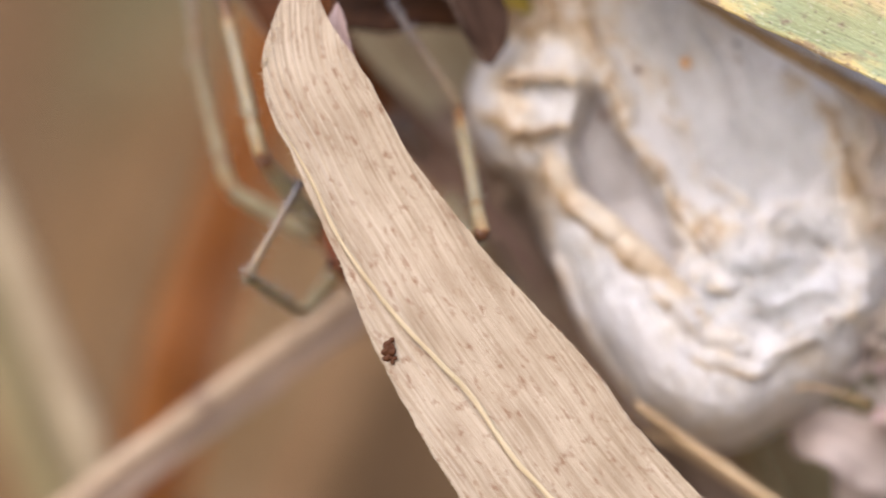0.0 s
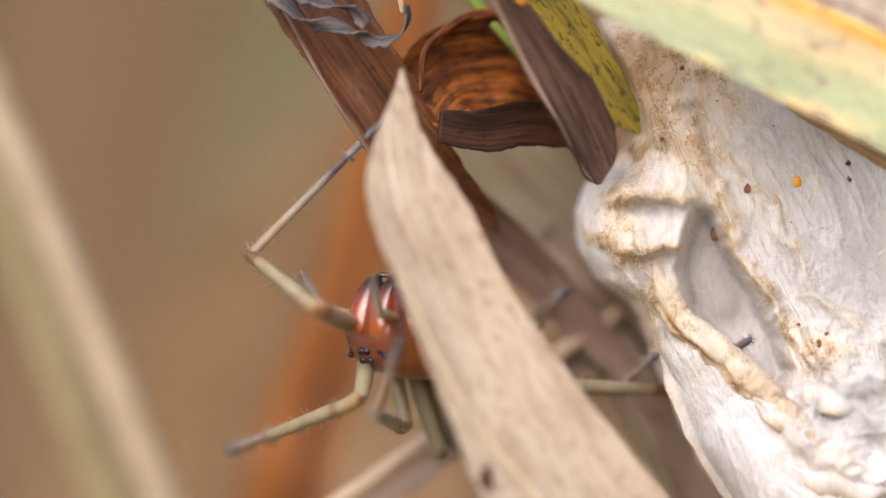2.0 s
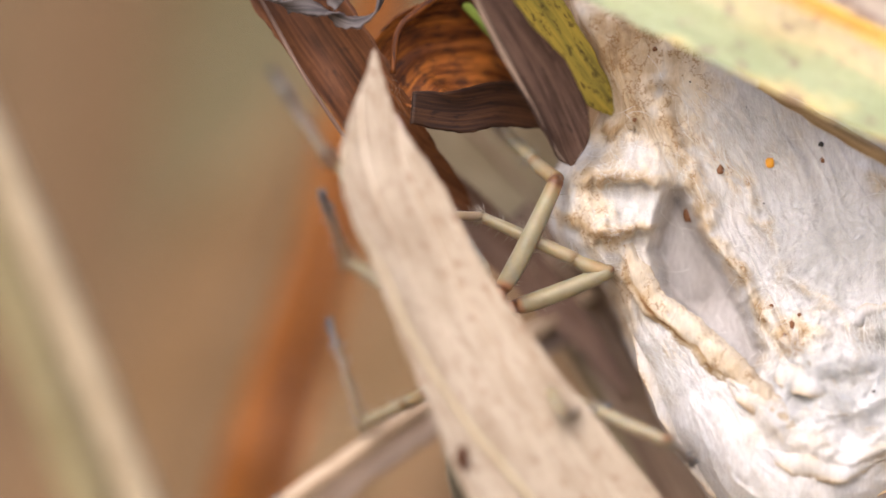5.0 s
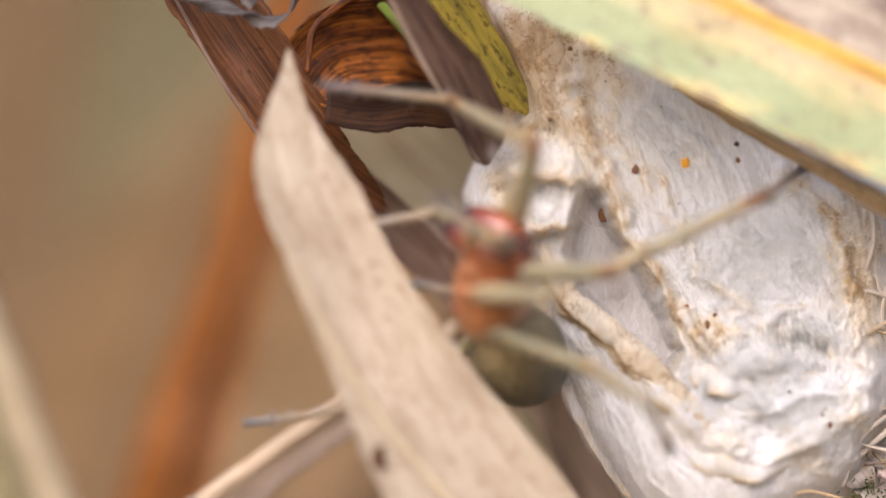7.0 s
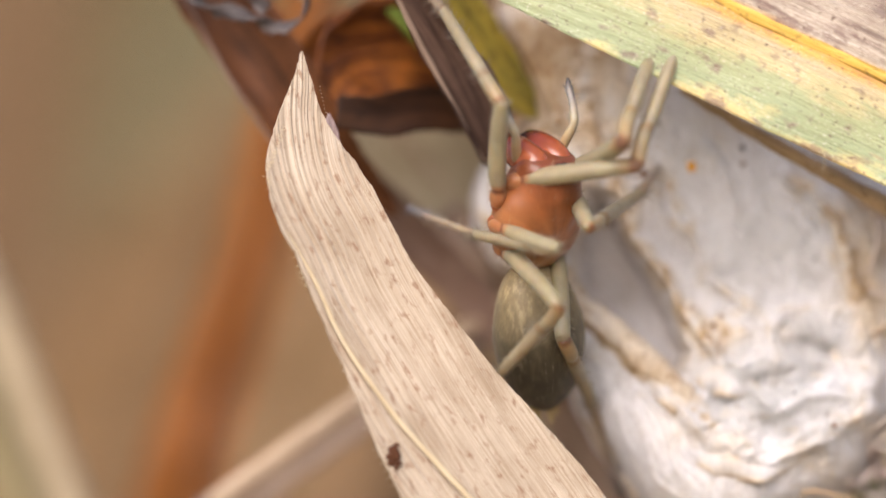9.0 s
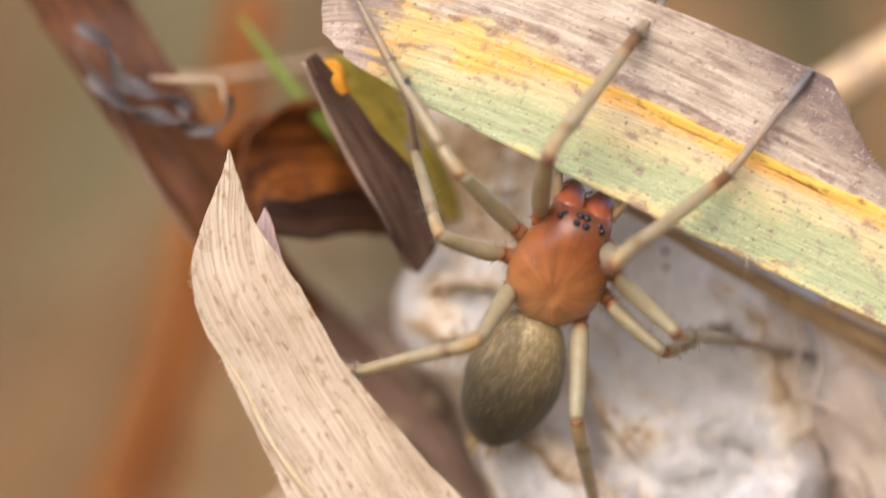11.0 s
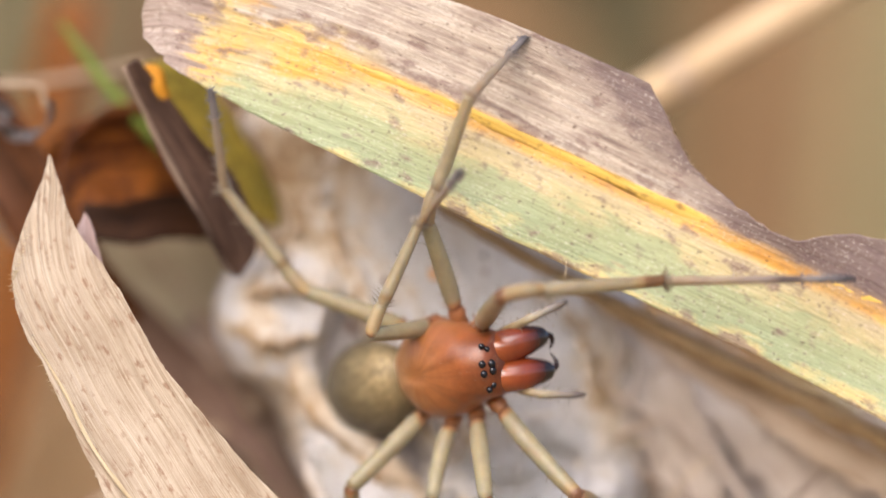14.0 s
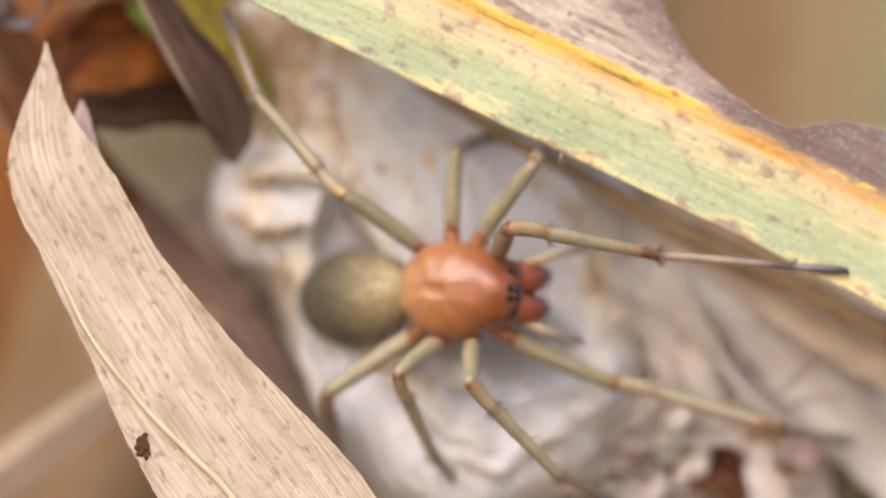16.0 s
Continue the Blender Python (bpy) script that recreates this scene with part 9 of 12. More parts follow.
    walk(legs["L3"]["metatarsus"], [
        (0.00, pose(0.00641, 0.00193, 0.00309, -79.9, 64.9, -78.9)),
        (0.50, pose(0.00474, 0.00128, 0.00340, -89.1, 62.6, -89.1)),
        (1.00, pose(0.00406, -0.00065, 0.00395, -90.1, 74.8, -90.1)),
        (1.50, pose(0.00298, -0.00031, 0.00353, -66.6, 48.9, -64.3)),
        (2.00, pose(0.00289, -0.00168, 0.00353, -55.3, 37.6, -48.0)),
        (2.25, pose(0.00288, -0.00203, 0.00323, -50.7, 55.9, -41.8)),
        (2.50, pose(0.00284, -0.00236, 0.00292, -35.0, 73.3, -24.5)),
        (2.62, pose(0.00303, -0.00006, 0.00102, -42.3, 58.4, -32.5)),
        (2.75, pose(0.00149, 0.00233, -0.00004, -44.7, 43.3, -35.6)),
        (2.88, pose(-0.00120, 0.00380, 0.00015, -45.8, 28.2, -37.4)),
        (3.00, pose(-0.00398, 0.00374, 0.00149, -46.3, 13.1, -38.8)),
        (3.20, pose(-0.00397, 0.00372, 0.00165, -46.3, 12.9, -39.0)),
        (3.53, pose(-0.00394, 0.00328, 0.00338, -50.1, 22.4, -51.5)),
        (3.87, pose(-0.00343, 0.00234, 0.00496, -56.6, 30.7, -65.8)),
        (4.20, pose(-0.00246, 0.00099, 0.00613, -65.9, 37.3, -82.4)),
        (4.57, pose(-0.00002, 0.00199, 0.00640, -79.8, 23.5, -109.2)),
        (4.93, pose(0.00247, 0.00281, 0.00597, -85.3, 6.1, -130.4)),
        (5.30, pose(0.00472, 0.00337, 0.00488, -84.2, -12.1, -150.2)),
        (5.50, pose(0.00510, 0.00339, 0.00471, -84.5, -11.4, -148.7)),
        (5.62, pose(0.00299, 0.00229, 0.00653, -81.8, -26.2, -157.2)),
        (5.75, pose(0.00055, 0.00089, 0.00735, -75.8, -40.3, -168.1)),
        (5.88, pose(-0.00184, -0.00056, 0.00708, -63.8, -52.9, 175.6)),
        (6.00, pose(-0.00382, -0.00176, 0.00581, -41.1, -61.7, 148.8)),
        (6.12, pose(-0.00455, -0.00239, 0.00425, -32.4, -23.8, 136.8)),
        (6.25, pose(-0.00478, -0.00270, 0.00252, -31.9, 14.6, 130.9)),
        (6.38, pose(-0.00452, -0.00266, 0.00084, -37.1, 52.7, 122.0)),
        (6.50, pose(-0.00384, -0.00228, -0.00058, -128.8, 81.4, 27.4)),
        (6.75, pose(-0.00438, -0.00192, -0.00043, 61.5, 79.9, -142.3)),
        (7.00, pose(-0.00490, -0.00154, -0.00029, 58.5, 61.3, -145.5)),
        (7.50, pose(-0.00534, -0.00052, -0.00015, 58.4, 50.6, -145.6)),
        (8.00, pose(-0.00526, 0.00038, 0.00030, 57.8, 45.7, -146.5)),
        (8.20, pose(-0.00427, -0.00129, -0.00033, 41.9, 56.5, -166.7)),
        (8.70, pose(-0.00251, 0.00071, -0.00072, 34.0, 70.0, -175.5)),
        (9.20, pose(-0.00050, 0.00289, -0.00121, -0.9, 81.7, 148.8)),
        (9.75, pose(-0.00007, 0.00507, -0.00106, -43.2, 72.7, 105.6)),
        (10.30, pose(0.00034, 0.00694, -0.00066, -54.0, 60.9, 93.9)),
        (10.40, pose(0.00178, 0.00791, -0.00161, -74.8, 63.1, 70.4)),
        (10.50, pose(0.00304, 0.00820, -0.00289, -95.9, 61.2, 46.7)),
        (10.62, pose(0.00274, 0.00800, -0.00265, -102.5, 37.3, 38.1)),
        (10.75, pose(0.00241, 0.00773, -0.00242, -104.4, 13.0, 33.8)),
        (10.88, pose(0.00206, 0.00738, -0.00219, -104.4, -11.3, 30.4)),
        (11.00, pose(0.00169, 0.00698, -0.00199, -102.8, -35.5, 26.3)),
        (11.50, pose(0.00022, 0.00695, -0.00425, -99.5, -11.3, 18.1)),
        (12.00, pose(-0.00063, 0.00632, -0.00482, -100.7, -3.4, 28.1)),
        (12.50, pose(-0.00168, 0.00664, -0.00515, -101.7, -3.3, 45.3)),
        (13.00, pose(-0.00298, 0.00753, -0.00258, -103.7, -5.4, 71.1)),
        (13.12, pose(-0.00293, 0.00832, -0.00330, -104.6, 14.7, 60.1)),
        (13.25, pose(-0.00246, 0.00801, -0.00358, -110.2, 34.2, 46.9)),
        (13.38, pose(-0.00163, 0.00666, -0.00335, -124.6, 51.5, 26.1)),
        (13.50, pose(-0.00056, 0.00451, -0.00264, -156.9, 61.6, -12.1)),
        (13.67, pose(-0.00102, 0.00518, -0.00068, -138.4, 35.6, 11.9)),
        (13.83, pose(-0.00044, 0.00572, 0.00101, -134.1, 7.3, 23.1)),
        (14.00, pose(0.00086, 0.00608, 0.00191, -135.3, -21.2, 32.9)),
        (14.25, pose(-0.00013, 0.00580, 0.00248, -137.1, -37.6, 36.4)),
        (14.50, pose(-0.00112, 0.00534, 0.00291, -141.2, -53.8, 42.1)),
        (14.67, pose(-0.00204, 0.00701, 0.00097, -123.0, -28.9, 15.5)),
        (14.83, pose(-0.00250, 0.00778, -0.00154, -118.9, -1.0, 0.1)),
        (15.00, pose(-0.00243, 0.00734, -0.00410, -122.4, 27.0, -14.9)),
        (15.50, pose(-0.00010, 0.00648, -0.00348, -119.1, 39.4, -8.9)),
        (16.00, pose(0.00080, 0.00638, -0.00404, -123.7, 22.2, -17.8)),
    ])
    walk(legs["L4"]["femur"], [
        (0.00, pose(-0.00140, 0.00140, -0.00040, 0.0, -27.4, 174.3)),
        (0.17, pose(-0.00140, 0.00140, -0.00040, -11.3, -49.5, -168.0)),
        (0.33, pose(-0.00140, 0.00140, -0.00040, -45.5, -65.1, -128.1)),
        (0.50, pose(-0.00140, 0.00140, -0.00040, -98.3, -60.7, -69.9)),
        (1.00, pose(-0.00140, 0.00140, -0.00040, -87.5, -49.9, -83.0)),
        (1.50, pose(-0.00140, 0.00140, -0.00040, -86.4, -54.0, -84.3)),
        (2.00, pose(-0.00140, 0.00140, -0.00040, -39.8, -63.6, -137.6)),
        (2.25, pose(-0.00140, 0.00140, -0.00040, -17.1, -86.6, -160.6)),
        (2.50, pose(-0.00140, 0.00140, -0.00040, 132.3, -69.8, 49.6)),
        (2.62, pose(-0.00140, 0.00140, -0.00040, 130.5, -73.9, 51.6)),
        (2.75, pose(-0.00140, 0.00140, -0.00040, 127.3, -77.9, 54.9)),
        (2.88, pose(-0.00140, 0.00140, -0.00040, 120.9, -81.9, 61.4)),
        (3.00, pose(-0.00140, 0.00140, -0.00040, 103.1, -85.6, 79.3)),
        (3.20, pose(-0.00140, 0.00140, -0.00040, 113.2, -85.5, 69.1)),
        (3.70, pose(-0.00140, 0.00140, -0.00040, -118.6, -83.9, -59.3)),
        (4.20, pose(-0.00140, 0.00140, -0.00040, -105.3, -74.7, -72.7)),
        (4.75, pose(-0.00140, 0.00140, -0.00040, -151.2, -68.3, -24.7)),
        (5.30, pose(-0.00140, 0.00140, -0.00040, -169.1, -55.2, -4.5)),
        (5.50, pose(-0.00140, 0.00140, -0.00040, -168.2, -49.6, -5.7)),
        (6.00, pose(-0.00140, 0.00140, -0.00040, -159.8, -45.7, -17.1)),
        (6.50, pose(-0.00140, 0.00140, -0.00040, -129.9, -49.9, -56.7)),
        (6.75, pose(-0.00140, 0.00140, -0.00040, -114.2, -63.6, -75.2)),
        (7.00, pose(-0.00140, 0.00140, -0.00040, -76.5, -71.6, -115.6)),
        (7.50, pose(-0.00140, 0.00140, -0.00040, -77.2, -66.9, -114.9)),
        (8.00, pose(-0.00140, 0.00140, -0.00040, -68.9, -61.2, -124.2)),
        (8.20, pose(-0.00140, 0.00140, -0.00040, -73.5, -60.0, -118.9)),
        (8.45, pose(-0.00140, 0.00140, -0.00040, -67.1, -69.8, -125.9)),
        (8.70, pose(-0.00140, 0.00140, -0.00040, -49.3, -78.9, -144.3)),
        (8.95, pose(-0.00140, 0.00140, -0.00040, 14.5, -83.1, 151.3)),
        (9.20, pose(-0.00140, 0.00140, -0.00040, 62.3, -76.5, 102.9)),
        (9.75, pose(-0.00140, 0.00140, -0.00040, 8.0, -74.6, 158.7)),
        (10.30, pose(-0.00140, 0.00140, -0.00040, -17.1, -64.5, -174.7)),
        (10.50, pose(-0.00140, 0.00140, -0.00040, -14.4, -69.6, -177.6)),
        (11.00, pose(-0.00140, 0.00140, -0.00040, 14.4, -69.4, 151.7)),
        (11.50, pose(-0.00140, 0.00140, -0.00040, 47.2, -72.4, 117.1)),
        (12.00, pose(-0.00140, 0.00140, -0.00040, 78.4, -73.1, 84.5)),
        (12.25, pose(-0.00140, 0.00140, -0.00040, 84.8, -69.9, 77.8)),
        (12.50, pose(-0.00140, 0.00140, -0.00040, 89.4, -66.5, 72.9)),
        (12.75, pose(-0.00140, 0.00140, -0.00040, 71.2, -56.6, 93.4)),
        (13.00, pose(-0.00140, 0.00140, -0.00040, 62.4, -44.7, 104.7)),
        (13.50, pose(-0.00140, 0.00140, -0.00040, 60.5, -42.2, 107.5)),
        (13.75, pose(-0.00140, 0.00140, -0.00040, 47.3, -34.6, 128.6)),
        (14.00, pose(-0.00140, 0.00140, -0.00040, 38.8, -24.1, 145.7)),
        (14.50, pose(-0.00140, 0.00140, -0.00040, 36.4, -22.2, 151.9)),
        (14.75, pose(-0.00140, 0.00140, -0.00040, 36.7, -31.9, 151.2)),
        (15.00, pose(-0.00140, 0.00140, -0.00040, 37.2, -41.6, 150.3)),
        (15.50, pose(-0.00140, 0.00140, -0.00040, 34.7, -31.7, 154.5)),
        (15.75, pose(-0.00140, 0.00140, -0.00040, 37.9, -35.6, 148.7)),
        (16.00, pose(-0.00140, 0.00140, -0.00040, 41.7, -39.2, 142.4)),
    ])
    walk(legs["L4"]["tibia"], [
        (0.00, pose(-0.00564, 0.00182, 0.00181, 0.0, 38.7, 156.0)),
        (0.17, pose(-0.00445, 0.00075, 0.00325, -4.1, 37.8, 149.4)),
        (0.33, pose(-0.00265, -0.00019, 0.00396, -8.0, 36.6, 142.9)),
        (0.50, pose(-0.00059, -0.00081, 0.00378, -11.7, 35.0, 136.7)),
        (1.00, pose(-0.00102, -0.00167, 0.00327, -4.6, 18.9, 152.1)),
        (1.50, pose(-0.00112, -0.00141, 0.00348, -6.8, 18.9, 145.3)),
        (2.00, pose(-0.00297, -0.00004, 0.00390, -10.9, 15.7, 131.7)),
        (2.25, pose(-0.00167, 0.00130, 0.00439, -11.0, -10.0, 129.1)),
        (2.50, pose(-0.00033, 0.00266, 0.00410, -9.8, -35.8, 126.0)),
        (2.62, pose(-0.00057, 0.00245, 0.00421, 16.4, -58.8, 91.6)),
        (2.75, pose(-0.00082, 0.00222, 0.00429, 74.4, -59.8, 26.0)),
        (2.88, pose(-0.00108, 0.00199, 0.00435, 102.6, -37.4, -10.4)),
        (3.00, pose(-0.00133, 0.00176, 0.00439, 109.9, -9.5, -28.1)),
        (3.20, pose(-0.00127, 0.00175, 0.00439, 110.0, -11.6, -28.7)),
        (3.70, pose(-0.00114, 0.00096, 0.00437, 107.2, -32.8, -21.4)),
        (4.20, pose(-0.00102, 0.00019, 0.00423, 99.0, -53.3, -9.5)),
        (4.75, pose(0.00021, 0.00066, 0.00406, 99.3, -75.3, -9.9)),
        (5.30, pose(0.00133, 0.00118, 0.00354, -82.5, -82.7, 171.8)),
        (5.50, pose(0.00170, 0.00109, 0.00326, -79.7, -83.5, 169.1)),
        (6.00, pose(0.00181, 0.00042, 0.00303, 44.1, -77.0, 44.6)),
        (6.50, pose(0.00030, -0.00118, 0.00327, -2.3, -76.1, 92.2)),
        (6.75, pose(-0.00086, -0.00066, 0.00390, 21.5, -69.5, 67.3)),
        (7.00, pose(-0.00205, 0.00004, 0.00416, 32.5, -61.1, 55.2)),
        (7.50, pose(-0.00219, -0.00031, 0.00402, 11.7, -70.7, 77.9)),
        (8.00, pose(-0.00270, -0.00051, 0.00381, -7.9, -74.2, 98.4)),
        (8.20, pose(-0.00256, -0.00070, 0.00376, -11.0, -77.6, 101.6)),
        (8.45, pose(-0.00237, 0.00006, 0.00410, -63.2, -48.2, 157.7)),
        (8.70, pose(-0.00215, 0.00086, 0.00431, -68.9, -13.2, 168.3)),
        (8.95, pose(-0.00191, 0.00168, 0.00436, -68.3, 22.1, 175.8)),
        (9.20, pose(-0.00165, 0.00249, 0.00427, -59.2, 56.9, -170.7)),
        (9.75, pose(-0.00259, 0.00186, 0.00423, -91.6, 53.3, 150.3)),
        (10.30, pose(-0.00346, 0.00121, 0.00393, -111.5, 40.3, 123.5)),
        (10.50, pose(-0.00307, 0.00133, 0.00410, -111.7, 22.3, 123.1)),
        (11.00, pose(-0.00288, 0.00220, 0.00409, -108.8, 14.8, 132.1)),
        (11.50, pose(-0.00206, 0.00269, 0.00418, -108.2, 11.3, 134.9)),
        (12.00, pose(-0.00127, 0.00279, 0.00419, -107.1, 10.4, 140.8)),
        (12.25, pose(-0.00105, 0.00301, 0.00411, -111.2, 8.2, 115.5)),
        (12.50, pose(-0.00084, 0.00323, 0.00400, -114.0, 4.5, 90.6)),
        (12.75, pose(-0.00156, 0.00404, 0.00361, -110.8, 26.0, 102.5)),
        (13.00, pose(-0.00227, 0.00470, 0.00298, -100.5, 46.1, 119.7)),
        (13.50, pose(-0.00247, 0.00479, 0.00282, -93.5, 34.8, 130.4)),
        (13.75, pose(-0.00387, 0.00449, 0.00233, -96.7, 11.3, 122.4)),
        (14.00, pose(-0.00502, 0.00387, 0.00156, -96.6, -12.5, 115.8)),
        (14.50, pose(-0.00532, 0.00350, 0.00141, -100.1, -10.4, 133.0)),
        (14.75, pose(-0.00497, 0.00337, 0.00213, -99.7, -15.2, 131.4)),
        (15.00, pose(-0.00452, 0.00318, 0.00279, -99.2, -20.0, 129.7)),
        (15.50, pose(-0.00508, 0.00316, 0.00212, -100.5, -10.0, 134.8)),
        (15.75, pose(-0.00474, 0.00343, 0.00239, -100.5, -4.4, 134.6)),
        (16.00, pose(-0.00435, 0.00367, 0.00263, -100.5, 1.1, 134.3)),
    ])
    walk(legs["L4"]["metatarsus"], [
        (0.00, pose(-0.00942, 0.00350, -0.00150, -0.0, -1.9, -25.7)),
        (0.17, pose(-0.00805, 0.00288, 0.00000, 0.0, 3.4, -23.4)),
        (0.33, pose(-0.00604, 0.00238, 0.00080, 0.3, 8.8, -21.1)),
        (0.50, pose(-0.00375, 0.00217, 0.00074, 0.8, 14.1, -18.7)),
        (1.00, pose(-0.00545, 0.00067, 0.00155, -1.0, 21.5, -24.5)),
        (1.50, pose(-0.00524, 0.00145, 0.00177, -3.3, 19.3, -31.1)),
        (2.00, pose(-0.00636, 0.00377, 0.00246, -4.4, 12.6, -34.9)),
        (2.25, pose(-0.00496, 0.00536, 0.00532, -5.1, -5.9, -47.0)),
        (2.50, pose(-0.00285, 0.00614, 0.00720, -1.7, -24.1, -59.9)),
        (2.62, pose(-0.00065, 0.00519, 0.00875, -1.4, 14.4, -63.1)),
        (2.75, pose(0.00158, 0.00339, 0.00887, -4.2, 52.9, -67.9)),
        (2.88, pose(0.00306, 0.00123, 0.00757, -108.4, 85.2, -173.6)),
        (3.00, pose(0.00328, -0.00070, 0.00526, -169.9, 49.3, 123.3)),
        (3.20, pose(0.00329, -0.00074, 0.00545, -169.8, 49.3, 123.4)),
        (3.70, pose(0.00301, -0.00066, 0.00724, -144.7, 43.4, 157.6)),
        (4.20, pose(0.00210, -0.00034, 0.00848, -129.5, 29.7, -177.4)),
        (4.75, pose(0.00154, 0.00043, 0.00919, -123.8, 13.7, -162.1)),
        (5.30, pose(0.00066, 0.00128, 0.00880, -122.5, -3.0, -148.8)),
        (5.50, pose(0.00111, 0.00121, 0.00852, -122.5, -4.7, -149.2)),
        (6.00, pose(0.00266, 0.00125, 0.00820, -122.5, 5.2, -164.8)),
        (6.50, pose(0.00025, 0.00009, 0.00842, -122.0, 1.1, -155.7)),
        (6.75, pose(-0.00014, 0.00105, 0.00886, -121.9, 3.1, -152.7)),
        (7.00, pose(-0.00059, 0.00214, 0.00880, -121.7, 5.1, -149.8)),
        (7.50, pose(-0.00183, 0.00140, 0.00902, -121.5, 1.5, -145.7)),
        (8.00, pose(-0.00291, 0.00091, 0.00891, -121.5, -0.7, -145.2)),
        (8.20, pose(-0.00279, 0.00041, 0.00893, -121.4, -1.2, -148.8)),
        (8.45, pose(-0.00564, 0.00139, 0.00806, -122.3, 16.9, -154.8)),
        (8.70, pose(-0.00720, 0.00191, 0.00552, -125.5, 34.8, -162.0)),
        (8.95, pose(-0.00681, 0.00204, 0.00237, -133.3, 52.0, -173.3)),
        (9.20, pose(-0.00451, 0.00202, -0.00017, -154.4, 66.8, 162.5)),
        (9.75, pose(-0.00534, 0.00343, -0.00002, 168.4, 58.9, 121.1)),
        (10.30, pose(-0.00569, 0.00458, 0.00050, 151.7, 43.6, 100.0)),
        (10.50, pose(-0.00575, 0.00544, 0.00209, 153.7, 38.2, 103.1)),
        (11.00, pose(-0.00632, 0.00600, 0.00274, 158.3, 36.5, 110.6)),
        (11.50, pose(-0.00573, 0.00637, 0.00313, 169.3, 38.2, 128.7)),
        (12.00, pose(-0.00531, 0.00608, 0.00324, 175.1, 33.2, 138.5)),
        (12.25, pose(-0.00331, 0.00775, 0.00335, 159.0, 40.0, 111.9)),
        (12.50, pose(-0.00089, 0.00851, 0.00359, 140.0, 39.9, 82.7)),
        (12.75, pose(-0.00259, 0.00869, 0.00128, 129.8, 28.5, 64.7)),
        (13.00, pose(-0.00408, 0.00789, -0.00084, 124.4, 15.3, 50.5)),
        (13.50, pose(-0.00529, 0.00811, -0.00020, 125.5, 12.9, 54.9)),
        (13.75, pose(-0.00665, 0.00887, 0.00129, 126.6, -1.4, 65.4)),
        (14.00, pose(-0.00727, 0.00853, 0.00270, 124.9, -15.7, 76.1)),
        (14.50, pose(-0.00888, 0.00731, 0.00237, 119.4, -42.8, 87.2)),
        (14.75, pose(-0.00835, 0.00720, 0.00353, 113.3, -29.0, 97.5)),
        (15.00, pose(-0.00770, 0.00701, 0.00460, 110.3, -14.7, 105.3)),
        (15.50, pose(-0.00876, 0.00687, 0.00304, 112.1, -25.6, 100.1)),
        (15.75, pose(-0.00844, 0.00719, 0.00280, 110.3, 1.9, 108.6)),
        (16.00, pose(-0.00805, 0.00746, 0.00253, 112.8, 29.3, 117.4)),
    ])
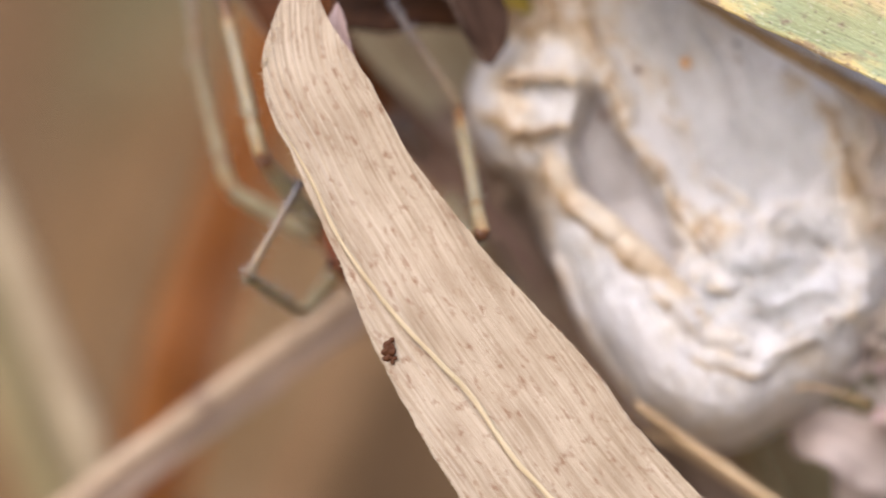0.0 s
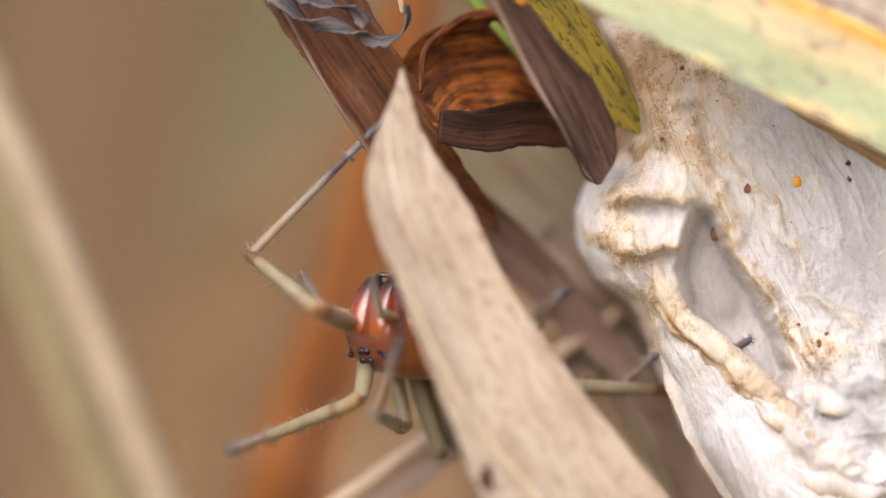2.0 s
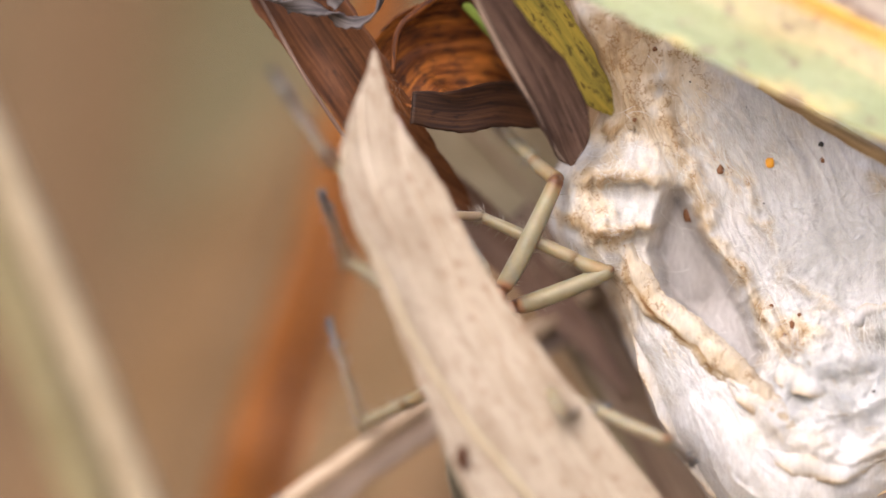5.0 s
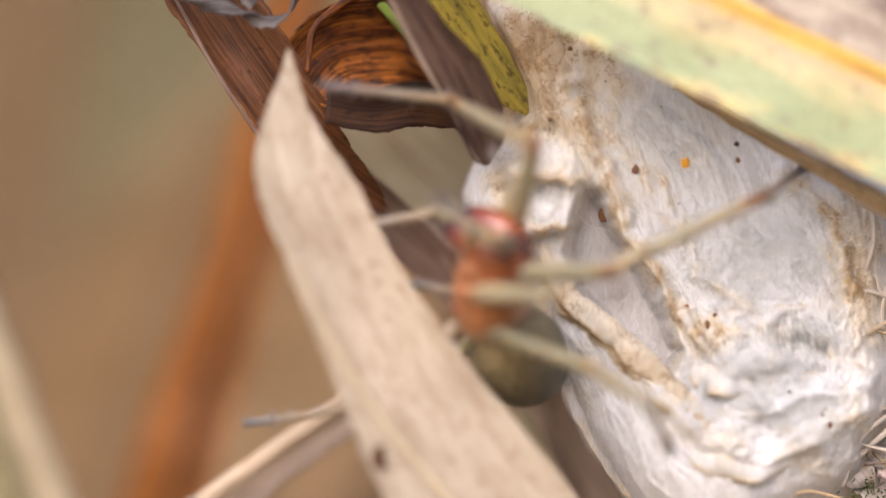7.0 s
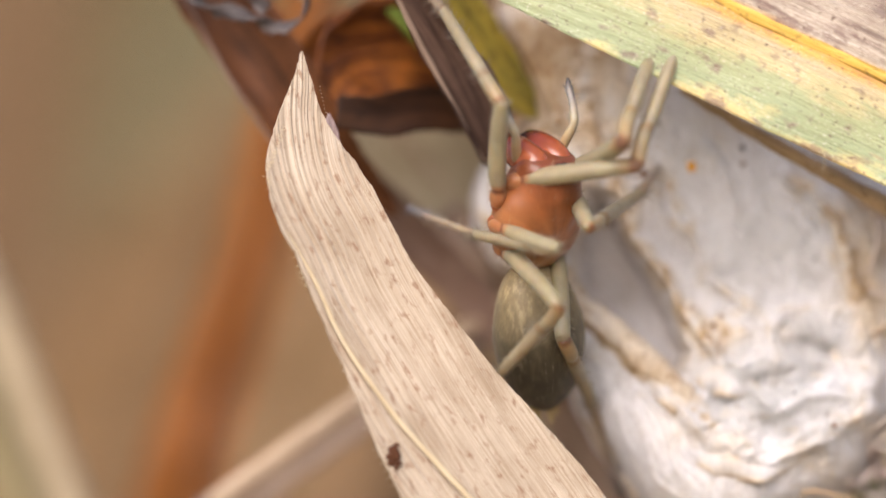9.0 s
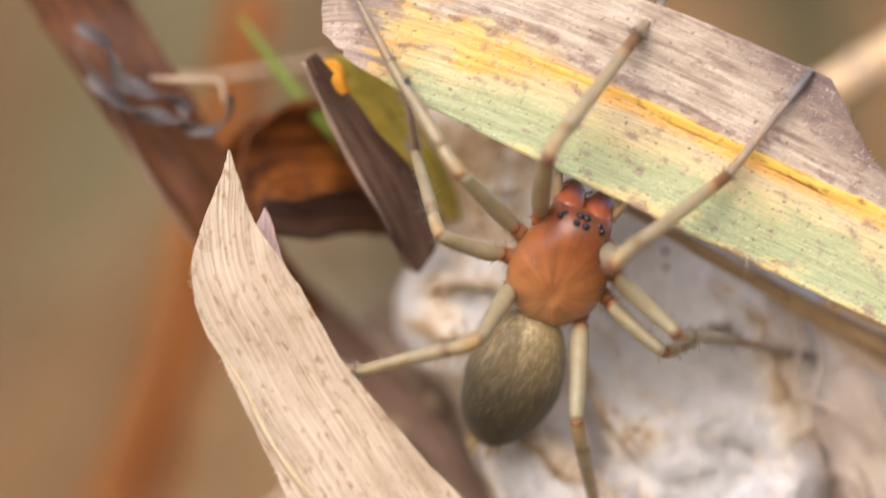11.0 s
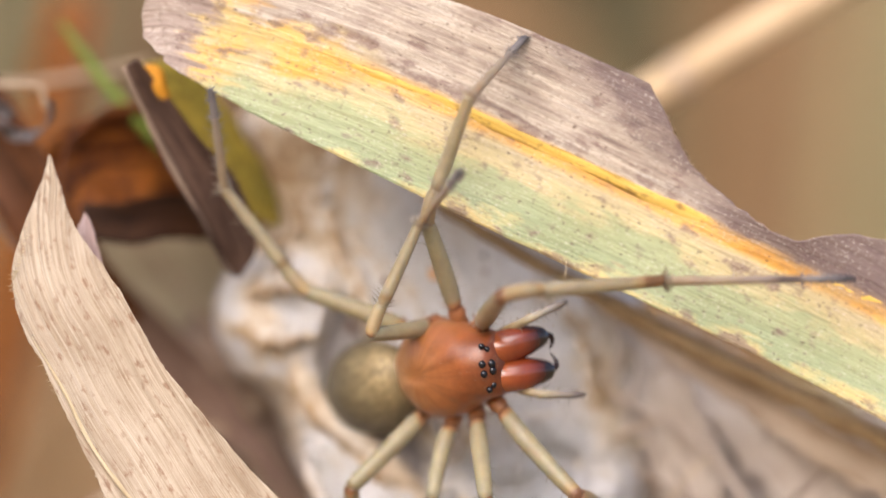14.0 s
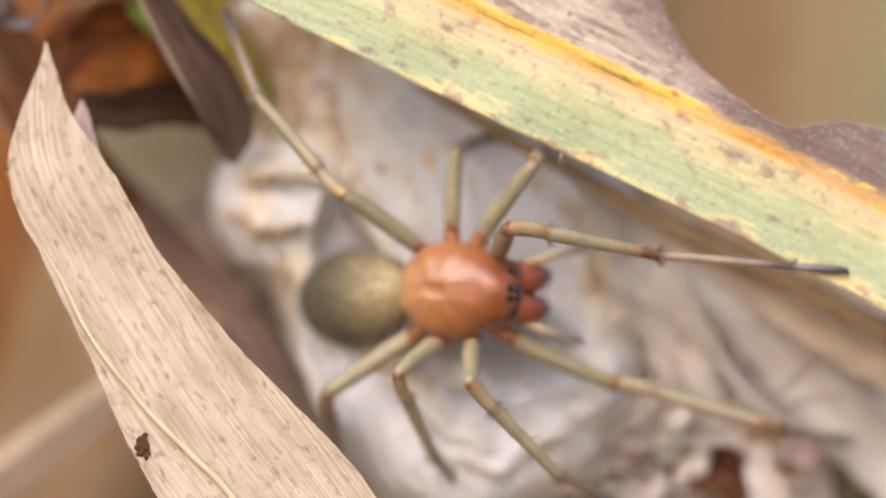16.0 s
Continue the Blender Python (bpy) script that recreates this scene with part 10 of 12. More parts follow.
    walk(legs["R1"]["femur"], [
        (0.00, pose(0.00135, -0.00145, -0.00035, -0.0, -2.9, -68.4)),
        (0.25, pose(0.00135, -0.00145, -0.00035, -0.1, 0.2, -64.6)),
        (0.50, pose(0.00135, -0.00145, -0.00035, 0.0, 3.2, -60.8)),
        (0.75, pose(0.00135, -0.00145, -0.00035, -0.7, 8.4, -67.8)),
        (1.00, pose(0.00135, -0.00145, -0.00035, -2.1, 13.5, -75.0)),
        (1.12, pose(0.00135, -0.00145, -0.00035, -3.7, 8.6, -83.7)),
        (1.25, pose(0.00135, -0.00145, -0.00035, -4.6, 3.4, -92.1)),
        (1.38, pose(0.00135, -0.00145, -0.00035, -4.7, -1.8, -100.5)),
        (1.50, pose(0.00135, -0.00145, -0.00035, -4.1, -6.9, -108.9)),
        (2.00, pose(0.00135, -0.00145, -0.00035, 0.6, -14.8, -133.2)),
        (2.25, pose(0.00135, -0.00145, -0.00035, 1.1, -15.3, -135.3)),
        (2.50, pose(0.00135, -0.00145, -0.00035, 1.6, -15.8, -137.3)),
        (2.67, pose(0.00135, -0.00145, -0.00035, -0.1, -0.2, -125.3)),
        (2.83, pose(0.00135, -0.00145, -0.00035, 1.5, 15.3, -113.2)),
        (3.00, pose(0.00135, -0.00145, -0.00035, 7.0, 30.1, -99.3)),
        (3.20, pose(0.00135, -0.00145, -0.00035, 5.4, 28.6, -102.5)),
        (3.45, pose(0.00135, -0.00145, -0.00035, 3.3, 31.1, -106.7)),
        (3.70, pose(0.00135, -0.00145, -0.00035, 1.0, 33.4, -111.2)),
        (3.95, pose(0.00135, -0.00145, -0.00035, -1.7, 35.5, -115.8)),
        (4.20, pose(0.00135, -0.00145, -0.00035, -4.6, 37.5, -120.7)),
        (4.57, pose(0.00135, -0.00145, -0.00035, 10.8, 22.0, -90.4)),
        (4.93, pose(0.00135, -0.00145, -0.00035, 15.9, 2.1, -66.8)),
        (5.30, pose(0.00135, -0.00145, -0.00035, 12.6, -18.1, -43.8)),
        (5.50, pose(0.00135, -0.00145, -0.00035, 12.6, -9.2, -43.8)),
        (6.00, pose(0.00135, -0.00145, -0.00035, 8.7, -13.6, -24.2)),
        (6.50, pose(0.00135, -0.00145, -0.00035, 0.5, -25.6, -0.4)),
        (7.00, pose(0.00135, -0.00145, -0.00035, -1.8, -13.3, 6.4)),
        (7.25, pose(0.00135, -0.00145, -0.00035, -6.1, -22.4, 20.3)),
        (7.50, pose(0.00135, -0.00145, -0.00035, -13.1, -30.1, 36.0)),
        (8.00, pose(0.00135, -0.00145, -0.00035, -11.5, -28.9, 32.9)),
        (8.20, pose(0.00135, -0.00145, -0.00035, -9.2, -30.9, 28.3)),
        (8.53, pose(0.00135, -0.00145, -0.00035, -7.1, -38.8, 24.5)),
        (8.87, pose(0.00135, -0.00145, -0.00035, -3.9, -46.6, 19.8)),
        (9.20, pose(0.00135, -0.00145, -0.00035, 1.0, -54.1, 13.6)),
        (10.30, pose(0.00135, -0.00145, -0.00035, 59.2, -72.1, -49.7)),
        (10.50, pose(0.00135, -0.00145, -0.00035, 17.2, -82.4, -6.9)),
        (11.00, pose(0.00135, -0.00145, -0.00035, 6.1, -82.8, 4.3)),
        (11.25, pose(0.00135, -0.00145, -0.00035, 19.1, -66.2, -9.1)),
        (11.50, pose(0.00135, -0.00145, -0.00035, 21.2, -49.4, -11.6)),
        (11.75, pose(0.00135, -0.00145, -0.00035, 21.5, -45.9, -11.9)),
        (12.00, pose(0.00135, -0.00145, -0.00035, 21.7, -42.4, -12.2)),
        (12.12, pose(0.00135, -0.00145, -0.00035, 44.4, -42.0, -45.5)),
        (12.25, pose(0.00135, -0.00145, -0.00035, 62.3, -32.9, -74.4)),
        (12.38, pose(0.00135, -0.00145, -0.00035, 72.2, -18.6, -96.7)),
        (12.50, pose(0.00135, -0.00145, -0.00035, 75.6, -2.2, -115.2)),
        (12.67, pose(0.00135, -0.00145, -0.00035, 73.0, -12.2, -94.4)),
        (12.83, pose(0.00135, -0.00145, -0.00035, 66.6, -20.5, -72.2)),
        (13.00, pose(0.00135, -0.00145, -0.00035, 56.9, -25.8, -47.9)),
        (13.50, pose(0.00135, -0.00145, -0.00035, 61.3, -3.7, -64.8)),
        (13.67, pose(0.00135, -0.00145, -0.00035, 60.9, -5.7, -59.4)),
        (13.83, pose(0.00135, -0.00145, -0.00035, 60.2, -7.7, -53.9)),
        (14.00, pose(0.00135, -0.00145, -0.00035, 59.4, -9.6, -48.5)),
        (14.50, pose(0.00135, -0.00145, -0.00035, 60.0, -19.5, -50.6)),
        (14.75, pose(0.00135, -0.00145, -0.00035, 58.9, 5.9, -41.5)),
        (15.00, pose(0.00135, -0.00145, -0.00035, 62.1, 31.1, -31.4)),
        (15.50, pose(0.00135, -0.00145, -0.00035, 66.7, 25.6, -21.9)),
        (15.75, pose(0.00135, -0.00145, -0.00035, 66.2, 24.9, -23.1)),
        (16.00, pose(0.00135, -0.00145, -0.00035, 65.7, 24.3, -24.3)),
    ])
    walk(legs["R1"]["tibia"], [
        (0.00, pose(0.00341, -0.00665, -0.00007, 0.0, 59.1, 114.3)),
        (0.25, pose(0.00375, -0.00651, -0.00037, -3.4, 60.4, 110.3)),
        (0.50, pose(0.00408, -0.00633, -0.00067, -7.1, 61.5, 106.1)),
        (0.75, pose(0.00344, -0.00658, -0.00117, -32.4, 62.6, 77.6)),
        (1.00, pose(0.00276, -0.00671, -0.00166, -54.8, 58.2, 52.0)),
        (1.12, pose(0.00196, -0.00695, -0.00118, -8.8, 69.7, 102.3)),
        (1.25, pose(0.00114, -0.00704, -0.00069, 40.7, 59.8, 156.2)),
        (1.38, pose(0.00033, -0.00695, -0.00018, 57.4, 39.9, 177.6)),
        (1.50, pose(-0.00045, -0.00671, 0.00033, 62.9, 17.9, -171.3)),
        (2.00, pose(-0.00236, -0.00539, 0.00108, 62.1, 9.7, -174.7)),
        (2.25, pose(-0.00249, -0.00525, 0.00113, 64.7, 5.3, -154.5)),
        (2.50, pose(-0.00261, -0.00510, 0.00117, 65.7, 0.3, -134.5)),
        (2.67, pose(-0.00188, -0.00602, -0.00033, 65.7, -0.1, -166.0)),
        (2.83, pose(-0.00078, -0.00641, -0.00183, 65.8, -0.4, 162.5)),
        (3.00, pose(0.00057, -0.00623, -0.00316, 66.0, -0.5, 131.0)),
        (3.20, pose(0.00028, -0.00625, -0.00303, 66.1, -1.0, 129.2)),
        (3.45, pose(-0.00003, -0.00604, -0.00324, 66.9, 20.6, 134.0)),
        (3.70, pose(-0.00034, -0.00581, -0.00343, 70.3, 42.1, 140.5)),
        (3.95, pose(-0.00063, -0.00555, -0.00361, 81.1, 62.8, 153.8)),
        (4.20, pose(-0.00092, -0.00527, -0.00376, 132.6, 77.7, -152.4)),
        (4.57, pose(0.00131, -0.00664, -0.00244, 154.3, 71.4, -129.9)),
        (4.93, pose(0.00355, -0.00659, -0.00055, 164.1, 63.7, -119.3)),
        (5.30, pose(0.00519, -0.00513, 0.00139, 169.2, 55.6, -113.3)),
        (5.50, pose(0.00534, -0.00528, 0.00055, 168.4, 55.7, -114.4)),
        (6.00, pose(0.00631, -0.00368, 0.00097, 175.7, 52.5, -105.3)),
        (6.50, pose(0.00640, -0.00148, 0.00207, -165.1, 69.6, -83.7)),
        (7.00, pose(0.00677, -0.00084, 0.00094, 154.1, 58.7, -128.4)),
        (7.25, pose(0.00621, 0.00035, 0.00178, 162.4, 69.5, -119.2)),
        (7.50, pose(0.00527, 0.00140, 0.00246, -172.9, 79.0, -93.7)),
        (8.00, pose(0.00546, 0.00121, 0.00236, 168.6, 77.6, -112.6)),
        (8.20, pose(0.00558, 0.00083, 0.00252, 155.7, 81.4, -125.7)),
        (8.53, pose(0.00532, 0.00036, 0.00316, -153.3, 66.5, -73.2)),
        (8.87, pose(0.00497, -0.00014, 0.00372, -144.6, 47.7, -63.1)),
        (9.20, pose(0.00454, -0.00068, 0.00419, -141.7, 28.6, -58.5)),
        (10.30, pose(0.00246, -0.00276, 0.00498, -135.7, 27.4, -45.8)),
        (10.50, pose(0.00209, -0.00154, 0.00520, -136.5, 29.5, -47.3)),
        (11.00, pose(0.00205, -0.00140, 0.00521, -131.4, 40.8, -38.6)),
        (11.25, pose(0.00358, -0.00181, 0.00477, -136.2, 46.9, -45.5)),
        (11.50, pose(0.00492, -0.00218, 0.00390, -142.9, 52.5, -54.2)),
        (11.75, pose(0.00516, -0.00225, 0.00367, -132.1, 47.6, -40.2)),
        (12.00, pose(0.00539, -0.00232, 0.00343, -124.2, 41.3, -29.0)),
        (12.12, pose(0.00426, -0.00442, 0.00340, -132.8, 51.5, -40.8)),
        (12.25, pose(0.00261, -0.00598, 0.00269, -147.7, 59.9, -58.7)),
        (12.38, pose(0.00073, -0.00672, 0.00144, -171.0, 64.5, -85.0)),
        (12.50, pose(-0.00103, -0.00651, -0.00014, 162.1, 63.4, -114.7)),
        (12.67, pose(0.00093, -0.00691, 0.00083, 171.7, 58.6, -103.8)),
        (12.83, pose(0.00295, -0.00644, 0.00161, 178.5, 53.2, -95.6)),
        (13.00, pose(0.00473, -0.00519, 0.00209, -176.7, 47.3, -89.4)),
        (13.50, pose(0.00373, -0.00650, 0.00001, -162.7, 43.3, -69.7)),
        (13.67, pose(0.00419, -0.00624, 0.00021, -170.3, 51.5, -80.1)),
        (13.83, pose(0.00462, -0.00594, 0.00040, 177.8, 58.3, -94.5)),
        (14.00, pose(0.00501, -0.00558, 0.00059, 160.4, 62.9, -114.4)),
        (14.50, pose(0.00470, -0.00553, 0.00152, -140.3, 66.4, -50.1)),
        (14.75, pose(0.00552, -0.00514, -0.00093, -119.9, 59.1, -27.2)),
        (15.00, pose(0.00544, -0.00395, -0.00325, -108.7, 49.3, -13.4)),
        (15.50, pose(0.00604, -0.00333, -0.00277, -107.9, 44.4, -12.4)),
        (15.75, pose(0.00602, -0.00344, -0.00271, -108.2, 24.9, -12.9)),
        (16.00, pose(0.00600, -0.00355, -0.00265, -108.3, 5.4, -13.3)),
    ])
    walk(legs["R1"]["metatarsus"], [
        (0.00, pose(0.00198, -0.00347, -0.00591, 0.0, 32.7, 19.9)),
        (0.25, pose(0.00258, -0.00336, -0.00628, -9.7, 28.5, 0.9)),
        (0.50, pose(0.00318, -0.00321, -0.00664, -17.1, 21.8, -16.3)),
        (0.75, pose(0.00412, -0.00352, -0.00721, -10.9, 4.0, 10.5)),
        (1.00, pose(0.00497, -0.00388, -0.00743, -13.3, -14.6, 36.1)),
        (1.12, pose(0.00146, -0.00465, -0.00756, -11.9, 6.6, 16.1)),
        (1.25, pose(-0.00199, -0.00565, -0.00656, -18.4, 26.9, -5.7)),
        (1.38, pose(-0.00489, -0.00673, -0.00454, -36.0, 42.6, -35.8)),
        (1.50, pose(-0.00685, -0.00768, -0.00176, -65.4, 47.0, -76.7)),
        (2.00, pose(-0.00903, -0.00601, -0.00006, -65.8, 21.7, -77.3)),
        (2.25, pose(-0.00860, -0.00817, 0.00050, -76.6, 31.9, -101.0)),
        (2.50, pose(-0.00738, -0.00995, 0.00114, -92.6, 36.9, -128.8)),
        (2.67, pose(-0.00848, -0.00767, -0.00032, -81.6, 31.6, -109.4)),
        (2.83, pose(-0.00727, -0.00437, -0.00179, -73.7, 23.7, -92.5)),
        (3.00, pose(-0.00390, -0.00110, -0.00309, -68.8, 14.3, -77.7)),
        (3.20, pose(-0.00401, -0.00098, -0.00292, -68.7, 14.0, -77.2)),
        (3.45, pose(-0.00445, -0.00146, -0.00564, -64.1, 7.0, -52.5)),
        (3.70, pose(-0.00423, -0.00260, -0.00799, -62.8, -1.2, -28.5)),
        (3.95, pose(-0.00343, -0.00418, -0.00965, -65.0, -9.2, -4.4)),
        (4.20, pose(-0.00220, -0.00594, -0.01040, -70.5, -15.5, 20.7)),
        (4.57, pose(-0.00008, -0.00831, -0.00889, -71.2, 3.5, 27.2)),
        (4.93, pose(0.00208, -0.00922, -0.00665, -69.6, 22.4, 34.0)),
        (5.30, pose(0.00367, -0.00866, -0.00422, -64.8, 41.0, 43.1)),
        (5.50, pose(0.00375, -0.00876, -0.00507, -64.9, 40.6, 42.9)),
        (6.00, pose(0.00522, -0.00767, -0.00443, -63.7, 49.7, 44.6)),
        (6.50, pose(0.00666, -0.00384, -0.00430, -48.6, 40.6, 65.7)),
        (7.00, pose(0.00458, -0.00361, -0.00487, -45.1, 43.0, 71.0)),
        (7.25, pose(0.00505, -0.00173, -0.00459, -44.4, 35.7, 72.0)),
        (7.50, pose(0.00518, 0.00010, -0.00422, -44.0, 28.3, 72.9)),
        (8.00, pose(0.00490, -0.00014, -0.00428, -42.5, 30.4, 75.9)),
        (8.20, pose(0.00499, 0.00000, -0.00420, -40.9, 29.9, 79.2)),
        (8.53, pose(0.00610, -0.00224, -0.00307, -62.3, 47.6, 45.9)),
        (8.87, pose(0.00704, -0.00422, -0.00131, -99.1, 50.1, -1.8)),
        (9.20, pose(0.00766, -0.00577, 0.00093, -125.3, 35.2, -39.5)),
        (10.30, pose(0.00667, -0.00709, 0.00185, -125.4, 9.9, -39.7)),
        (10.50, pose(0.00610, -0.00589, 0.00185, -125.1, 9.0, -37.9)),
        (11.00, pose(0.00607, -0.00460, 0.00076, -120.4, 19.3, -18.9)),
        (11.25, pose(0.00683, -0.00512, -0.00019, -120.1, 30.6, -18.2)),
        (11.50, pose(0.00734, -0.00554, -0.00149, -119.6, 41.9, -17.4)),
        (11.75, pose(0.00866, -0.00522, -0.00135, -124.0, 58.0, -23.0)),
        (12.00, pose(0.00986, -0.00479, -0.00106, -137.8, 73.5, -38.1)),
        (12.12, pose(0.00747, -0.00718, -0.00192, -103.7, 50.9, -0.4)),
        (12.25, pose(0.00439, -0.00889, -0.00319, -96.7, 24.7, 10.6)),
        (12.38, pose(0.00099, -0.00964, -0.00470, -95.3, -2.1, 17.5)),
        (12.50, pose(-0.00231, -0.00928, -0.00622, -97.3, -28.8, 24.7)),
        (12.67, pose(0.00008, -0.01035, -0.00498, -91.0, -20.0, 9.6)),
        (12.83, pose(0.00255, -0.01050, -0.00383, -87.5, -10.1, -3.8)),
        (13.00, pose(0.00478, -0.00980, -0.00291, -86.4, 0.3, -16.3)),
        (13.50, pose(0.00545, -0.01114, -0.00466, -87.1, -7.6, -5.8)),
        (13.67, pose(0.00492, -0.01042, -0.00511, -87.5, 12.3, -16.0)),
        (13.83, pose(0.00434, -0.00950, -0.00539, -92.1, 31.8, -27.9)),
        (14.00, pose(0.00373, -0.00841, -0.00547, -104.1, 49.6, -46.0)),
        (14.50, pose(0.00645, -0.00762, -0.00471, -77.1, 72.7, -15.9)),
        (14.75, pose(0.00863, -0.00674, -0.00676, -64.8, 56.3, -2.4)),
        (15.00, pose(0.00976, -0.00498, -0.00840, -60.9, 39.3, 2.8)),
        (15.50, pose(0.01079, -0.00438, -0.00752, -63.5, 32.0, -1.7)),
        (15.75, pose(0.01203, -0.00482, -0.00557, -65.8, 47.9, -5.3)),
        (16.00, pose(0.01259, -0.00511, -0.00329, -71.5, 63.6, -12.0)),
    ])
    walk(legs["R2"]["femur"], [
        (0.00, pose(0.00045, -0.00180, -0.00040, 0.0, 23.3, -174.8)),
        (0.50, pose(0.00045, -0.00180, -0.00040, 0.6, -2.3, -171.7)),
        (1.00, pose(0.00045, -0.00180, -0.00040, -0.1, -1.1, -148.0)),
        (1.50, pose(0.00045, -0.00180, -0.00040, -0.4, -3.2, -142.0)),
        (1.75, pose(0.00045, -0.00180, -0.00040, 0.5, -2.5, -158.5)),
        (2.00, pose(0.00045, -0.00180, -0.00040, 1.1, -1.6, -174.9)),
        (2.25, pose(0.00045, -0.00180, -0.00040, 0.7, 0.2, -144.9)),
        (2.50, pose(0.00045, -0.00180, -0.00040, 1.2, 1.9, -114.9)),
        (3.00, pose(0.00045, -0.00180, -0.00040, 1.5, -11.9, -118.2)),
        (3.20, pose(0.00045, -0.00180, -0.00040, 1.8, -17.0, -119.1)),
        (3.45, pose(0.00045, -0.00180, -0.00040, 2.7, -7.7, -123.6)),
        (3.70, pose(0.00045, -0.00180, -0.00040, 3.0, 1.7, -127.9)),
        (3.95, pose(0.00045, -0.00180, -0.00040, 2.5, 11.0, -132.3)),
        (4.20, pose(0.00045, -0.00180, -0.00040, 1.2, 20.3, -136.9)),
        (4.47, pose(0.00045, -0.00180, -0.00040, 4.0, -3.8, -118.3)),
        (4.75, pose(0.00045, -0.00180, -0.00040, -1.5, -27.5, -98.5)),
        (5.03, pose(0.00045, -0.00180, -0.00040, -19.9, -46.9, -68.9)),
        (5.30, pose(0.00045, -0.00180, -0.00040, -56.9, -53.2, -21.9)),
        (5.50, pose(0.00045, -0.00180, -0.00040, -71.7, -46.6, -2.6)),
        (6.00, pose(0.00045, -0.00180, -0.00040, -81.8, -42.2, 11.8)),
        (6.12, pose(0.00045, -0.00180, -0.00040, -63.4, -23.8, -21.0)),
        (6.25, pose(0.00045, -0.00180, -0.00040, -58.3, -0.4, -44.6)),
        (6.38, pose(0.00045, -0.00180, -0.00040, -63.0, 23.0, -68.1)),
        (6.50, pose(0.00045, -0.00180, -0.00040, -80.9, 41.7, -100.4)),
        (6.62, pose(0.00045, -0.00180, -0.00040, -43.0, 49.7, -49.3)),
        (6.75, pose(0.00045, -0.00180, -0.00040, -11.6, 34.9, -4.3)),
        (6.88, pose(0.00045, -0.00180, -0.00040, -0.7, 9.5, 23.4)),
        (7.00, pose(0.00045, -0.00180, -0.00040, -2.5, -17.8, 46.9)),
        (7.50, pose(0.00045, -0.00180, -0.00040, -10.0, -21.5, 68.9)),
        (8.00, pose(0.00045, -0.00180, -0.00040, -9.6, -27.7, 67.8)),
        (8.20, pose(0.00045, -0.00180, -0.00040, -9.6, -28.6, 68.0)),
        (8.45, pose(0.00045, -0.00180, -0.00040, -10.3, -38.0, 69.2)),
        (8.70, pose(0.00045, -0.00180, -0.00040, -11.4, -47.5, 70.8)),
        (8.95, pose(0.00045, -0.00180, -0.00040, -13.2, -56.9, 73.1)),
        (9.20, pose(0.00045, -0.00180, -0.00040, -16.5, -66.3, 76.8)),
        (9.75, pose(0.00045, -0.00180, -0.00040, 117.0, -79.7, -58.2)),
        (10.30, pose(0.00045, -0.00180, -0.00040, 141.2, -49.3, -84.0)),
        (10.50, pose(0.00045, -0.00180, -0.00040, 147.5, -54.0, -92.1)),
        (10.67, pose(0.00045, -0.00180, -0.00040, 149.3, -52.2, -94.3)),
        (10.83, pose(0.00045, -0.00180, -0.00040, 150.9, -50.4, -96.3)),
        (11.00, pose(0.00045, -0.00180, -0.00040, 152.3, -48.5, -98.2)),
        (11.25, pose(0.00045, -0.00180, -0.00040, 151.1, -43.1, -96.5)),
        (11.50, pose(0.00045, -0.00180, -0.00040, 150.2, -37.6, -95.1)),
        (11.75, pose(0.00045, -0.00180, -0.00040, 148.4, -44.8, -92.4)),
        (12.00, pose(0.00045, -0.00180, -0.00040, 145.9, -51.9, -89.0)),
        (12.50, pose(0.00045, -0.00180, -0.00040, 156.8, -59.0, -102.2)),
        (13.00, pose(0.00045, -0.00180, -0.00040, 149.5, -29.3, -92.1)),
        (13.17, pose(0.00045, -0.00180, -0.00040, 151.8, -32.8, -96.6)),
        (13.33, pose(0.00045, -0.00180, -0.00040, 154.5, -36.0, -101.4)),
        (13.50, pose(0.00045, -0.00180, -0.00040, 157.7, -39.1, -106.7)),
        (13.75, pose(0.00045, -0.00180, -0.00040, 143.1, -43.1, -84.6)),
        (14.00, pose(0.00045, -0.00180, -0.00040, 127.2, -42.4, -61.3)),
        (14.50, pose(0.00045, -0.00180, -0.00040, 131.9, -42.1, -68.4)),
        (15.00, pose(0.00045, -0.00180, -0.00040, 129.6, -45.6, -64.9)),
        (15.50, pose(0.00045, -0.00180, -0.00040, 133.2, -57.6, -69.6)),
        (15.75, pose(0.00045, -0.00180, -0.00040, 133.8, -61.8, -70.2)),
        (16.00, pose(0.00045, -0.00180, -0.00040, 134.5, -65.9, -71.0)),
    ])
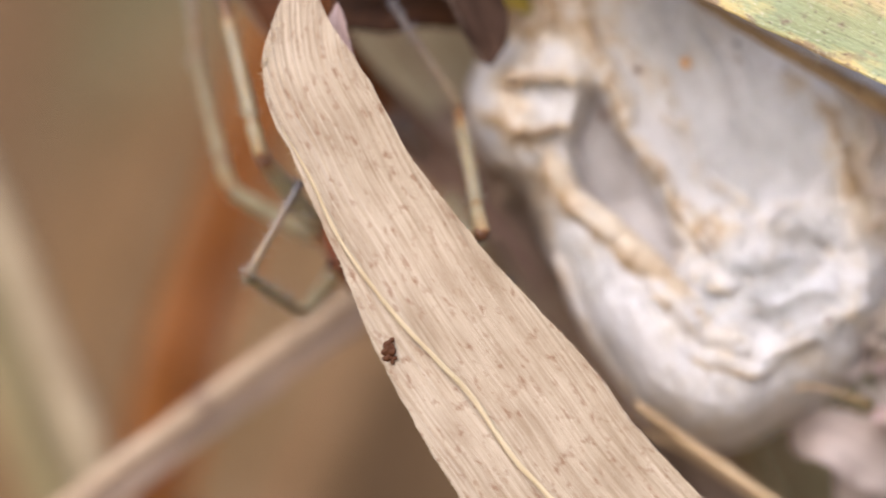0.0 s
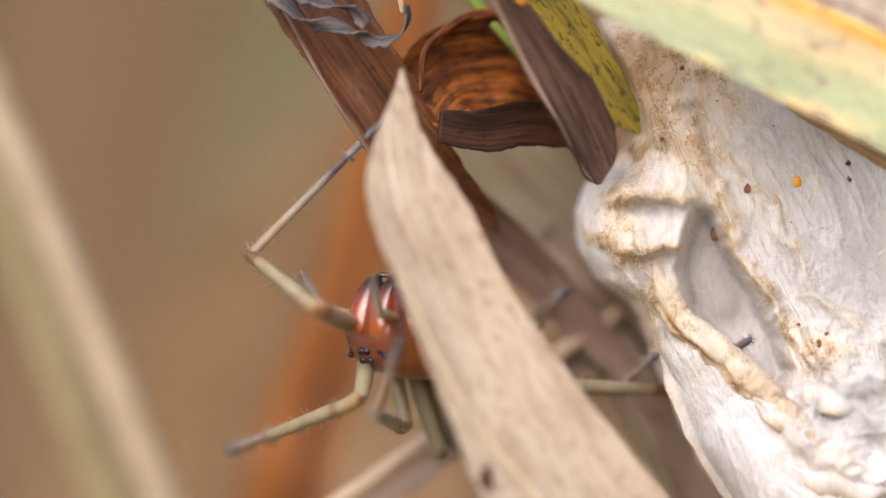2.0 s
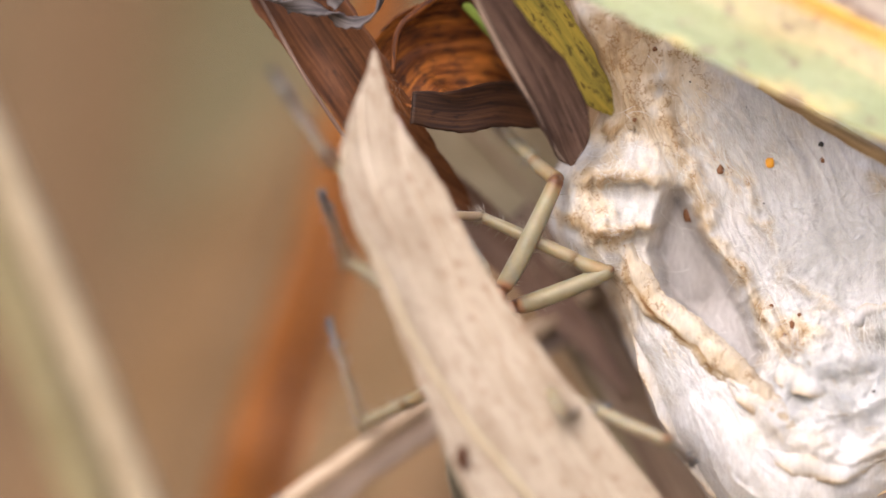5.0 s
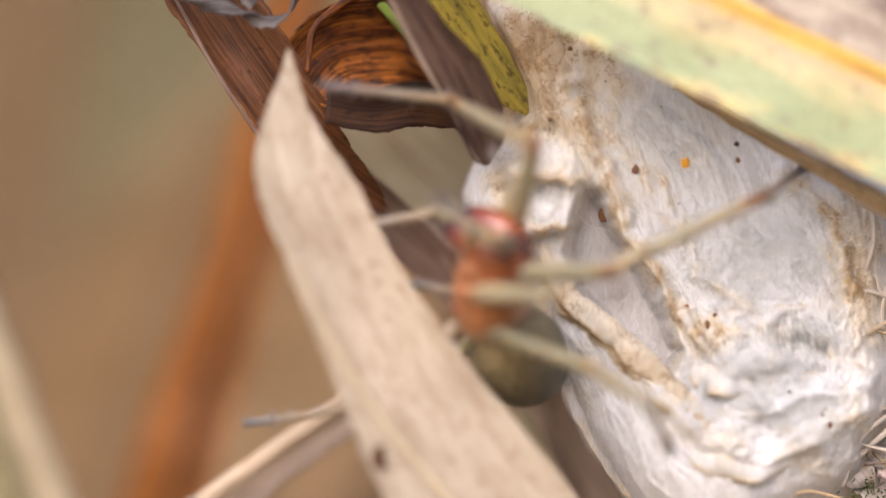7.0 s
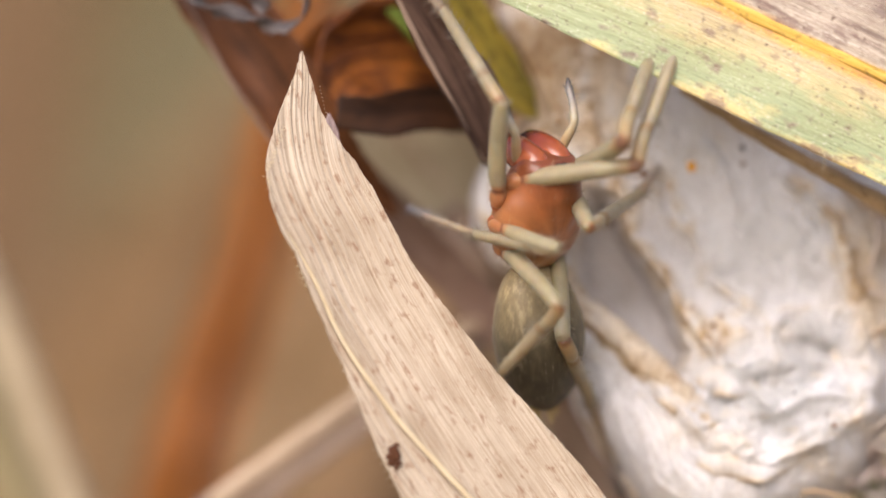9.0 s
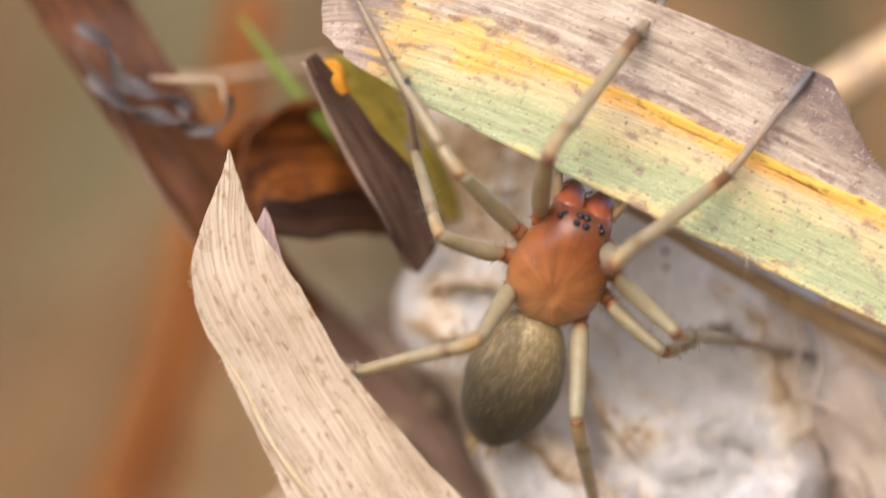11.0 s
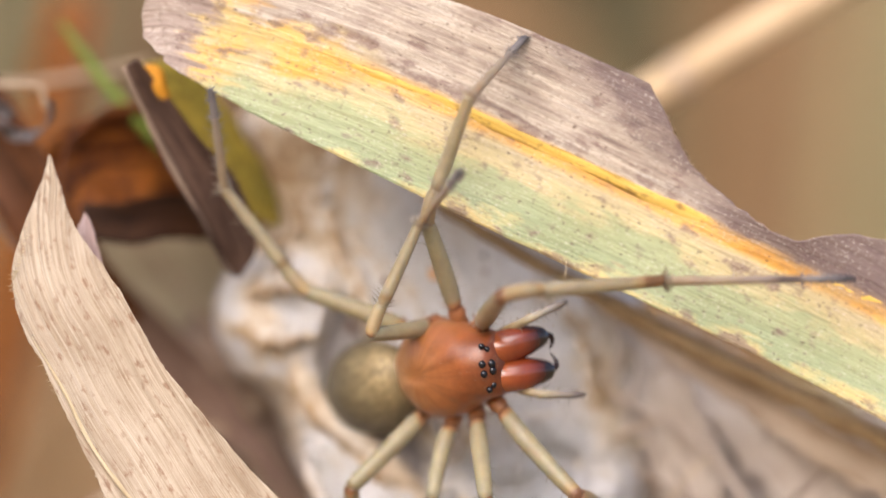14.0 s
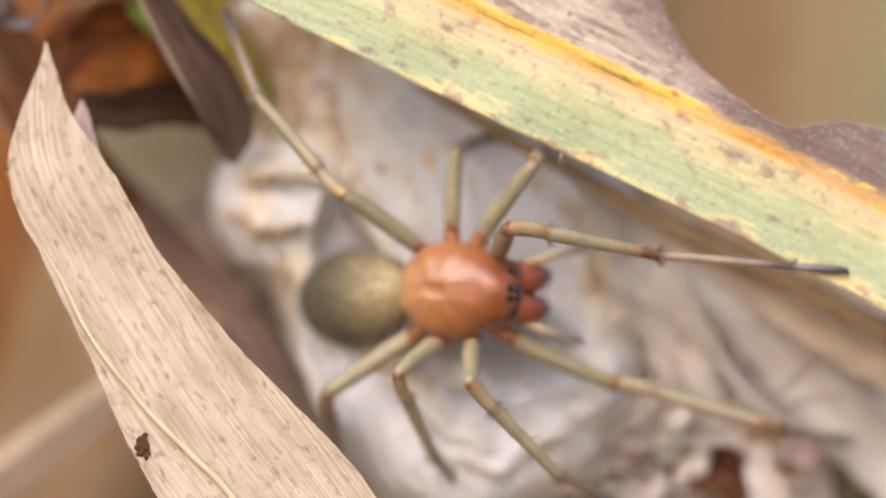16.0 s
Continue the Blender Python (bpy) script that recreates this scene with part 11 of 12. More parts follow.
    walk(legs["R2"]["tibia"], [
        (0.00, pose(-0.00385, -0.00219, -0.00226, 0.0, 42.3, 112.7)),
        (0.50, pose(-0.00420, -0.00248, -0.00021, 21.3, 32.7, 146.9)),
        (1.00, pose(-0.00354, -0.00429, -0.00031, 23.2, 21.7, 151.1)),
        (1.50, pose(-0.00325, -0.00469, -0.00013, 21.9, 25.5, 147.9)),
        (1.75, pose(-0.00392, -0.00352, -0.00019, 21.1, 26.1, 146.1)),
        (2.00, pose(-0.00423, -0.00222, -0.00027, 20.3, 26.6, 144.3)),
        (2.25, pose(-0.00339, -0.00450, -0.00041, 16.1, 26.8, 134.8)),
        (2.50, pose(-0.00152, -0.00606, -0.00056, 11.8, 26.4, 125.3)),
        (3.00, pose(-0.00172, -0.00585, 0.00057, 12.3, 24.2, 126.6)),
        (3.20, pose(-0.00174, -0.00573, 0.00097, 12.8, 26.7, 127.6)),
        (3.45, pose(-0.00213, -0.00568, 0.00023, 17.1, 36.0, 135.9)),
        (3.70, pose(-0.00244, -0.00551, -0.00054, 23.8, 44.5, 146.2)),
        (3.95, pose(-0.00265, -0.00521, -0.00130, 34.0, 51.8, 159.9)),
        (4.20, pose(-0.00277, -0.00481, -0.00203, 48.7, 57.0, 177.9)),
        (4.47, pose(-0.00177, -0.00593, -0.00009, 34.3, 73.6, 162.2)),
        (4.75, pose(-0.00017, -0.00592, 0.00177, -49.5, 81.5, 77.2)),
        (5.03, pose(0.00160, -0.00480, 0.00303, -95.9, 67.6, 29.6)),
        (5.30, pose(0.00306, -0.00285, 0.00336, -104.4, 50.6, 19.7)),
        (5.50, pose(0.00368, -0.00194, 0.00301, -119.6, 57.4, 1.0)),
        (6.00, pose(0.00386, -0.00109, 0.00276, -136.1, 61.4, -18.0)),
        (6.12, pose(0.00447, -0.00334, 0.00150, -112.3, 48.4, 10.7)),
        (6.25, pose(0.00380, -0.00510, -0.00037, -102.1, 31.3, 26.3)),
        (6.38, pose(0.00206, -0.00581, -0.00224, -98.1, 13.0, 36.8)),
        (6.50, pose(-0.00018, -0.00525, -0.00353, -97.5, -5.7, 45.9)),
        (6.62, pose(0.00243, -0.00410, -0.00399, -97.8, 27.3, 44.4)),
        (6.75, pose(0.00430, -0.00209, -0.00309, -100.0, 60.2, 41.3)),
        (6.88, pose(0.00471, 0.00004, -0.00117, 121.1, 85.8, -98.3)),
        (7.00, pose(0.00351, 0.00147, 0.00104, 89.1, 53.5, -131.1)),
        (7.50, pose(0.00203, 0.00228, 0.00133, 88.3, 56.6, -132.0)),
        (8.00, pose(0.00202, 0.00205, 0.00179, 76.6, 58.1, -145.9)),
        (8.20, pose(0.00199, 0.00203, 0.00185, 73.6, 58.7, -149.4)),
        (8.45, pose(0.00176, 0.00166, 0.00250, 92.4, 52.7, -126.7)),
        (8.70, pose(0.00149, 0.00120, 0.00307, 104.5, 43.6, -110.7)),
        (8.95, pose(0.00120, 0.00065, 0.00354, 111.6, 32.8, -99.2)),
        (9.20, pose(0.00088, 0.00004, 0.00390, 115.7, 21.3, -90.2)),
        (9.75, pose(0.00089, -0.00251, 0.00422, 118.8, 35.3, -83.8)),
        (10.30, pose(0.00077, -0.00485, 0.00316, 124.9, 48.9, -74.8)),
        (10.50, pose(0.00035, -0.00456, 0.00340, 125.9, 60.1, -73.5)),
        (10.67, pose(0.00023, -0.00467, 0.00332, 117.3, 60.5, -83.4)),
        (10.83, pose(0.00012, -0.00478, 0.00322, 108.6, 60.1, -93.4)),
        (11.00, pose(0.00001, -0.00488, 0.00312, 100.5, 58.9, -102.9)),
        (11.25, pose(0.00006, -0.00521, 0.00281, 111.2, 50.2, -89.7)),
        (11.50, pose(0.00012, -0.00551, 0.00247, 117.6, 40.4, -80.9)),
        (11.75, pose(0.00031, -0.00513, 0.00291, 123.4, 24.9, -70.1)),
        (12.00, pose(0.00050, -0.00470, 0.00330, 125.8, 8.7, -61.8)),
        (12.50, pose(-0.00006, -0.00417, 0.00363, 126.8, 14.2, -56.9)),
        (13.00, pose(0.00030, -0.00590, 0.00190, 134.3, 37.7, -40.4)),
        (13.17, pose(-0.00000, -0.00573, 0.00214, 115.0, 35.7, -72.0)),
        (13.33, pose(-0.00030, -0.00553, 0.00236, 100.6, 26.3, -99.6)),
        (13.50, pose(-0.00060, -0.00529, 0.00256, 92.9, 12.5, -122.3)),
        (13.75, pose(0.00077, -0.00522, 0.00281, 94.5, 30.2, -118.0)),
        (14.00, pose(0.00212, -0.00484, 0.00277, 98.5, 47.7, -111.7)),
        (14.50, pose(0.00173, -0.00504, 0.00275, 129.3, 62.5, -74.8)),
        (15.00, pose(0.00184, -0.00478, 0.00296, 115.1, 68.7, -90.4)),
        (15.50, pose(0.00133, -0.00416, 0.00357, 135.3, 64.6, -68.4)),
        (15.75, pose(0.00120, -0.00389, 0.00374, 147.0, 47.2, -54.5)),
        (16.00, pose(0.00107, -0.00361, 0.00389, 151.3, 29.0, -47.7)),
    ])
    walk(legs["R2"]["metatarsus"], [
        (0.00, pose(-0.00542, 0.00156, -0.00596, -0.0, 3.1, -10.8)),
        (0.50, pose(-0.00808, 0.00005, -0.00318, -0.6, -0.4, -37.6)),
        (1.00, pose(-0.00801, -0.00182, -0.00235, -0.0, 10.8, -31.0)),
        (1.50, pose(-0.00745, -0.00205, -0.00250, -1.5, 9.8, -39.3)),
        (1.75, pose(-0.00802, -0.00077, -0.00261, -2.5, 7.2, -46.0)),
        (2.00, pose(-0.00822, 0.00065, -0.00273, -3.2, 4.6, -52.6)),
        (2.25, pose(-0.00685, -0.00102, -0.00289, -4.0, 9.1, -59.1)),
        (2.50, pose(-0.00437, -0.00204, -0.00300, -5.3, 13.4, -65.8)),
        (3.00, pose(-0.00471, -0.00182, -0.00168, -8.1, 27.7, -73.8)),
        (3.20, pose(-0.00474, -0.00184, -0.00150, -8.2, 28.0, -74.0)),
        (3.45, pose(-0.00532, -0.00258, -0.00300, 1.4, 17.9, -49.8)),
        (3.70, pose(-0.00570, -0.00333, -0.00439, 5.7, 5.1, -28.4)),
        (3.95, pose(-0.00585, -0.00404, -0.00562, 5.1, -8.4, -7.9)),
        (4.20, pose(-0.00576, -0.00470, -0.00664, -0.5, -20.7, 14.0)),
        (4.47, pose(-0.00325, -0.00546, -0.00537, -3.0, -0.0, 27.3)),
        (4.75, pose(0.00001, -0.00513, -0.00367, -0.5, 20.6, 40.7)),
        (5.03, pose(0.00342, -0.00376, -0.00205, 8.5, 40.0, 58.2)),
        (5.30, pose(0.00635, -0.00167, -0.00089, 30.4, 54.8, 87.4)),
        (5.50, pose(0.00664, -0.00189, -0.00162, 34.2, 49.8, 92.2)),
        (6.00, pose(0.00636, -0.00190, -0.00208, 33.8, 50.6, 91.8)),
        (6.12, pose(0.00806, -0.00266, -0.00262, 34.2, 50.0, 92.3)),
        (6.25, pose(0.00801, -0.00302, -0.00322, 34.6, 49.5, 92.7)),
        (6.38, pose(0.00635, -0.00260, -0.00347, 35.0, 49.0, 93.2)),
        (6.50, pose(0.00363, -0.00132, -0.00298, 35.3, 48.5, 93.7)),
        (6.62, pose(0.00593, -0.00069, -0.00650, 37.4, 48.4, 96.5)),
        (6.75, pose(0.00635, -0.00028, -0.00786, 39.5, 48.3, 99.3)),
        (6.88, pose(0.00465, -0.00036, -0.00666, 41.6, 48.1, 102.1)),
        (7.00, pose(0.00136, -0.00099, -0.00339, 43.7, 47.8, 104.9)),
        (7.50, pose(0.00000, 0.00003, -0.00327, 49.1, 38.3, 112.9)),
        (8.00, pose(-0.00039, 0.00042, -0.00288, 42.5, 46.1, 103.0)),
        (8.20, pose(-0.00047, 0.00057, -0.00285, 41.4, 44.9, 101.4)),
        (8.45, pose(-0.00023, -0.00101, -0.00188, 57.0, 73.1, 119.1)),
        (8.70, pose(0.00009, -0.00253, -0.00073, -176.8, 74.1, -112.8)),
        (8.95, pose(0.00046, -0.00391, 0.00056, -159.6, 46.0, -93.6)),
        (9.20, pose(0.00086, -0.00508, 0.00191, -156.7, 17.0, -88.2)),
        (9.75, pose(0.00137, -0.00697, 0.00105, -155.6, -9.7, -71.9)),
        (10.30, pose(0.00172, -0.00834, -0.00098, -163.2, -35.5, -52.7)),
        (10.50, pose(0.00113, -0.00719, -0.00137, -163.5, -33.4, -52.2)),
        (10.67, pose(0.00054, -0.00736, -0.00147, -158.5, -7.4, -66.2)),
        (10.83, pose(-0.00004, -0.00752, -0.00154, -159.8, 19.0, -78.5)),
        (11.00, pose(-0.00063, -0.00765, -0.00159, -169.1, 44.3, -95.7)),
        (11.25, pose(0.00008, -0.00873, -0.00141, -158.1, 32.3, -78.2)),
        (11.50, pose(0.00078, -0.00964, -0.00110, -152.4, 18.5, -65.1)),
        (11.75, pose(0.00201, -0.00982, 0.00060, -150.3, 12.3, -57.1)),
        (12.00, pose(0.00307, -0.00949, 0.00246, -149.1, 5.9, -49.4)),
        (12.50, pose(0.00285, -0.00863, 0.00228, -147.1, 8.5, -33.9)),
        (13.00, pose(0.00361, -0.00871, -0.00146, -141.2, 14.9, -5.3)),
        (13.17, pose(0.00137, -0.00998, -0.00107, -148.2, 10.3, -36.8)),
        (13.33, pose(-0.00113, -0.01039, -0.00007, -151.8, 2.8, -67.1)),
        (13.50, pose(-0.00347, -0.00983, 0.00137, -151.1, -5.4, -97.0)),
        (13.75, pose(-0.00145, -0.00942, 0.00004, -151.8, 23.9, -101.3)),
        (14.00, pose(0.00075, -0.00828, -0.00130, -156.4, 52.9, -108.5)),
        (14.50, pose(0.00240, -0.00749, -0.00212, -135.2, 70.6, -84.8)),
        (15.00, pose(0.00183, -0.00678, -0.00217, -107.4, 70.0, -55.3)),
        (15.50, pose(0.00219, -0.00635, -0.00140, -101.3, 72.8, -49.0)),
        (15.75, pose(0.00337, -0.00693, -0.00030, -93.9, 70.8, -41.2)),
        (16.00, pose(0.00431, -0.00717, 0.00122, -88.0, 68.6, -34.9)),
    ])
    walk(legs["R3"]["femur"], [
        (0.00, pose(-0.00050, -0.00180, -0.00040, 0.0, -57.7, -151.3)),
        (0.25, pose(-0.00050, -0.00180, -0.00040, 16.7, -40.7, -173.1)),
        (0.50, pose(-0.00050, -0.00180, -0.00040, 23.2, -21.3, 174.6)),
        (0.75, pose(-0.00050, -0.00180, -0.00040, 15.3, -21.9, -164.3)),
        (1.00, pose(-0.00050, -0.00180, -0.00040, 7.8, -19.8, -143.5)),
        (1.50, pose(-0.00050, -0.00180, -0.00040, 2.5, -14.4, -125.4)),
        (2.00, pose(-0.00050, -0.00180, -0.00040, 9.2, -23.0, -146.2)),
        (2.25, pose(-0.00050, -0.00180, -0.00040, 13.2, -17.1, -157.7)),
        (2.50, pose(-0.00050, -0.00180, -0.00040, 15.8, -10.7, -168.5)),
        (2.75, pose(-0.00050, -0.00180, -0.00040, 12.5, -12.7, -152.4)),
        (3.00, pose(-0.00050, -0.00180, -0.00040, 8.8, -13.7, -136.2)),
        (3.07, pose(-0.00050, -0.00180, -0.00040, 9.1, -11.3, -137.8)),
        (3.13, pose(-0.00050, -0.00180, -0.00040, 9.4, -8.9, -139.3)),
        (3.20, pose(-0.00050, -0.00180, -0.00040, 9.6, -6.5, -140.8)),
        (3.45, pose(-0.00050, -0.00180, -0.00040, 13.2, -11.1, -164.0)),
        (3.70, pose(-0.00050, -0.00180, -0.00040, 18.4, -13.8, 172.1)),
        (3.95, pose(-0.00050, -0.00180, -0.00040, 24.3, -14.2, 148.0)),
        (4.20, pose(-0.00050, -0.00180, -0.00040, 29.9, -12.3, 124.0)),
        (4.75, pose(-0.00050, -0.00180, -0.00040, 29.9, 12.9, 116.4)),
        (5.30, pose(-0.00050, -0.00180, -0.00040, 25.8, 37.8, 107.0)),
        (5.50, pose(-0.00050, -0.00180, -0.00040, 23.7, 43.1, 103.8)),
        (6.00, pose(-0.00050, -0.00180, -0.00040, 12.4, 29.8, 85.1)),
        (6.50, pose(-0.00050, -0.00180, -0.00040, 29.6, 29.1, 119.3)),
        (6.67, pose(-0.00050, -0.00180, -0.00040, 32.8, 22.8, 126.5)),
        (6.83, pose(-0.00050, -0.00180, -0.00040, 35.0, 16.2, 133.0)),
        (7.00, pose(-0.00050, -0.00180, -0.00040, 36.3, 9.4, 139.2)),
        (7.25, pose(-0.00050, -0.00180, -0.00040, 36.6, 10.5, 140.4)),
        (7.50, pose(-0.00050, -0.00180, -0.00040, 36.8, 11.5, 141.7)),
        (7.67, pose(-0.00050, -0.00180, -0.00040, 36.3, 15.1, 139.4)),
        (7.83, pose(-0.00050, -0.00180, -0.00040, 35.6, 18.7, 137.1)),
        (8.00, pose(-0.00050, -0.00180, -0.00040, 34.7, 22.2, 134.6)),
        (8.20, pose(-0.00050, -0.00180, -0.00040, 34.6, 20.6, 134.3)),
        (8.45, pose(-0.00050, -0.00180, -0.00040, 40.9, 24.6, 150.6)),
        (8.70, pose(-0.00050, -0.00180, -0.00040, 48.4, 26.7, 167.7)),
        (8.95, pose(-0.00050, -0.00180, -0.00040, 56.3, 26.8, -174.9)),
        (9.20, pose(-0.00050, -0.00180, -0.00040, 63.7, 24.7, -157.8)),
        (9.57, pose(-0.00050, -0.00180, -0.00040, 66.6, 1.2, -145.4)),
        (9.93, pose(-0.00050, -0.00180, -0.00040, 64.3, -22.4, -133.3)),
        (10.30, pose(-0.00050, -0.00180, -0.00040, 54.5, -44.7, -116.1)),
        (10.50, pose(-0.00050, -0.00180, -0.00040, 49.4, -26.2, -107.3)),
        (10.75, pose(-0.00050, -0.00180, -0.00040, 48.5, -31.5, -105.4)),
        (11.00, pose(-0.00050, -0.00180, -0.00040, 47.3, -36.9, -103.3)),
        (11.25, pose(-0.00050, -0.00180, -0.00040, 53.9, -35.0, -114.5)),
        (11.50, pose(-0.00050, -0.00180, -0.00040, 59.7, -32.1, -125.0)),
        (12.00, pose(-0.00050, -0.00180, -0.00040, 46.8, -30.6, -100.6)),
        (12.12, pose(-0.00050, -0.00180, -0.00040, 35.6, -41.2, -81.6)),
        (12.25, pose(-0.00050, -0.00180, -0.00040, 18.2, -47.7, -57.0)),
        (12.38, pose(-0.00050, -0.00180, -0.00040, -2.7, -48.0, -29.1)),
        (12.50, pose(-0.00050, -0.00180, -0.00040, -20.6, -42.0, -4.0)),
        (12.62, pose(-0.00050, -0.00180, -0.00040, -4.1, -54.9, -25.7)),
        (12.75, pose(-0.00050, -0.00180, -0.00040, 25.7, -61.2, -60.6)),
        (12.88, pose(-0.00050, -0.00180, -0.00040, 57.7, -56.9, -97.5)),
        (13.00, pose(-0.00050, -0.00180, -0.00040, 76.6, -44.8, -121.6)),
        (13.50, pose(-0.00050, -0.00180, -0.00040, 67.6, -39.8, -108.3)),
        (13.75, pose(-0.00050, -0.00180, -0.00040, 63.2, -40.5, -101.4)),
        (14.00, pose(-0.00050, -0.00180, -0.00040, 58.6, -40.9, -94.4)),
        (14.50, pose(-0.00050, -0.00180, -0.00040, 67.1, -52.8, -105.9)),
        (15.00, pose(-0.00050, -0.00180, -0.00040, 68.1, -48.5, -107.2)),
        (15.50, pose(-0.00050, -0.00180, -0.00040, 72.8, -53.8, -113.2)),
        (16.00, pose(-0.00050, -0.00180, -0.00040, 90.0, -57.3, -134.0)),
    ])
    walk(legs["R3"]["tibia"], [
        (0.00, pose(-0.00233, -0.00280, 0.00290, 0.0, 35.8, 161.8)),
        (0.25, pose(-0.00344, -0.00216, 0.00214, 0.1, 20.4, 162.0)),
        (0.50, pose(-0.00412, -0.00146, 0.00102, 0.1, 5.1, 162.1)),
        (0.75, pose(-0.00398, -0.00278, 0.00106, 0.5, 2.8, 167.8)),
        (1.00, pose(-0.00345, -0.00398, 0.00092, 0.7, 0.5, 173.6)),
        (1.50, pose(-0.00269, -0.00488, 0.00057, 0.7, 4.4, 175.5)),
        (2.00, pose(-0.00348, -0.00380, 0.00112, 2.2, 11.5, -174.0)),
        (2.25, pose(-0.00395, -0.00321, 0.00075, -0.9, 6.1, 166.2)),
        (2.50, pose(-0.00426, -0.00257, 0.00032, -1.9, -0.1, 146.7)),
        (2.75, pose(-0.00387, -0.00356, 0.00045, -1.7, 2.2, 159.3)),
        (3.00, pose(-0.00324, -0.00442, 0.00052, -0.9, 4.3, 172.0)),
        (3.07, pose(-0.00333, -0.00437, 0.00036, 1.8, 8.5, -163.9)),
        (3.13, pose(-0.00342, -0.00431, 0.00020, 6.1, 11.2, -139.3)),
        (3.20, pose(-0.00350, -0.00425, 0.00004, 11.2, 11.9, -114.4)),
        (3.45, pose(-0.00418, -0.00285, 0.00035, 8.4, 28.6, -122.3)),
        (3.70, pose(-0.00425, -0.00128, 0.00053, 1.8, 44.7, -133.2)),
        (3.95, pose(-0.00371, 0.00020, 0.00056, -13.1, 59.0, -151.9)),
        (4.20, pose(-0.00263, 0.00136, 0.00043, -46.2, 67.6, 171.3)),
        (4.75, pose(-0.00219, 0.00161, -0.00127, -45.4, 52.1, 172.3)),
        (5.30, pose(-0.00140, 0.00115, -0.00279, -45.1, 36.6, 172.7)),
        (5.50, pose(-0.00118, 0.00097, -0.00306, -44.7, 36.5, 173.4)),
        (6.00, pose(-0.00021, 0.00157, -0.00234, -44.8, 37.3, 173.2)),
        (6.50, pose(-0.00217, 0.00117, -0.00230, -45.7, 40.6, 171.8)),
        (6.67, pose(-0.00264, 0.00109, -0.00191, -57.7, 40.9, 153.5)),
        (6.83, pose(-0.00306, 0.00094, -0.00149, -69.1, 38.5, 135.7)),
        (7.00, pose(-0.00341, 0.00072, -0.00104, -78.6, 33.5, 119.6)),
        (7.25, pose(-0.00346, 0.00064, -0.00111, -78.7, 34.7, 119.5)),
        (7.50, pose(-0.00350, 0.00057, -0.00118, -78.7, 35.9, 119.4)),
        (7.67, pose(-0.00336, 0.00065, -0.00141, -80.6, 39.2, 116.4)),
        (7.83, pose(-0.00321, 0.00072, -0.00165, -82.7, 42.3, 113.1)),
        (8.00, pose(-0.00304, 0.00077, -0.00187, -85.3, 45.4, 109.4)),
        (8.20, pose(-0.00305, 0.00081, -0.00177, -85.1, 43.3, 109.7)),
        (8.45, pose(-0.00359, -0.00006, -0.00202, -55.7, 68.8, 144.0)),
        (8.70, pose(-0.00390, -0.00106, -0.00215, 27.2, 65.7, -128.5)),
        (8.95, pose(-0.00397, -0.00211, -0.00216, 49.9, 39.0, -100.8)),
        (9.20, pose(-0.00378, -0.00314, -0.00203, 54.7, 9.5, -89.6)),
        (9.57, pose(-0.00371, -0.00401, -0.00048, 55.0, 18.6, -88.2)),
        (9.93, pose(-0.00297, -0.00442, 0.00109, 55.6, 27.6, -86.7)),
        (10.30, pose(-0.00172, -0.00429, 0.00234, 56.6, 36.6, -84.8)),
        (10.50, pose(-0.00154, -0.00514, 0.00132, 52.4, 43.6, -91.3)),
        (10.75, pose(-0.00139, -0.00500, 0.00164, 56.3, 54.5, -86.3)),
        (11.00, pose(-0.00122, -0.00484, 0.00194, 63.7, 64.9, -77.7)),
        (11.25, pose(-0.00183, -0.00471, 0.00183, 38.9, 49.8, -106.7)),
        (11.50, pose(-0.00240, -0.00450, 0.00167, 29.7, 31.1, -120.7)),
        (12.00, pose(-0.00112, -0.00510, 0.00158, 40.8, 23.1, -96.7)),
        (12.12, pose(-0.00007, -0.00470, 0.00217, 36.2, -2.0, -120.7)),
        (12.25, pose(0.00093, -0.00400, 0.00248, 42.6, -26.7, -145.5)),
        (12.38, pose(0.00178, -0.00307, 0.00250, 64.6, -45.0, 178.2)),
        (12.50, pose(0.00239, -0.00200, 0.00221, 101.2, -46.1, 128.5)),
        (12.62, pose(0.00152, -0.00277, 0.00279, 76.1, -41.6, 164.0)),
        (12.75, pose(0.00042, -0.00343, 0.00302, 60.2, -28.3, -168.7)),
        (12.88, pose(-0.00078, -0.00391, 0.00287, 53.1, -11.0, -148.2)),
        (13.00, pose(-0.00195, -0.00416, 0.00235, 52.6, 7.5, -130.1)),
        (13.50, pose(-0.00144, -0.00465, 0.00210, 53.1, -2.5, -117.9)),
        (13.75, pose(-0.00109, -0.00471, 0.00213, 53.4, 17.6, -116.0)),
        (14.00, pose(-0.00073, -0.00474, 0.00215, 54.5, 37.6, -113.5)),
        (14.50, pose(-0.00115, -0.00407, 0.00271, 56.1, 55.0, -111.3)),
        (15.00, pose(-0.00127, -0.00427, 0.00252, 77.3, 49.4, -84.8)),
        (15.50, pose(-0.00141, -0.00391, 0.00275, 81.8, 50.1, -79.0)),
        (16.00, pose(-0.00196, -0.00332, 0.00288, 85.9, 44.5, -73.3)),
    ])
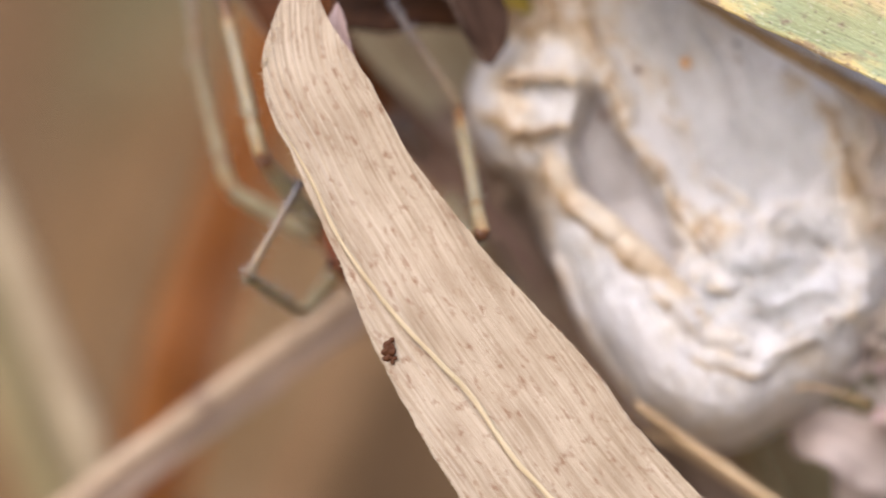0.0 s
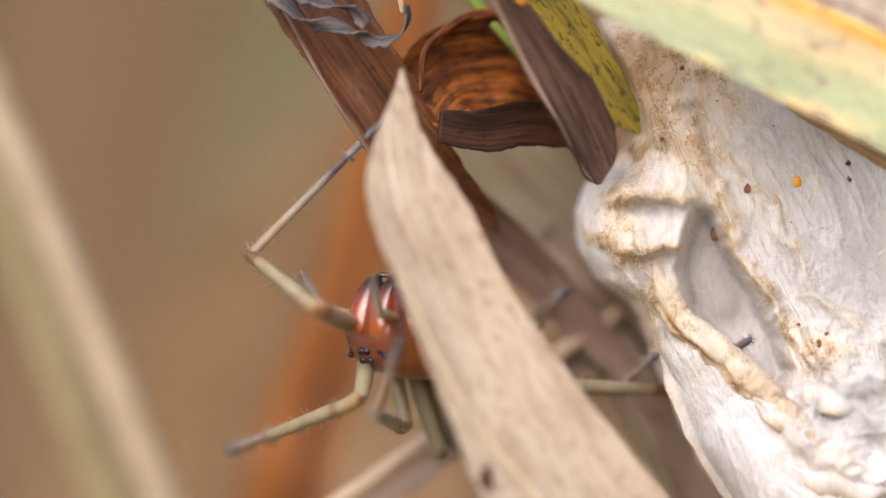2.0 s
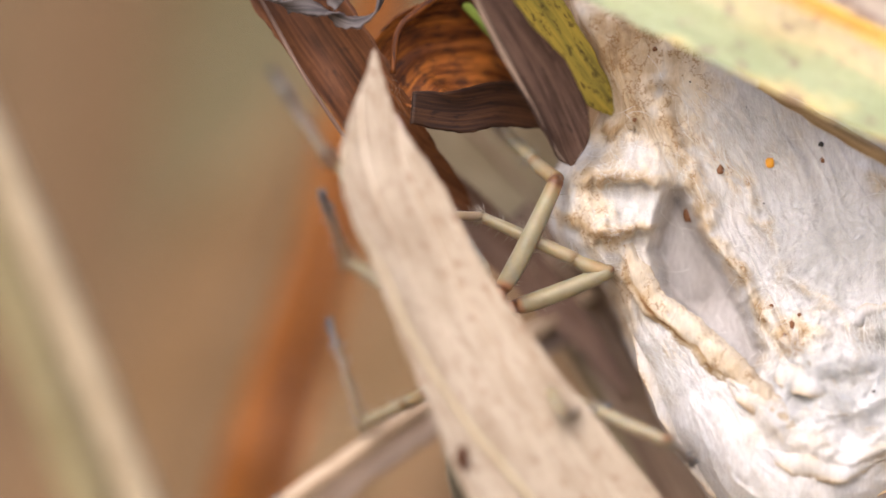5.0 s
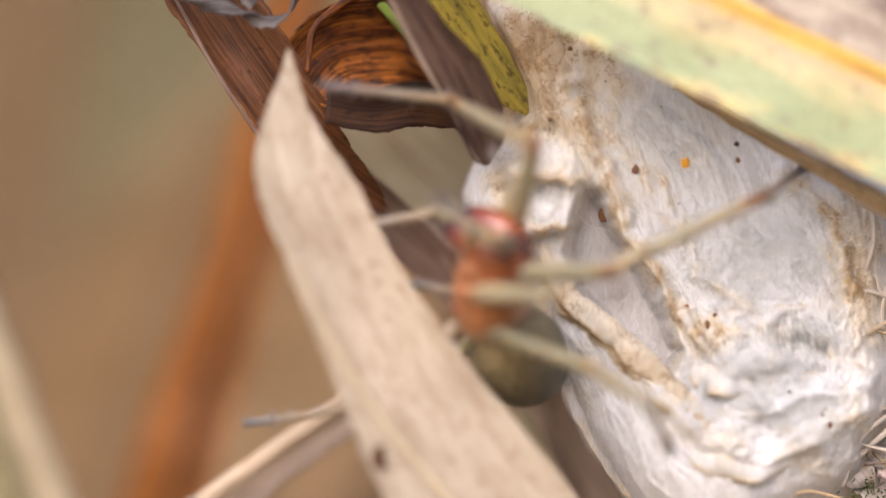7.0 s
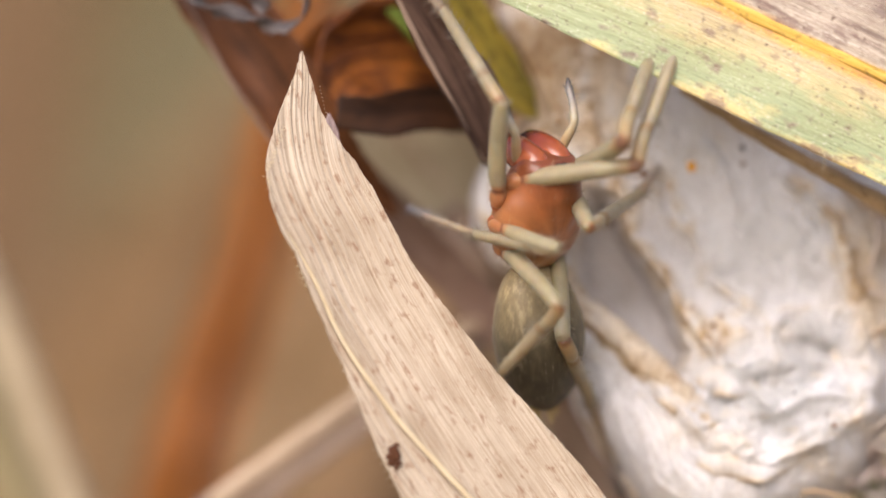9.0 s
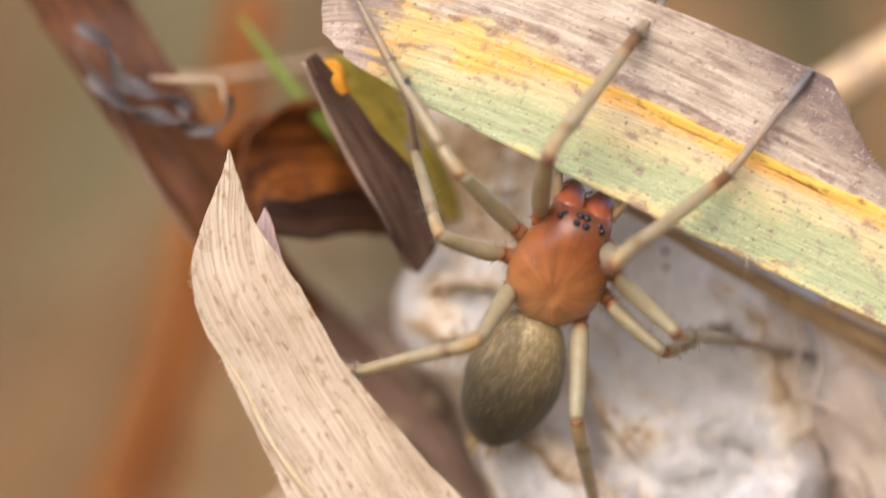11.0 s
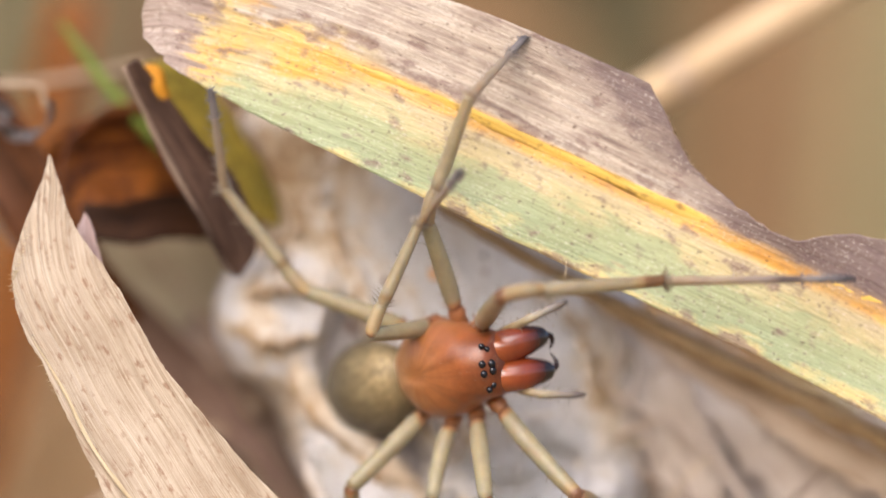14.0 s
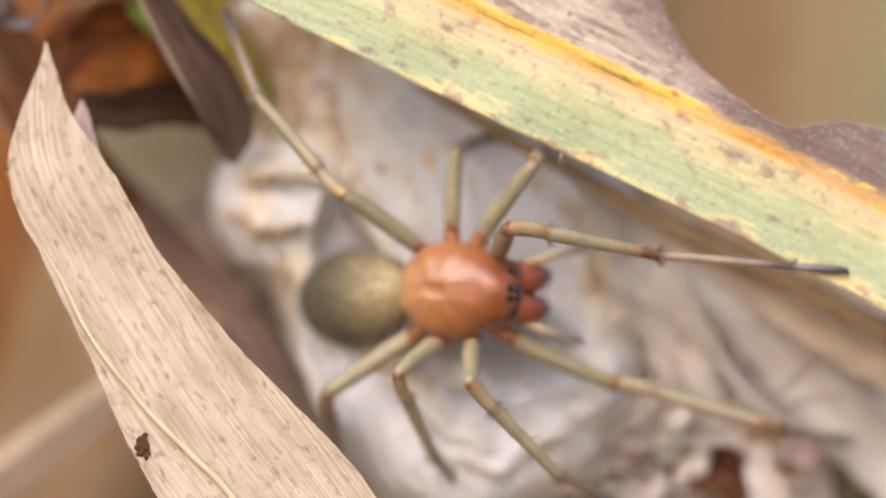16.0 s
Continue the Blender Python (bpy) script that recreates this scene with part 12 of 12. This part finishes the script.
    walk(legs["R3"]["metatarsus"], [
        (0.00, pose(-0.00595, -0.00161, 0.00015, -0.0, 5.2, -42.6)),
        (0.25, pose(-0.00762, -0.00079, 0.00050, 0.0, -3.7, -41.5)),
        (0.50, pose(-0.00857, -0.00002, 0.00060, -0.2, -12.6, -40.3)),
        (0.75, pose(-0.00857, -0.00179, 0.00082, 0.1, -3.5, -42.0)),
        (1.00, pose(-0.00812, -0.00346, 0.00088, 0.1, 5.5, -43.6)),
        (1.50, pose(-0.00736, -0.00451, 0.00021, -1.5, 11.4, -54.0)),
        (2.00, pose(-0.00806, -0.00428, 0.00019, -2.7, 14.9, -59.4)),
        (2.25, pose(-0.00849, -0.00210, 0.00025, -3.7, 12.2, -63.5)),
        (2.50, pose(-0.00819, 0.00001, 0.00033, -4.4, 9.4, -67.5)),
        (2.75, pose(-0.00827, -0.00190, 0.00028, -7.7, 26.5, -78.1)),
        (3.00, pose(-0.00788, -0.00377, 0.00017, -15.9, 42.6, -92.3)),
        (3.07, pose(-0.00780, -0.00566, -0.00033, -21.3, 46.1, -100.0)),
        (3.13, pose(-0.00691, -0.00732, -0.00071, -27.8, 49.0, -108.8)),
        (3.20, pose(-0.00540, -0.00844, -0.00093, -35.2, 51.1, -118.4)),
        (3.45, pose(-0.00638, -0.00634, -0.00190, 2.4, 53.4, -71.9)),
        (3.70, pose(-0.00654, -0.00372, -0.00278, 29.4, 39.7, -35.6)),
        (3.95, pose(-0.00584, -0.00094, -0.00347, 40.3, 18.9, -13.7)),
        (4.20, pose(-0.00440, 0.00163, -0.00391, 42.6, -3.9, 3.0)),
        (4.75, pose(-0.00505, 0.00199, -0.00498, 40.1, 18.7, -15.8)),
        (5.30, pose(-0.00515, 0.00162, -0.00559, 28.0, 38.8, -40.2)),
        (5.50, pose(-0.00493, 0.00140, -0.00586, 28.0, 38.9, -40.3)),
        (6.00, pose(-0.00392, 0.00201, -0.00518, 28.7, 37.3, -39.1)),
        (6.50, pose(-0.00570, 0.00168, -0.00535, 41.7, 40.0, -18.4)),
        (6.67, pose(-0.00582, 0.00267, -0.00499, 63.1, 58.1, 9.4)),
        (6.83, pose(-0.00569, 0.00351, -0.00441, 109.5, 63.2, 61.6)),
        (7.00, pose(-0.00535, 0.00412, -0.00364, 143.6, 49.8, 101.8)),
        (7.25, pose(-0.00536, 0.00400, -0.00379, 129.5, 33.3, 80.8)),
        (7.50, pose(-0.00537, 0.00388, -0.00393, 123.7, 14.5, 67.0)),
        (7.67, pose(-0.00498, 0.00391, -0.00438, 117.1, 39.0, 52.7)),
        (7.83, pose(-0.00457, 0.00391, -0.00481, 94.9, 60.0, 24.2)),
        (8.00, pose(-0.00413, 0.00388, -0.00522, 39.5, 65.0, -37.0)),
        (8.20, pose(-0.00420, 0.00404, -0.00499, 45.2, 67.0, -30.8)),
        (8.45, pose(-0.00496, 0.00094, -0.00640, 44.2, 38.4, -31.9)),
        (8.70, pose(-0.00511, -0.00257, -0.00644, 44.1, 9.7, -32.4)),
        (8.95, pose(-0.00465, -0.00570, -0.00511, 44.1, -18.9, -32.7)),
        (9.20, pose(-0.00375, -0.00777, -0.00281, 44.4, -47.6, -33.3)),
        (9.57, pose(-0.00357, -0.00847, -0.00198, 56.4, -20.7, -53.9)),
        (9.93, pose(-0.00273, -0.00858, -0.00109, 58.0, 7.8, -67.8)),
        (10.30, pose(-0.00138, -0.00805, -0.00046, 51.8, 35.8, -83.8)),
        (10.50, pose(-0.00162, -0.00854, -0.00192, 51.2, 24.2, -85.0)),
        (10.75, pose(-0.00121, -0.00773, -0.00218, 49.1, 45.1, -88.7)),
        (11.00, pose(-0.00079, -0.00678, -0.00232, 42.2, 65.7, -96.9)),
        (11.25, pose(-0.00270, -0.00761, -0.00176, 38.1, 52.6, -101.6)),
        (11.50, pose(-0.00445, -0.00797, -0.00076, 36.3, 39.3, -104.1)),
        (12.00, pose(-0.00162, -0.00939, -0.00026, 47.3, 33.5, -85.7)),
        (12.12, pose(-0.00247, -0.00874, 0.00233, 34.6, 44.0, -105.8)),
        (12.25, pose(-0.00253, -0.00638, 0.00459, 15.2, 49.7, -132.1)),
        (12.38, pose(-0.00154, -0.00296, 0.00582, -6.7, 48.5, -160.9)),
        (12.50, pose(0.00036, 0.00055, 0.00559, -24.1, 41.0, 174.7)),
        (12.62, pose(-0.00186, -0.00181, 0.00591, -12.4, 30.7, -165.6)),
        (12.75, pose(-0.00363, -0.00425, 0.00525, -6.0, 18.1, -150.2)),
        (12.88, pose(-0.00470, -0.00634, 0.00376, -3.3, 4.4, -136.9)),
        (13.00, pose(-0.00495, -0.00772, 0.00173, -3.9, -9.6, -124.1)),
        (13.50, pose(-0.00364, -0.00879, 0.00230, -4.5, 3.7, -113.1)),
        (13.75, pose(-0.00305, -0.00873, 0.00072, -4.1, 25.9, -111.7)),
        (14.00, pose(-0.00221, -0.00815, -0.00072, -2.8, 48.1, -109.6)),
        (14.50, pose(-0.00213, -0.00658, -0.00114, 20.4, 59.8, -81.1)),
        (15.00, pose(-0.00099, -0.00731, -0.00105, 20.4, 68.0, -81.2)),
        (15.50, pose(-0.00083, -0.00687, -0.00086, 33.7, 67.7, -66.9)),
        (16.00, pose(-0.00100, -0.00652, -0.00041, 38.5, 58.4, -61.5)),
    ])
    walk(legs["R4"]["femur"], [
        (0.00, pose(-0.00140, -0.00140, -0.00040, 0.0, -35.4, 168.6)),
        (0.25, pose(-0.00140, -0.00140, -0.00040, 2.1, -55.1, 165.8)),
        (0.50, pose(-0.00140, -0.00140, -0.00040, 10.2, -74.6, 156.9)),
        (1.00, pose(-0.00140, -0.00140, -0.00040, -56.9, -69.3, -133.4)),
        (1.50, pose(-0.00140, -0.00140, -0.00040, -55.5, -58.2, -135.0)),
        (2.00, pose(-0.00140, -0.00140, -0.00040, -20.6, -65.4, -174.1)),
        (2.50, pose(-0.00140, -0.00140, -0.00040, 1.2, -67.1, 162.1)),
        (3.00, pose(-0.00140, -0.00140, -0.00040, 21.0, -68.3, 140.8)),
        (3.20, pose(-0.00140, -0.00140, -0.00040, 22.3, -66.4, 139.3)),
        (3.70, pose(-0.00140, -0.00140, -0.00040, 15.9, -55.4, 146.6)),
        (4.20, pose(-0.00140, -0.00140, -0.00040, 12.8, -44.1, 150.7)),
        (4.75, pose(-0.00140, -0.00140, -0.00040, 8.2, -17.0, 159.5)),
        (5.30, pose(-0.00140, -0.00140, -0.00040, 7.8, 10.4, 165.8)),
        (5.50, pose(-0.00140, -0.00140, -0.00040, 8.6, 24.9, 168.2)),
        (6.00, pose(-0.00140, -0.00140, -0.00040, 14.3, 20.2, -176.8)),
        (6.50, pose(-0.00140, -0.00140, -0.00040, 9.9, 17.7, 169.7)),
        (7.00, pose(-0.00140, -0.00140, -0.00040, 14.0, 14.2, -175.5)),
        (7.50, pose(-0.00140, -0.00140, -0.00040, 15.2, 12.2, -170.4)),
        (8.00, pose(-0.00140, -0.00140, -0.00040, 15.5, 10.7, -168.8)),
        (8.20, pose(-0.00140, -0.00140, -0.00040, 15.6, 12.2, -168.4)),
        (8.45, pose(-0.00140, -0.00140, -0.00040, 15.0, -6.6, -179.0)),
        (8.70, pose(-0.00140, -0.00140, -0.00040, 18.2, -25.1, 169.5)),
        (8.95, pose(-0.00140, -0.00140, -0.00040, 27.0, -42.4, 154.0)),
        (9.20, pose(-0.00140, -0.00140, -0.00040, 46.8, -56.2, 128.2)),
        (9.75, pose(-0.00140, -0.00140, -0.00040, 6.9, -47.3, 177.6)),
        (10.30, pose(-0.00140, -0.00140, -0.00040, -10.1, -25.3, -154.5)),
        (10.50, pose(-0.00140, -0.00140, -0.00040, -10.6, -17.9, -153.0)),
        (11.00, pose(-0.00140, -0.00140, -0.00040, -7.4, -38.8, -159.8)),
        (11.25, pose(-0.00140, -0.00140, -0.00040, -5.5, -38.2, -162.7)),
        (11.50, pose(-0.00140, -0.00140, -0.00040, -3.7, -37.4, -165.7)),
        (12.00, pose(-0.00140, -0.00140, -0.00040, -8.7, -43.6, -158.1)),
        (12.50, pose(-0.00140, -0.00140, -0.00040, -6.4, -47.8, -161.2)),
        (12.75, pose(-0.00140, -0.00140, -0.00040, -12.8, -48.9, -152.7)),
        (13.00, pose(-0.00140, -0.00140, -0.00040, -19.4, -49.4, -144.0)),
        (13.50, pose(-0.00140, -0.00140, -0.00040, -20.0, -49.0, -143.2)),
        (13.67, pose(-0.00140, -0.00140, -0.00040, -22.0, -46.7, -140.5)),
        (13.83, pose(-0.00140, -0.00140, -0.00040, -23.8, -44.3, -138.0)),
        (14.00, pose(-0.00140, -0.00140, -0.00040, -25.3, -41.9, -135.7)),
        (14.50, pose(-0.00140, -0.00140, -0.00040, -23.6, -56.1, -138.0)),
        (15.00, pose(-0.00140, -0.00140, -0.00040, -6.3, -70.3, -157.1)),
        (15.25, pose(-0.00140, -0.00140, -0.00040, 10.4, -72.5, -174.7)),
        (15.50, pose(-0.00140, -0.00140, -0.00040, 29.7, -72.8, 165.1)),
        (15.67, pose(-0.00140, -0.00140, -0.00040, -0.9, -53.5, -161.3)),
        (15.83, pose(-0.00140, -0.00140, -0.00040, -8.4, -31.0, -150.3)),
        (16.00, pose(-0.00140, -0.00140, -0.00040, -10.7, -7.9, -143.8)),
    ])
    walk(legs["R4"]["tibia"], [
        (0.00, pose(-0.00523, -0.00063, 0.00238, 0.0, 38.6, 156.4)),
        (0.25, pose(-0.00406, -0.00072, 0.00354, -1.9, 36.0, 153.2)),
        (0.50, pose(-0.00257, -0.00090, 0.00423, -3.6, 33.4, 150.3)),
        (1.00, pose(-0.00256, -0.00263, 0.00409, -0.8, 24.6, 156.1)),
        (1.50, pose(-0.00319, -0.00319, 0.00368, -0.7, 20.5, 156.2)),
        (2.00, pose(-0.00339, -0.00161, 0.00396, -5.0, 25.7, 145.2)),
        (2.50, pose(-0.00318, -0.00083, 0.00402, -6.1, 27.7, 142.8)),
        (3.00, pose(-0.00277, -0.00028, 0.00406, -7.0, 25.3, 140.9)),
        (3.20, pose(-0.00286, -0.00015, 0.00400, -6.8, 22.8, 141.2)),
        (3.70, pose(-0.00368, 0.00010, 0.00355, 0.3, 18.9, 161.2)),
        (4.20, pose(-0.00440, 0.00029, 0.00294, 5.6, 12.9, -179.9)),
        (4.75, pose(-0.00570, 0.00021, 0.00101, 7.7, 2.9, -164.5)),
        (5.30, pose(-0.00598, -0.00024, -0.00126, 7.1, -7.3, -149.5)),
        (5.50, pose(-0.00566, -0.00051, -0.00242, 8.3, -15.4, -155.6)),
        (6.00, pose(-0.00590, -0.00165, -0.00205, 7.0, -4.3, -147.9)),
        (6.50, pose(-0.00590, -0.00058, -0.00186, 6.3, 8.5, -165.7)),
        (7.00, pose(-0.00604, -0.00177, -0.00158, 8.7, 11.0, -151.9)),
        (7.50, pose(-0.00603, -0.00218, -0.00141, 9.0, 7.9, -149.8)),
        (8.00, pose(-0.00603, -0.00232, -0.00129, 9.2, 5.5, -148.7)),
        (8.20, pose(-0.00600, -0.00234, -0.00142, 9.2, 6.3, -148.2)),
        (8.45, pose(-0.00617, -0.00148, 0.00015, 9.5, 8.8, -146.0)),
        (8.70, pose(-0.00567, -0.00061, 0.00164, 9.9, 11.3, -143.7)),
        (8.95, pose(-0.00458, 0.00015, 0.00284, 10.4, 13.7, -141.4)),
        (9.20, pose(-0.00305, 0.00070, 0.00359, 11.0, 16.2, -139.0)),
        (9.75, pose(-0.00465, -0.00127, 0.00313, 8.7, 30.5, -144.9)),
        (10.30, pose(-0.00532, -0.00327, 0.00165, 3.8, 44.4, -152.9)),
        (10.50, pose(-0.00547, -0.00347, 0.00107, 3.2, 41.8, -153.7)),
        (11.00, pose(-0.00491, -0.00269, 0.00261, 6.4, 30.7, -148.3)),
        (11.25, pose(-0.00500, -0.00252, 0.00257, 4.7, 15.8, -152.6)),
        (11.50, pose(-0.00509, -0.00234, 0.00252, 4.2, 0.8, -156.3)),
        (12.00, pose(-0.00463, -0.00270, 0.00291, 4.1, -1.4, -150.4)),
        (12.50, pose(-0.00445, -0.00244, 0.00315, 4.1, 1.9, -145.3)),
        (12.75, pose(-0.00420, -0.00285, 0.00322, 4.7, 4.7, -135.4)),
        (13.00, pose(-0.00393, -0.00324, 0.00324, 5.8, 7.3, -125.5)),
        (13.50, pose(-0.00392, -0.00329, 0.00322, 5.4, 13.4, -127.4)),
        (13.67, pose(-0.00394, -0.00350, 0.00309, 7.0, 20.8, -121.9)),
        (13.83, pose(-0.00395, -0.00370, 0.00295, 9.5, 28.0, -115.9)),
        (14.00, pose(-0.00396, -0.00390, 0.00280, 13.1, 35.0, -109.0)),
        (14.50, pose(-0.00339, -0.00319, 0.00358, 22.4, 45.2, -94.6)),
        (15.00, pose(-0.00289, -0.00203, 0.00412, 20.6, 31.2, -97.6)),
        (15.25, pose(-0.00284, -0.00153, 0.00418, 18.8, 0.8, -103.9)),
        (15.50, pose(-0.00277, -0.00103, 0.00419, 20.4, -29.6, -110.0)),
        (15.67, pose(-0.00411, -0.00231, 0.00346, 19.4, 0.9, -106.3)),
        (15.83, pose(-0.00498, -0.00344, 0.00207, 20.5, 31.5, -102.5)),
        (16.00, pose(-0.00523, -0.00421, 0.00026, 26.6, 61.8, -94.4)),
    ])
    walk(legs["R4"]["metatarsus"], [
        (0.00, pose(-0.00903, 0.00103, -0.00092, -0.0, -3.0, -34.8)),
        (0.25, pose(-0.00789, 0.00120, 0.00042, 0.0, 1.0, -35.7)),
        (0.50, pose(-0.00641, 0.00129, 0.00131, -0.0, 5.0, -36.7)),
        (1.00, pose(-0.00697, -0.00068, 0.00188, 0.8, 15.7, -32.2)),
        (1.50, pose(-0.00773, -0.00118, 0.00183, 0.4, 16.1, -33.8)),
        (2.00, pose(-0.00731, 0.00112, 0.00167, -3.0, 14.5, -46.5)),
        (2.50, pose(-0.00691, 0.00201, 0.00156, -4.0, 14.7, -50.5)),
        (3.00, pose(-0.00649, 0.00274, 0.00179, -4.7, 14.1, -53.0)),
        (3.20, pose(-0.00667, 0.00291, 0.00194, -4.6, 13.5, -53.0)),
        (3.70, pose(-0.00842, 0.00171, 0.00183, -1.6, 1.5, -29.9)),
        (4.20, pose(-0.00957, 0.00028, 0.00176, -3.4, -10.6, -7.0)),
        (4.75, pose(-0.01080, -0.00120, 0.00074, -8.1, -15.9, 13.2)),
        (5.30, pose(-0.01051, -0.00292, -0.00059, -14.5, -19.3, 34.2)),
        (5.50, pose(-0.01032, -0.00263, -0.00101, -15.2, -21.5, 36.2)),
        (6.00, pose(-0.01037, -0.00446, -0.00166, -20.5, -30.3, 48.3)),
        (6.50, pose(-0.01098, -0.00188, -0.00264, -24.0, -46.0, 53.9)),
        (7.00, pose(-0.01063, -0.00422, -0.00259, -41.2, -41.1, 78.6)),
        (7.50, pose(-0.01056, -0.00482, -0.00215, -37.4, -46.6, 73.1)),
        (8.00, pose(-0.01053, -0.00506, -0.00180, -38.5, -48.6, 74.6)),
        (8.20, pose(-0.01048, -0.00511, -0.00199, -39.2, -51.9, 75.6)),
        (8.45, pose(-0.01051, -0.00441, -0.00066, -89.0, -59.5, 134.1)),
        (8.70, pose(-0.00986, -0.00369, 0.00060, -124.5, -41.5, 178.7)),
        (8.95, pose(-0.00861, -0.00306, 0.00158, -135.1, -14.7, -159.6)),
        (9.20, pose(-0.00689, -0.00264, 0.00211, -135.3, 13.6, -143.1)),
        (9.75, pose(-0.00839, -0.00389, 0.00044, -136.6, 23.3, -147.4)),
        (10.30, pose(-0.00869, -0.00499, -0.00206, -139.0, 32.9, -152.3)),
        (10.50, pose(-0.00902, -0.00522, -0.00246, -139.1, 27.8, -152.6)),
        (11.00, pose(-0.00879, -0.00509, -0.00009, -138.1, 38.9, -150.8)),
        (11.25, pose(-0.00953, -0.00486, 0.00113, -138.0, 17.1, -150.6)),
        (11.50, pose(-0.00995, -0.00447, 0.00245, -138.0, -4.7, -150.5)),
        (12.00, pose(-0.00923, -0.00532, 0.00303, -140.2, -25.4, -142.2)),
        (12.50, pose(-0.00881, -0.00546, 0.00297, -146.1, -42.5, -131.8)),
        (12.75, pose(-0.00797, -0.00655, 0.00278, -156.0, -21.8, -113.5)),
        (13.00, pose(-0.00698, -0.00752, 0.00257, -158.6, 0.4, -100.2)),
        (13.50, pose(-0.00705, -0.00739, 0.00200, -162.0, -17.6, -78.3)),
        (13.67, pose(-0.00656, -0.00770, 0.00121, -161.4, 4.6, -83.0)),
        (13.83, pose(-0.00599, -0.00791, 0.00046, -162.8, 26.8, -88.2)),
        (14.00, pose(-0.00537, -0.00800, -0.00024, -167.6, 48.7, -95.9)),
        (14.50, pose(-0.00369, -0.00692, -0.00018, -165.6, 77.4, -93.6)),
        (15.00, pose(-0.00349, -0.00652, 0.00137, -54.8, 77.0, 18.4)),
        (15.25, pose(-0.00411, -0.00668, 0.00410, 178.6, 74.3, -109.6)),
        (15.50, pose(-0.00435, -0.00536, 0.00680, 164.2, 49.4, -125.5)),
        (15.67, pose(-0.00559, -0.00740, 0.00337, -169.8, 39.9, -89.3)),
        (15.83, pose(-0.00595, -0.00785, -0.00070, -156.8, 22.5, -64.7)),
        (16.00, pose(-0.00543, -0.00671, -0.00441, -152.7, 2.3, -46.1)),
    ])


motions()
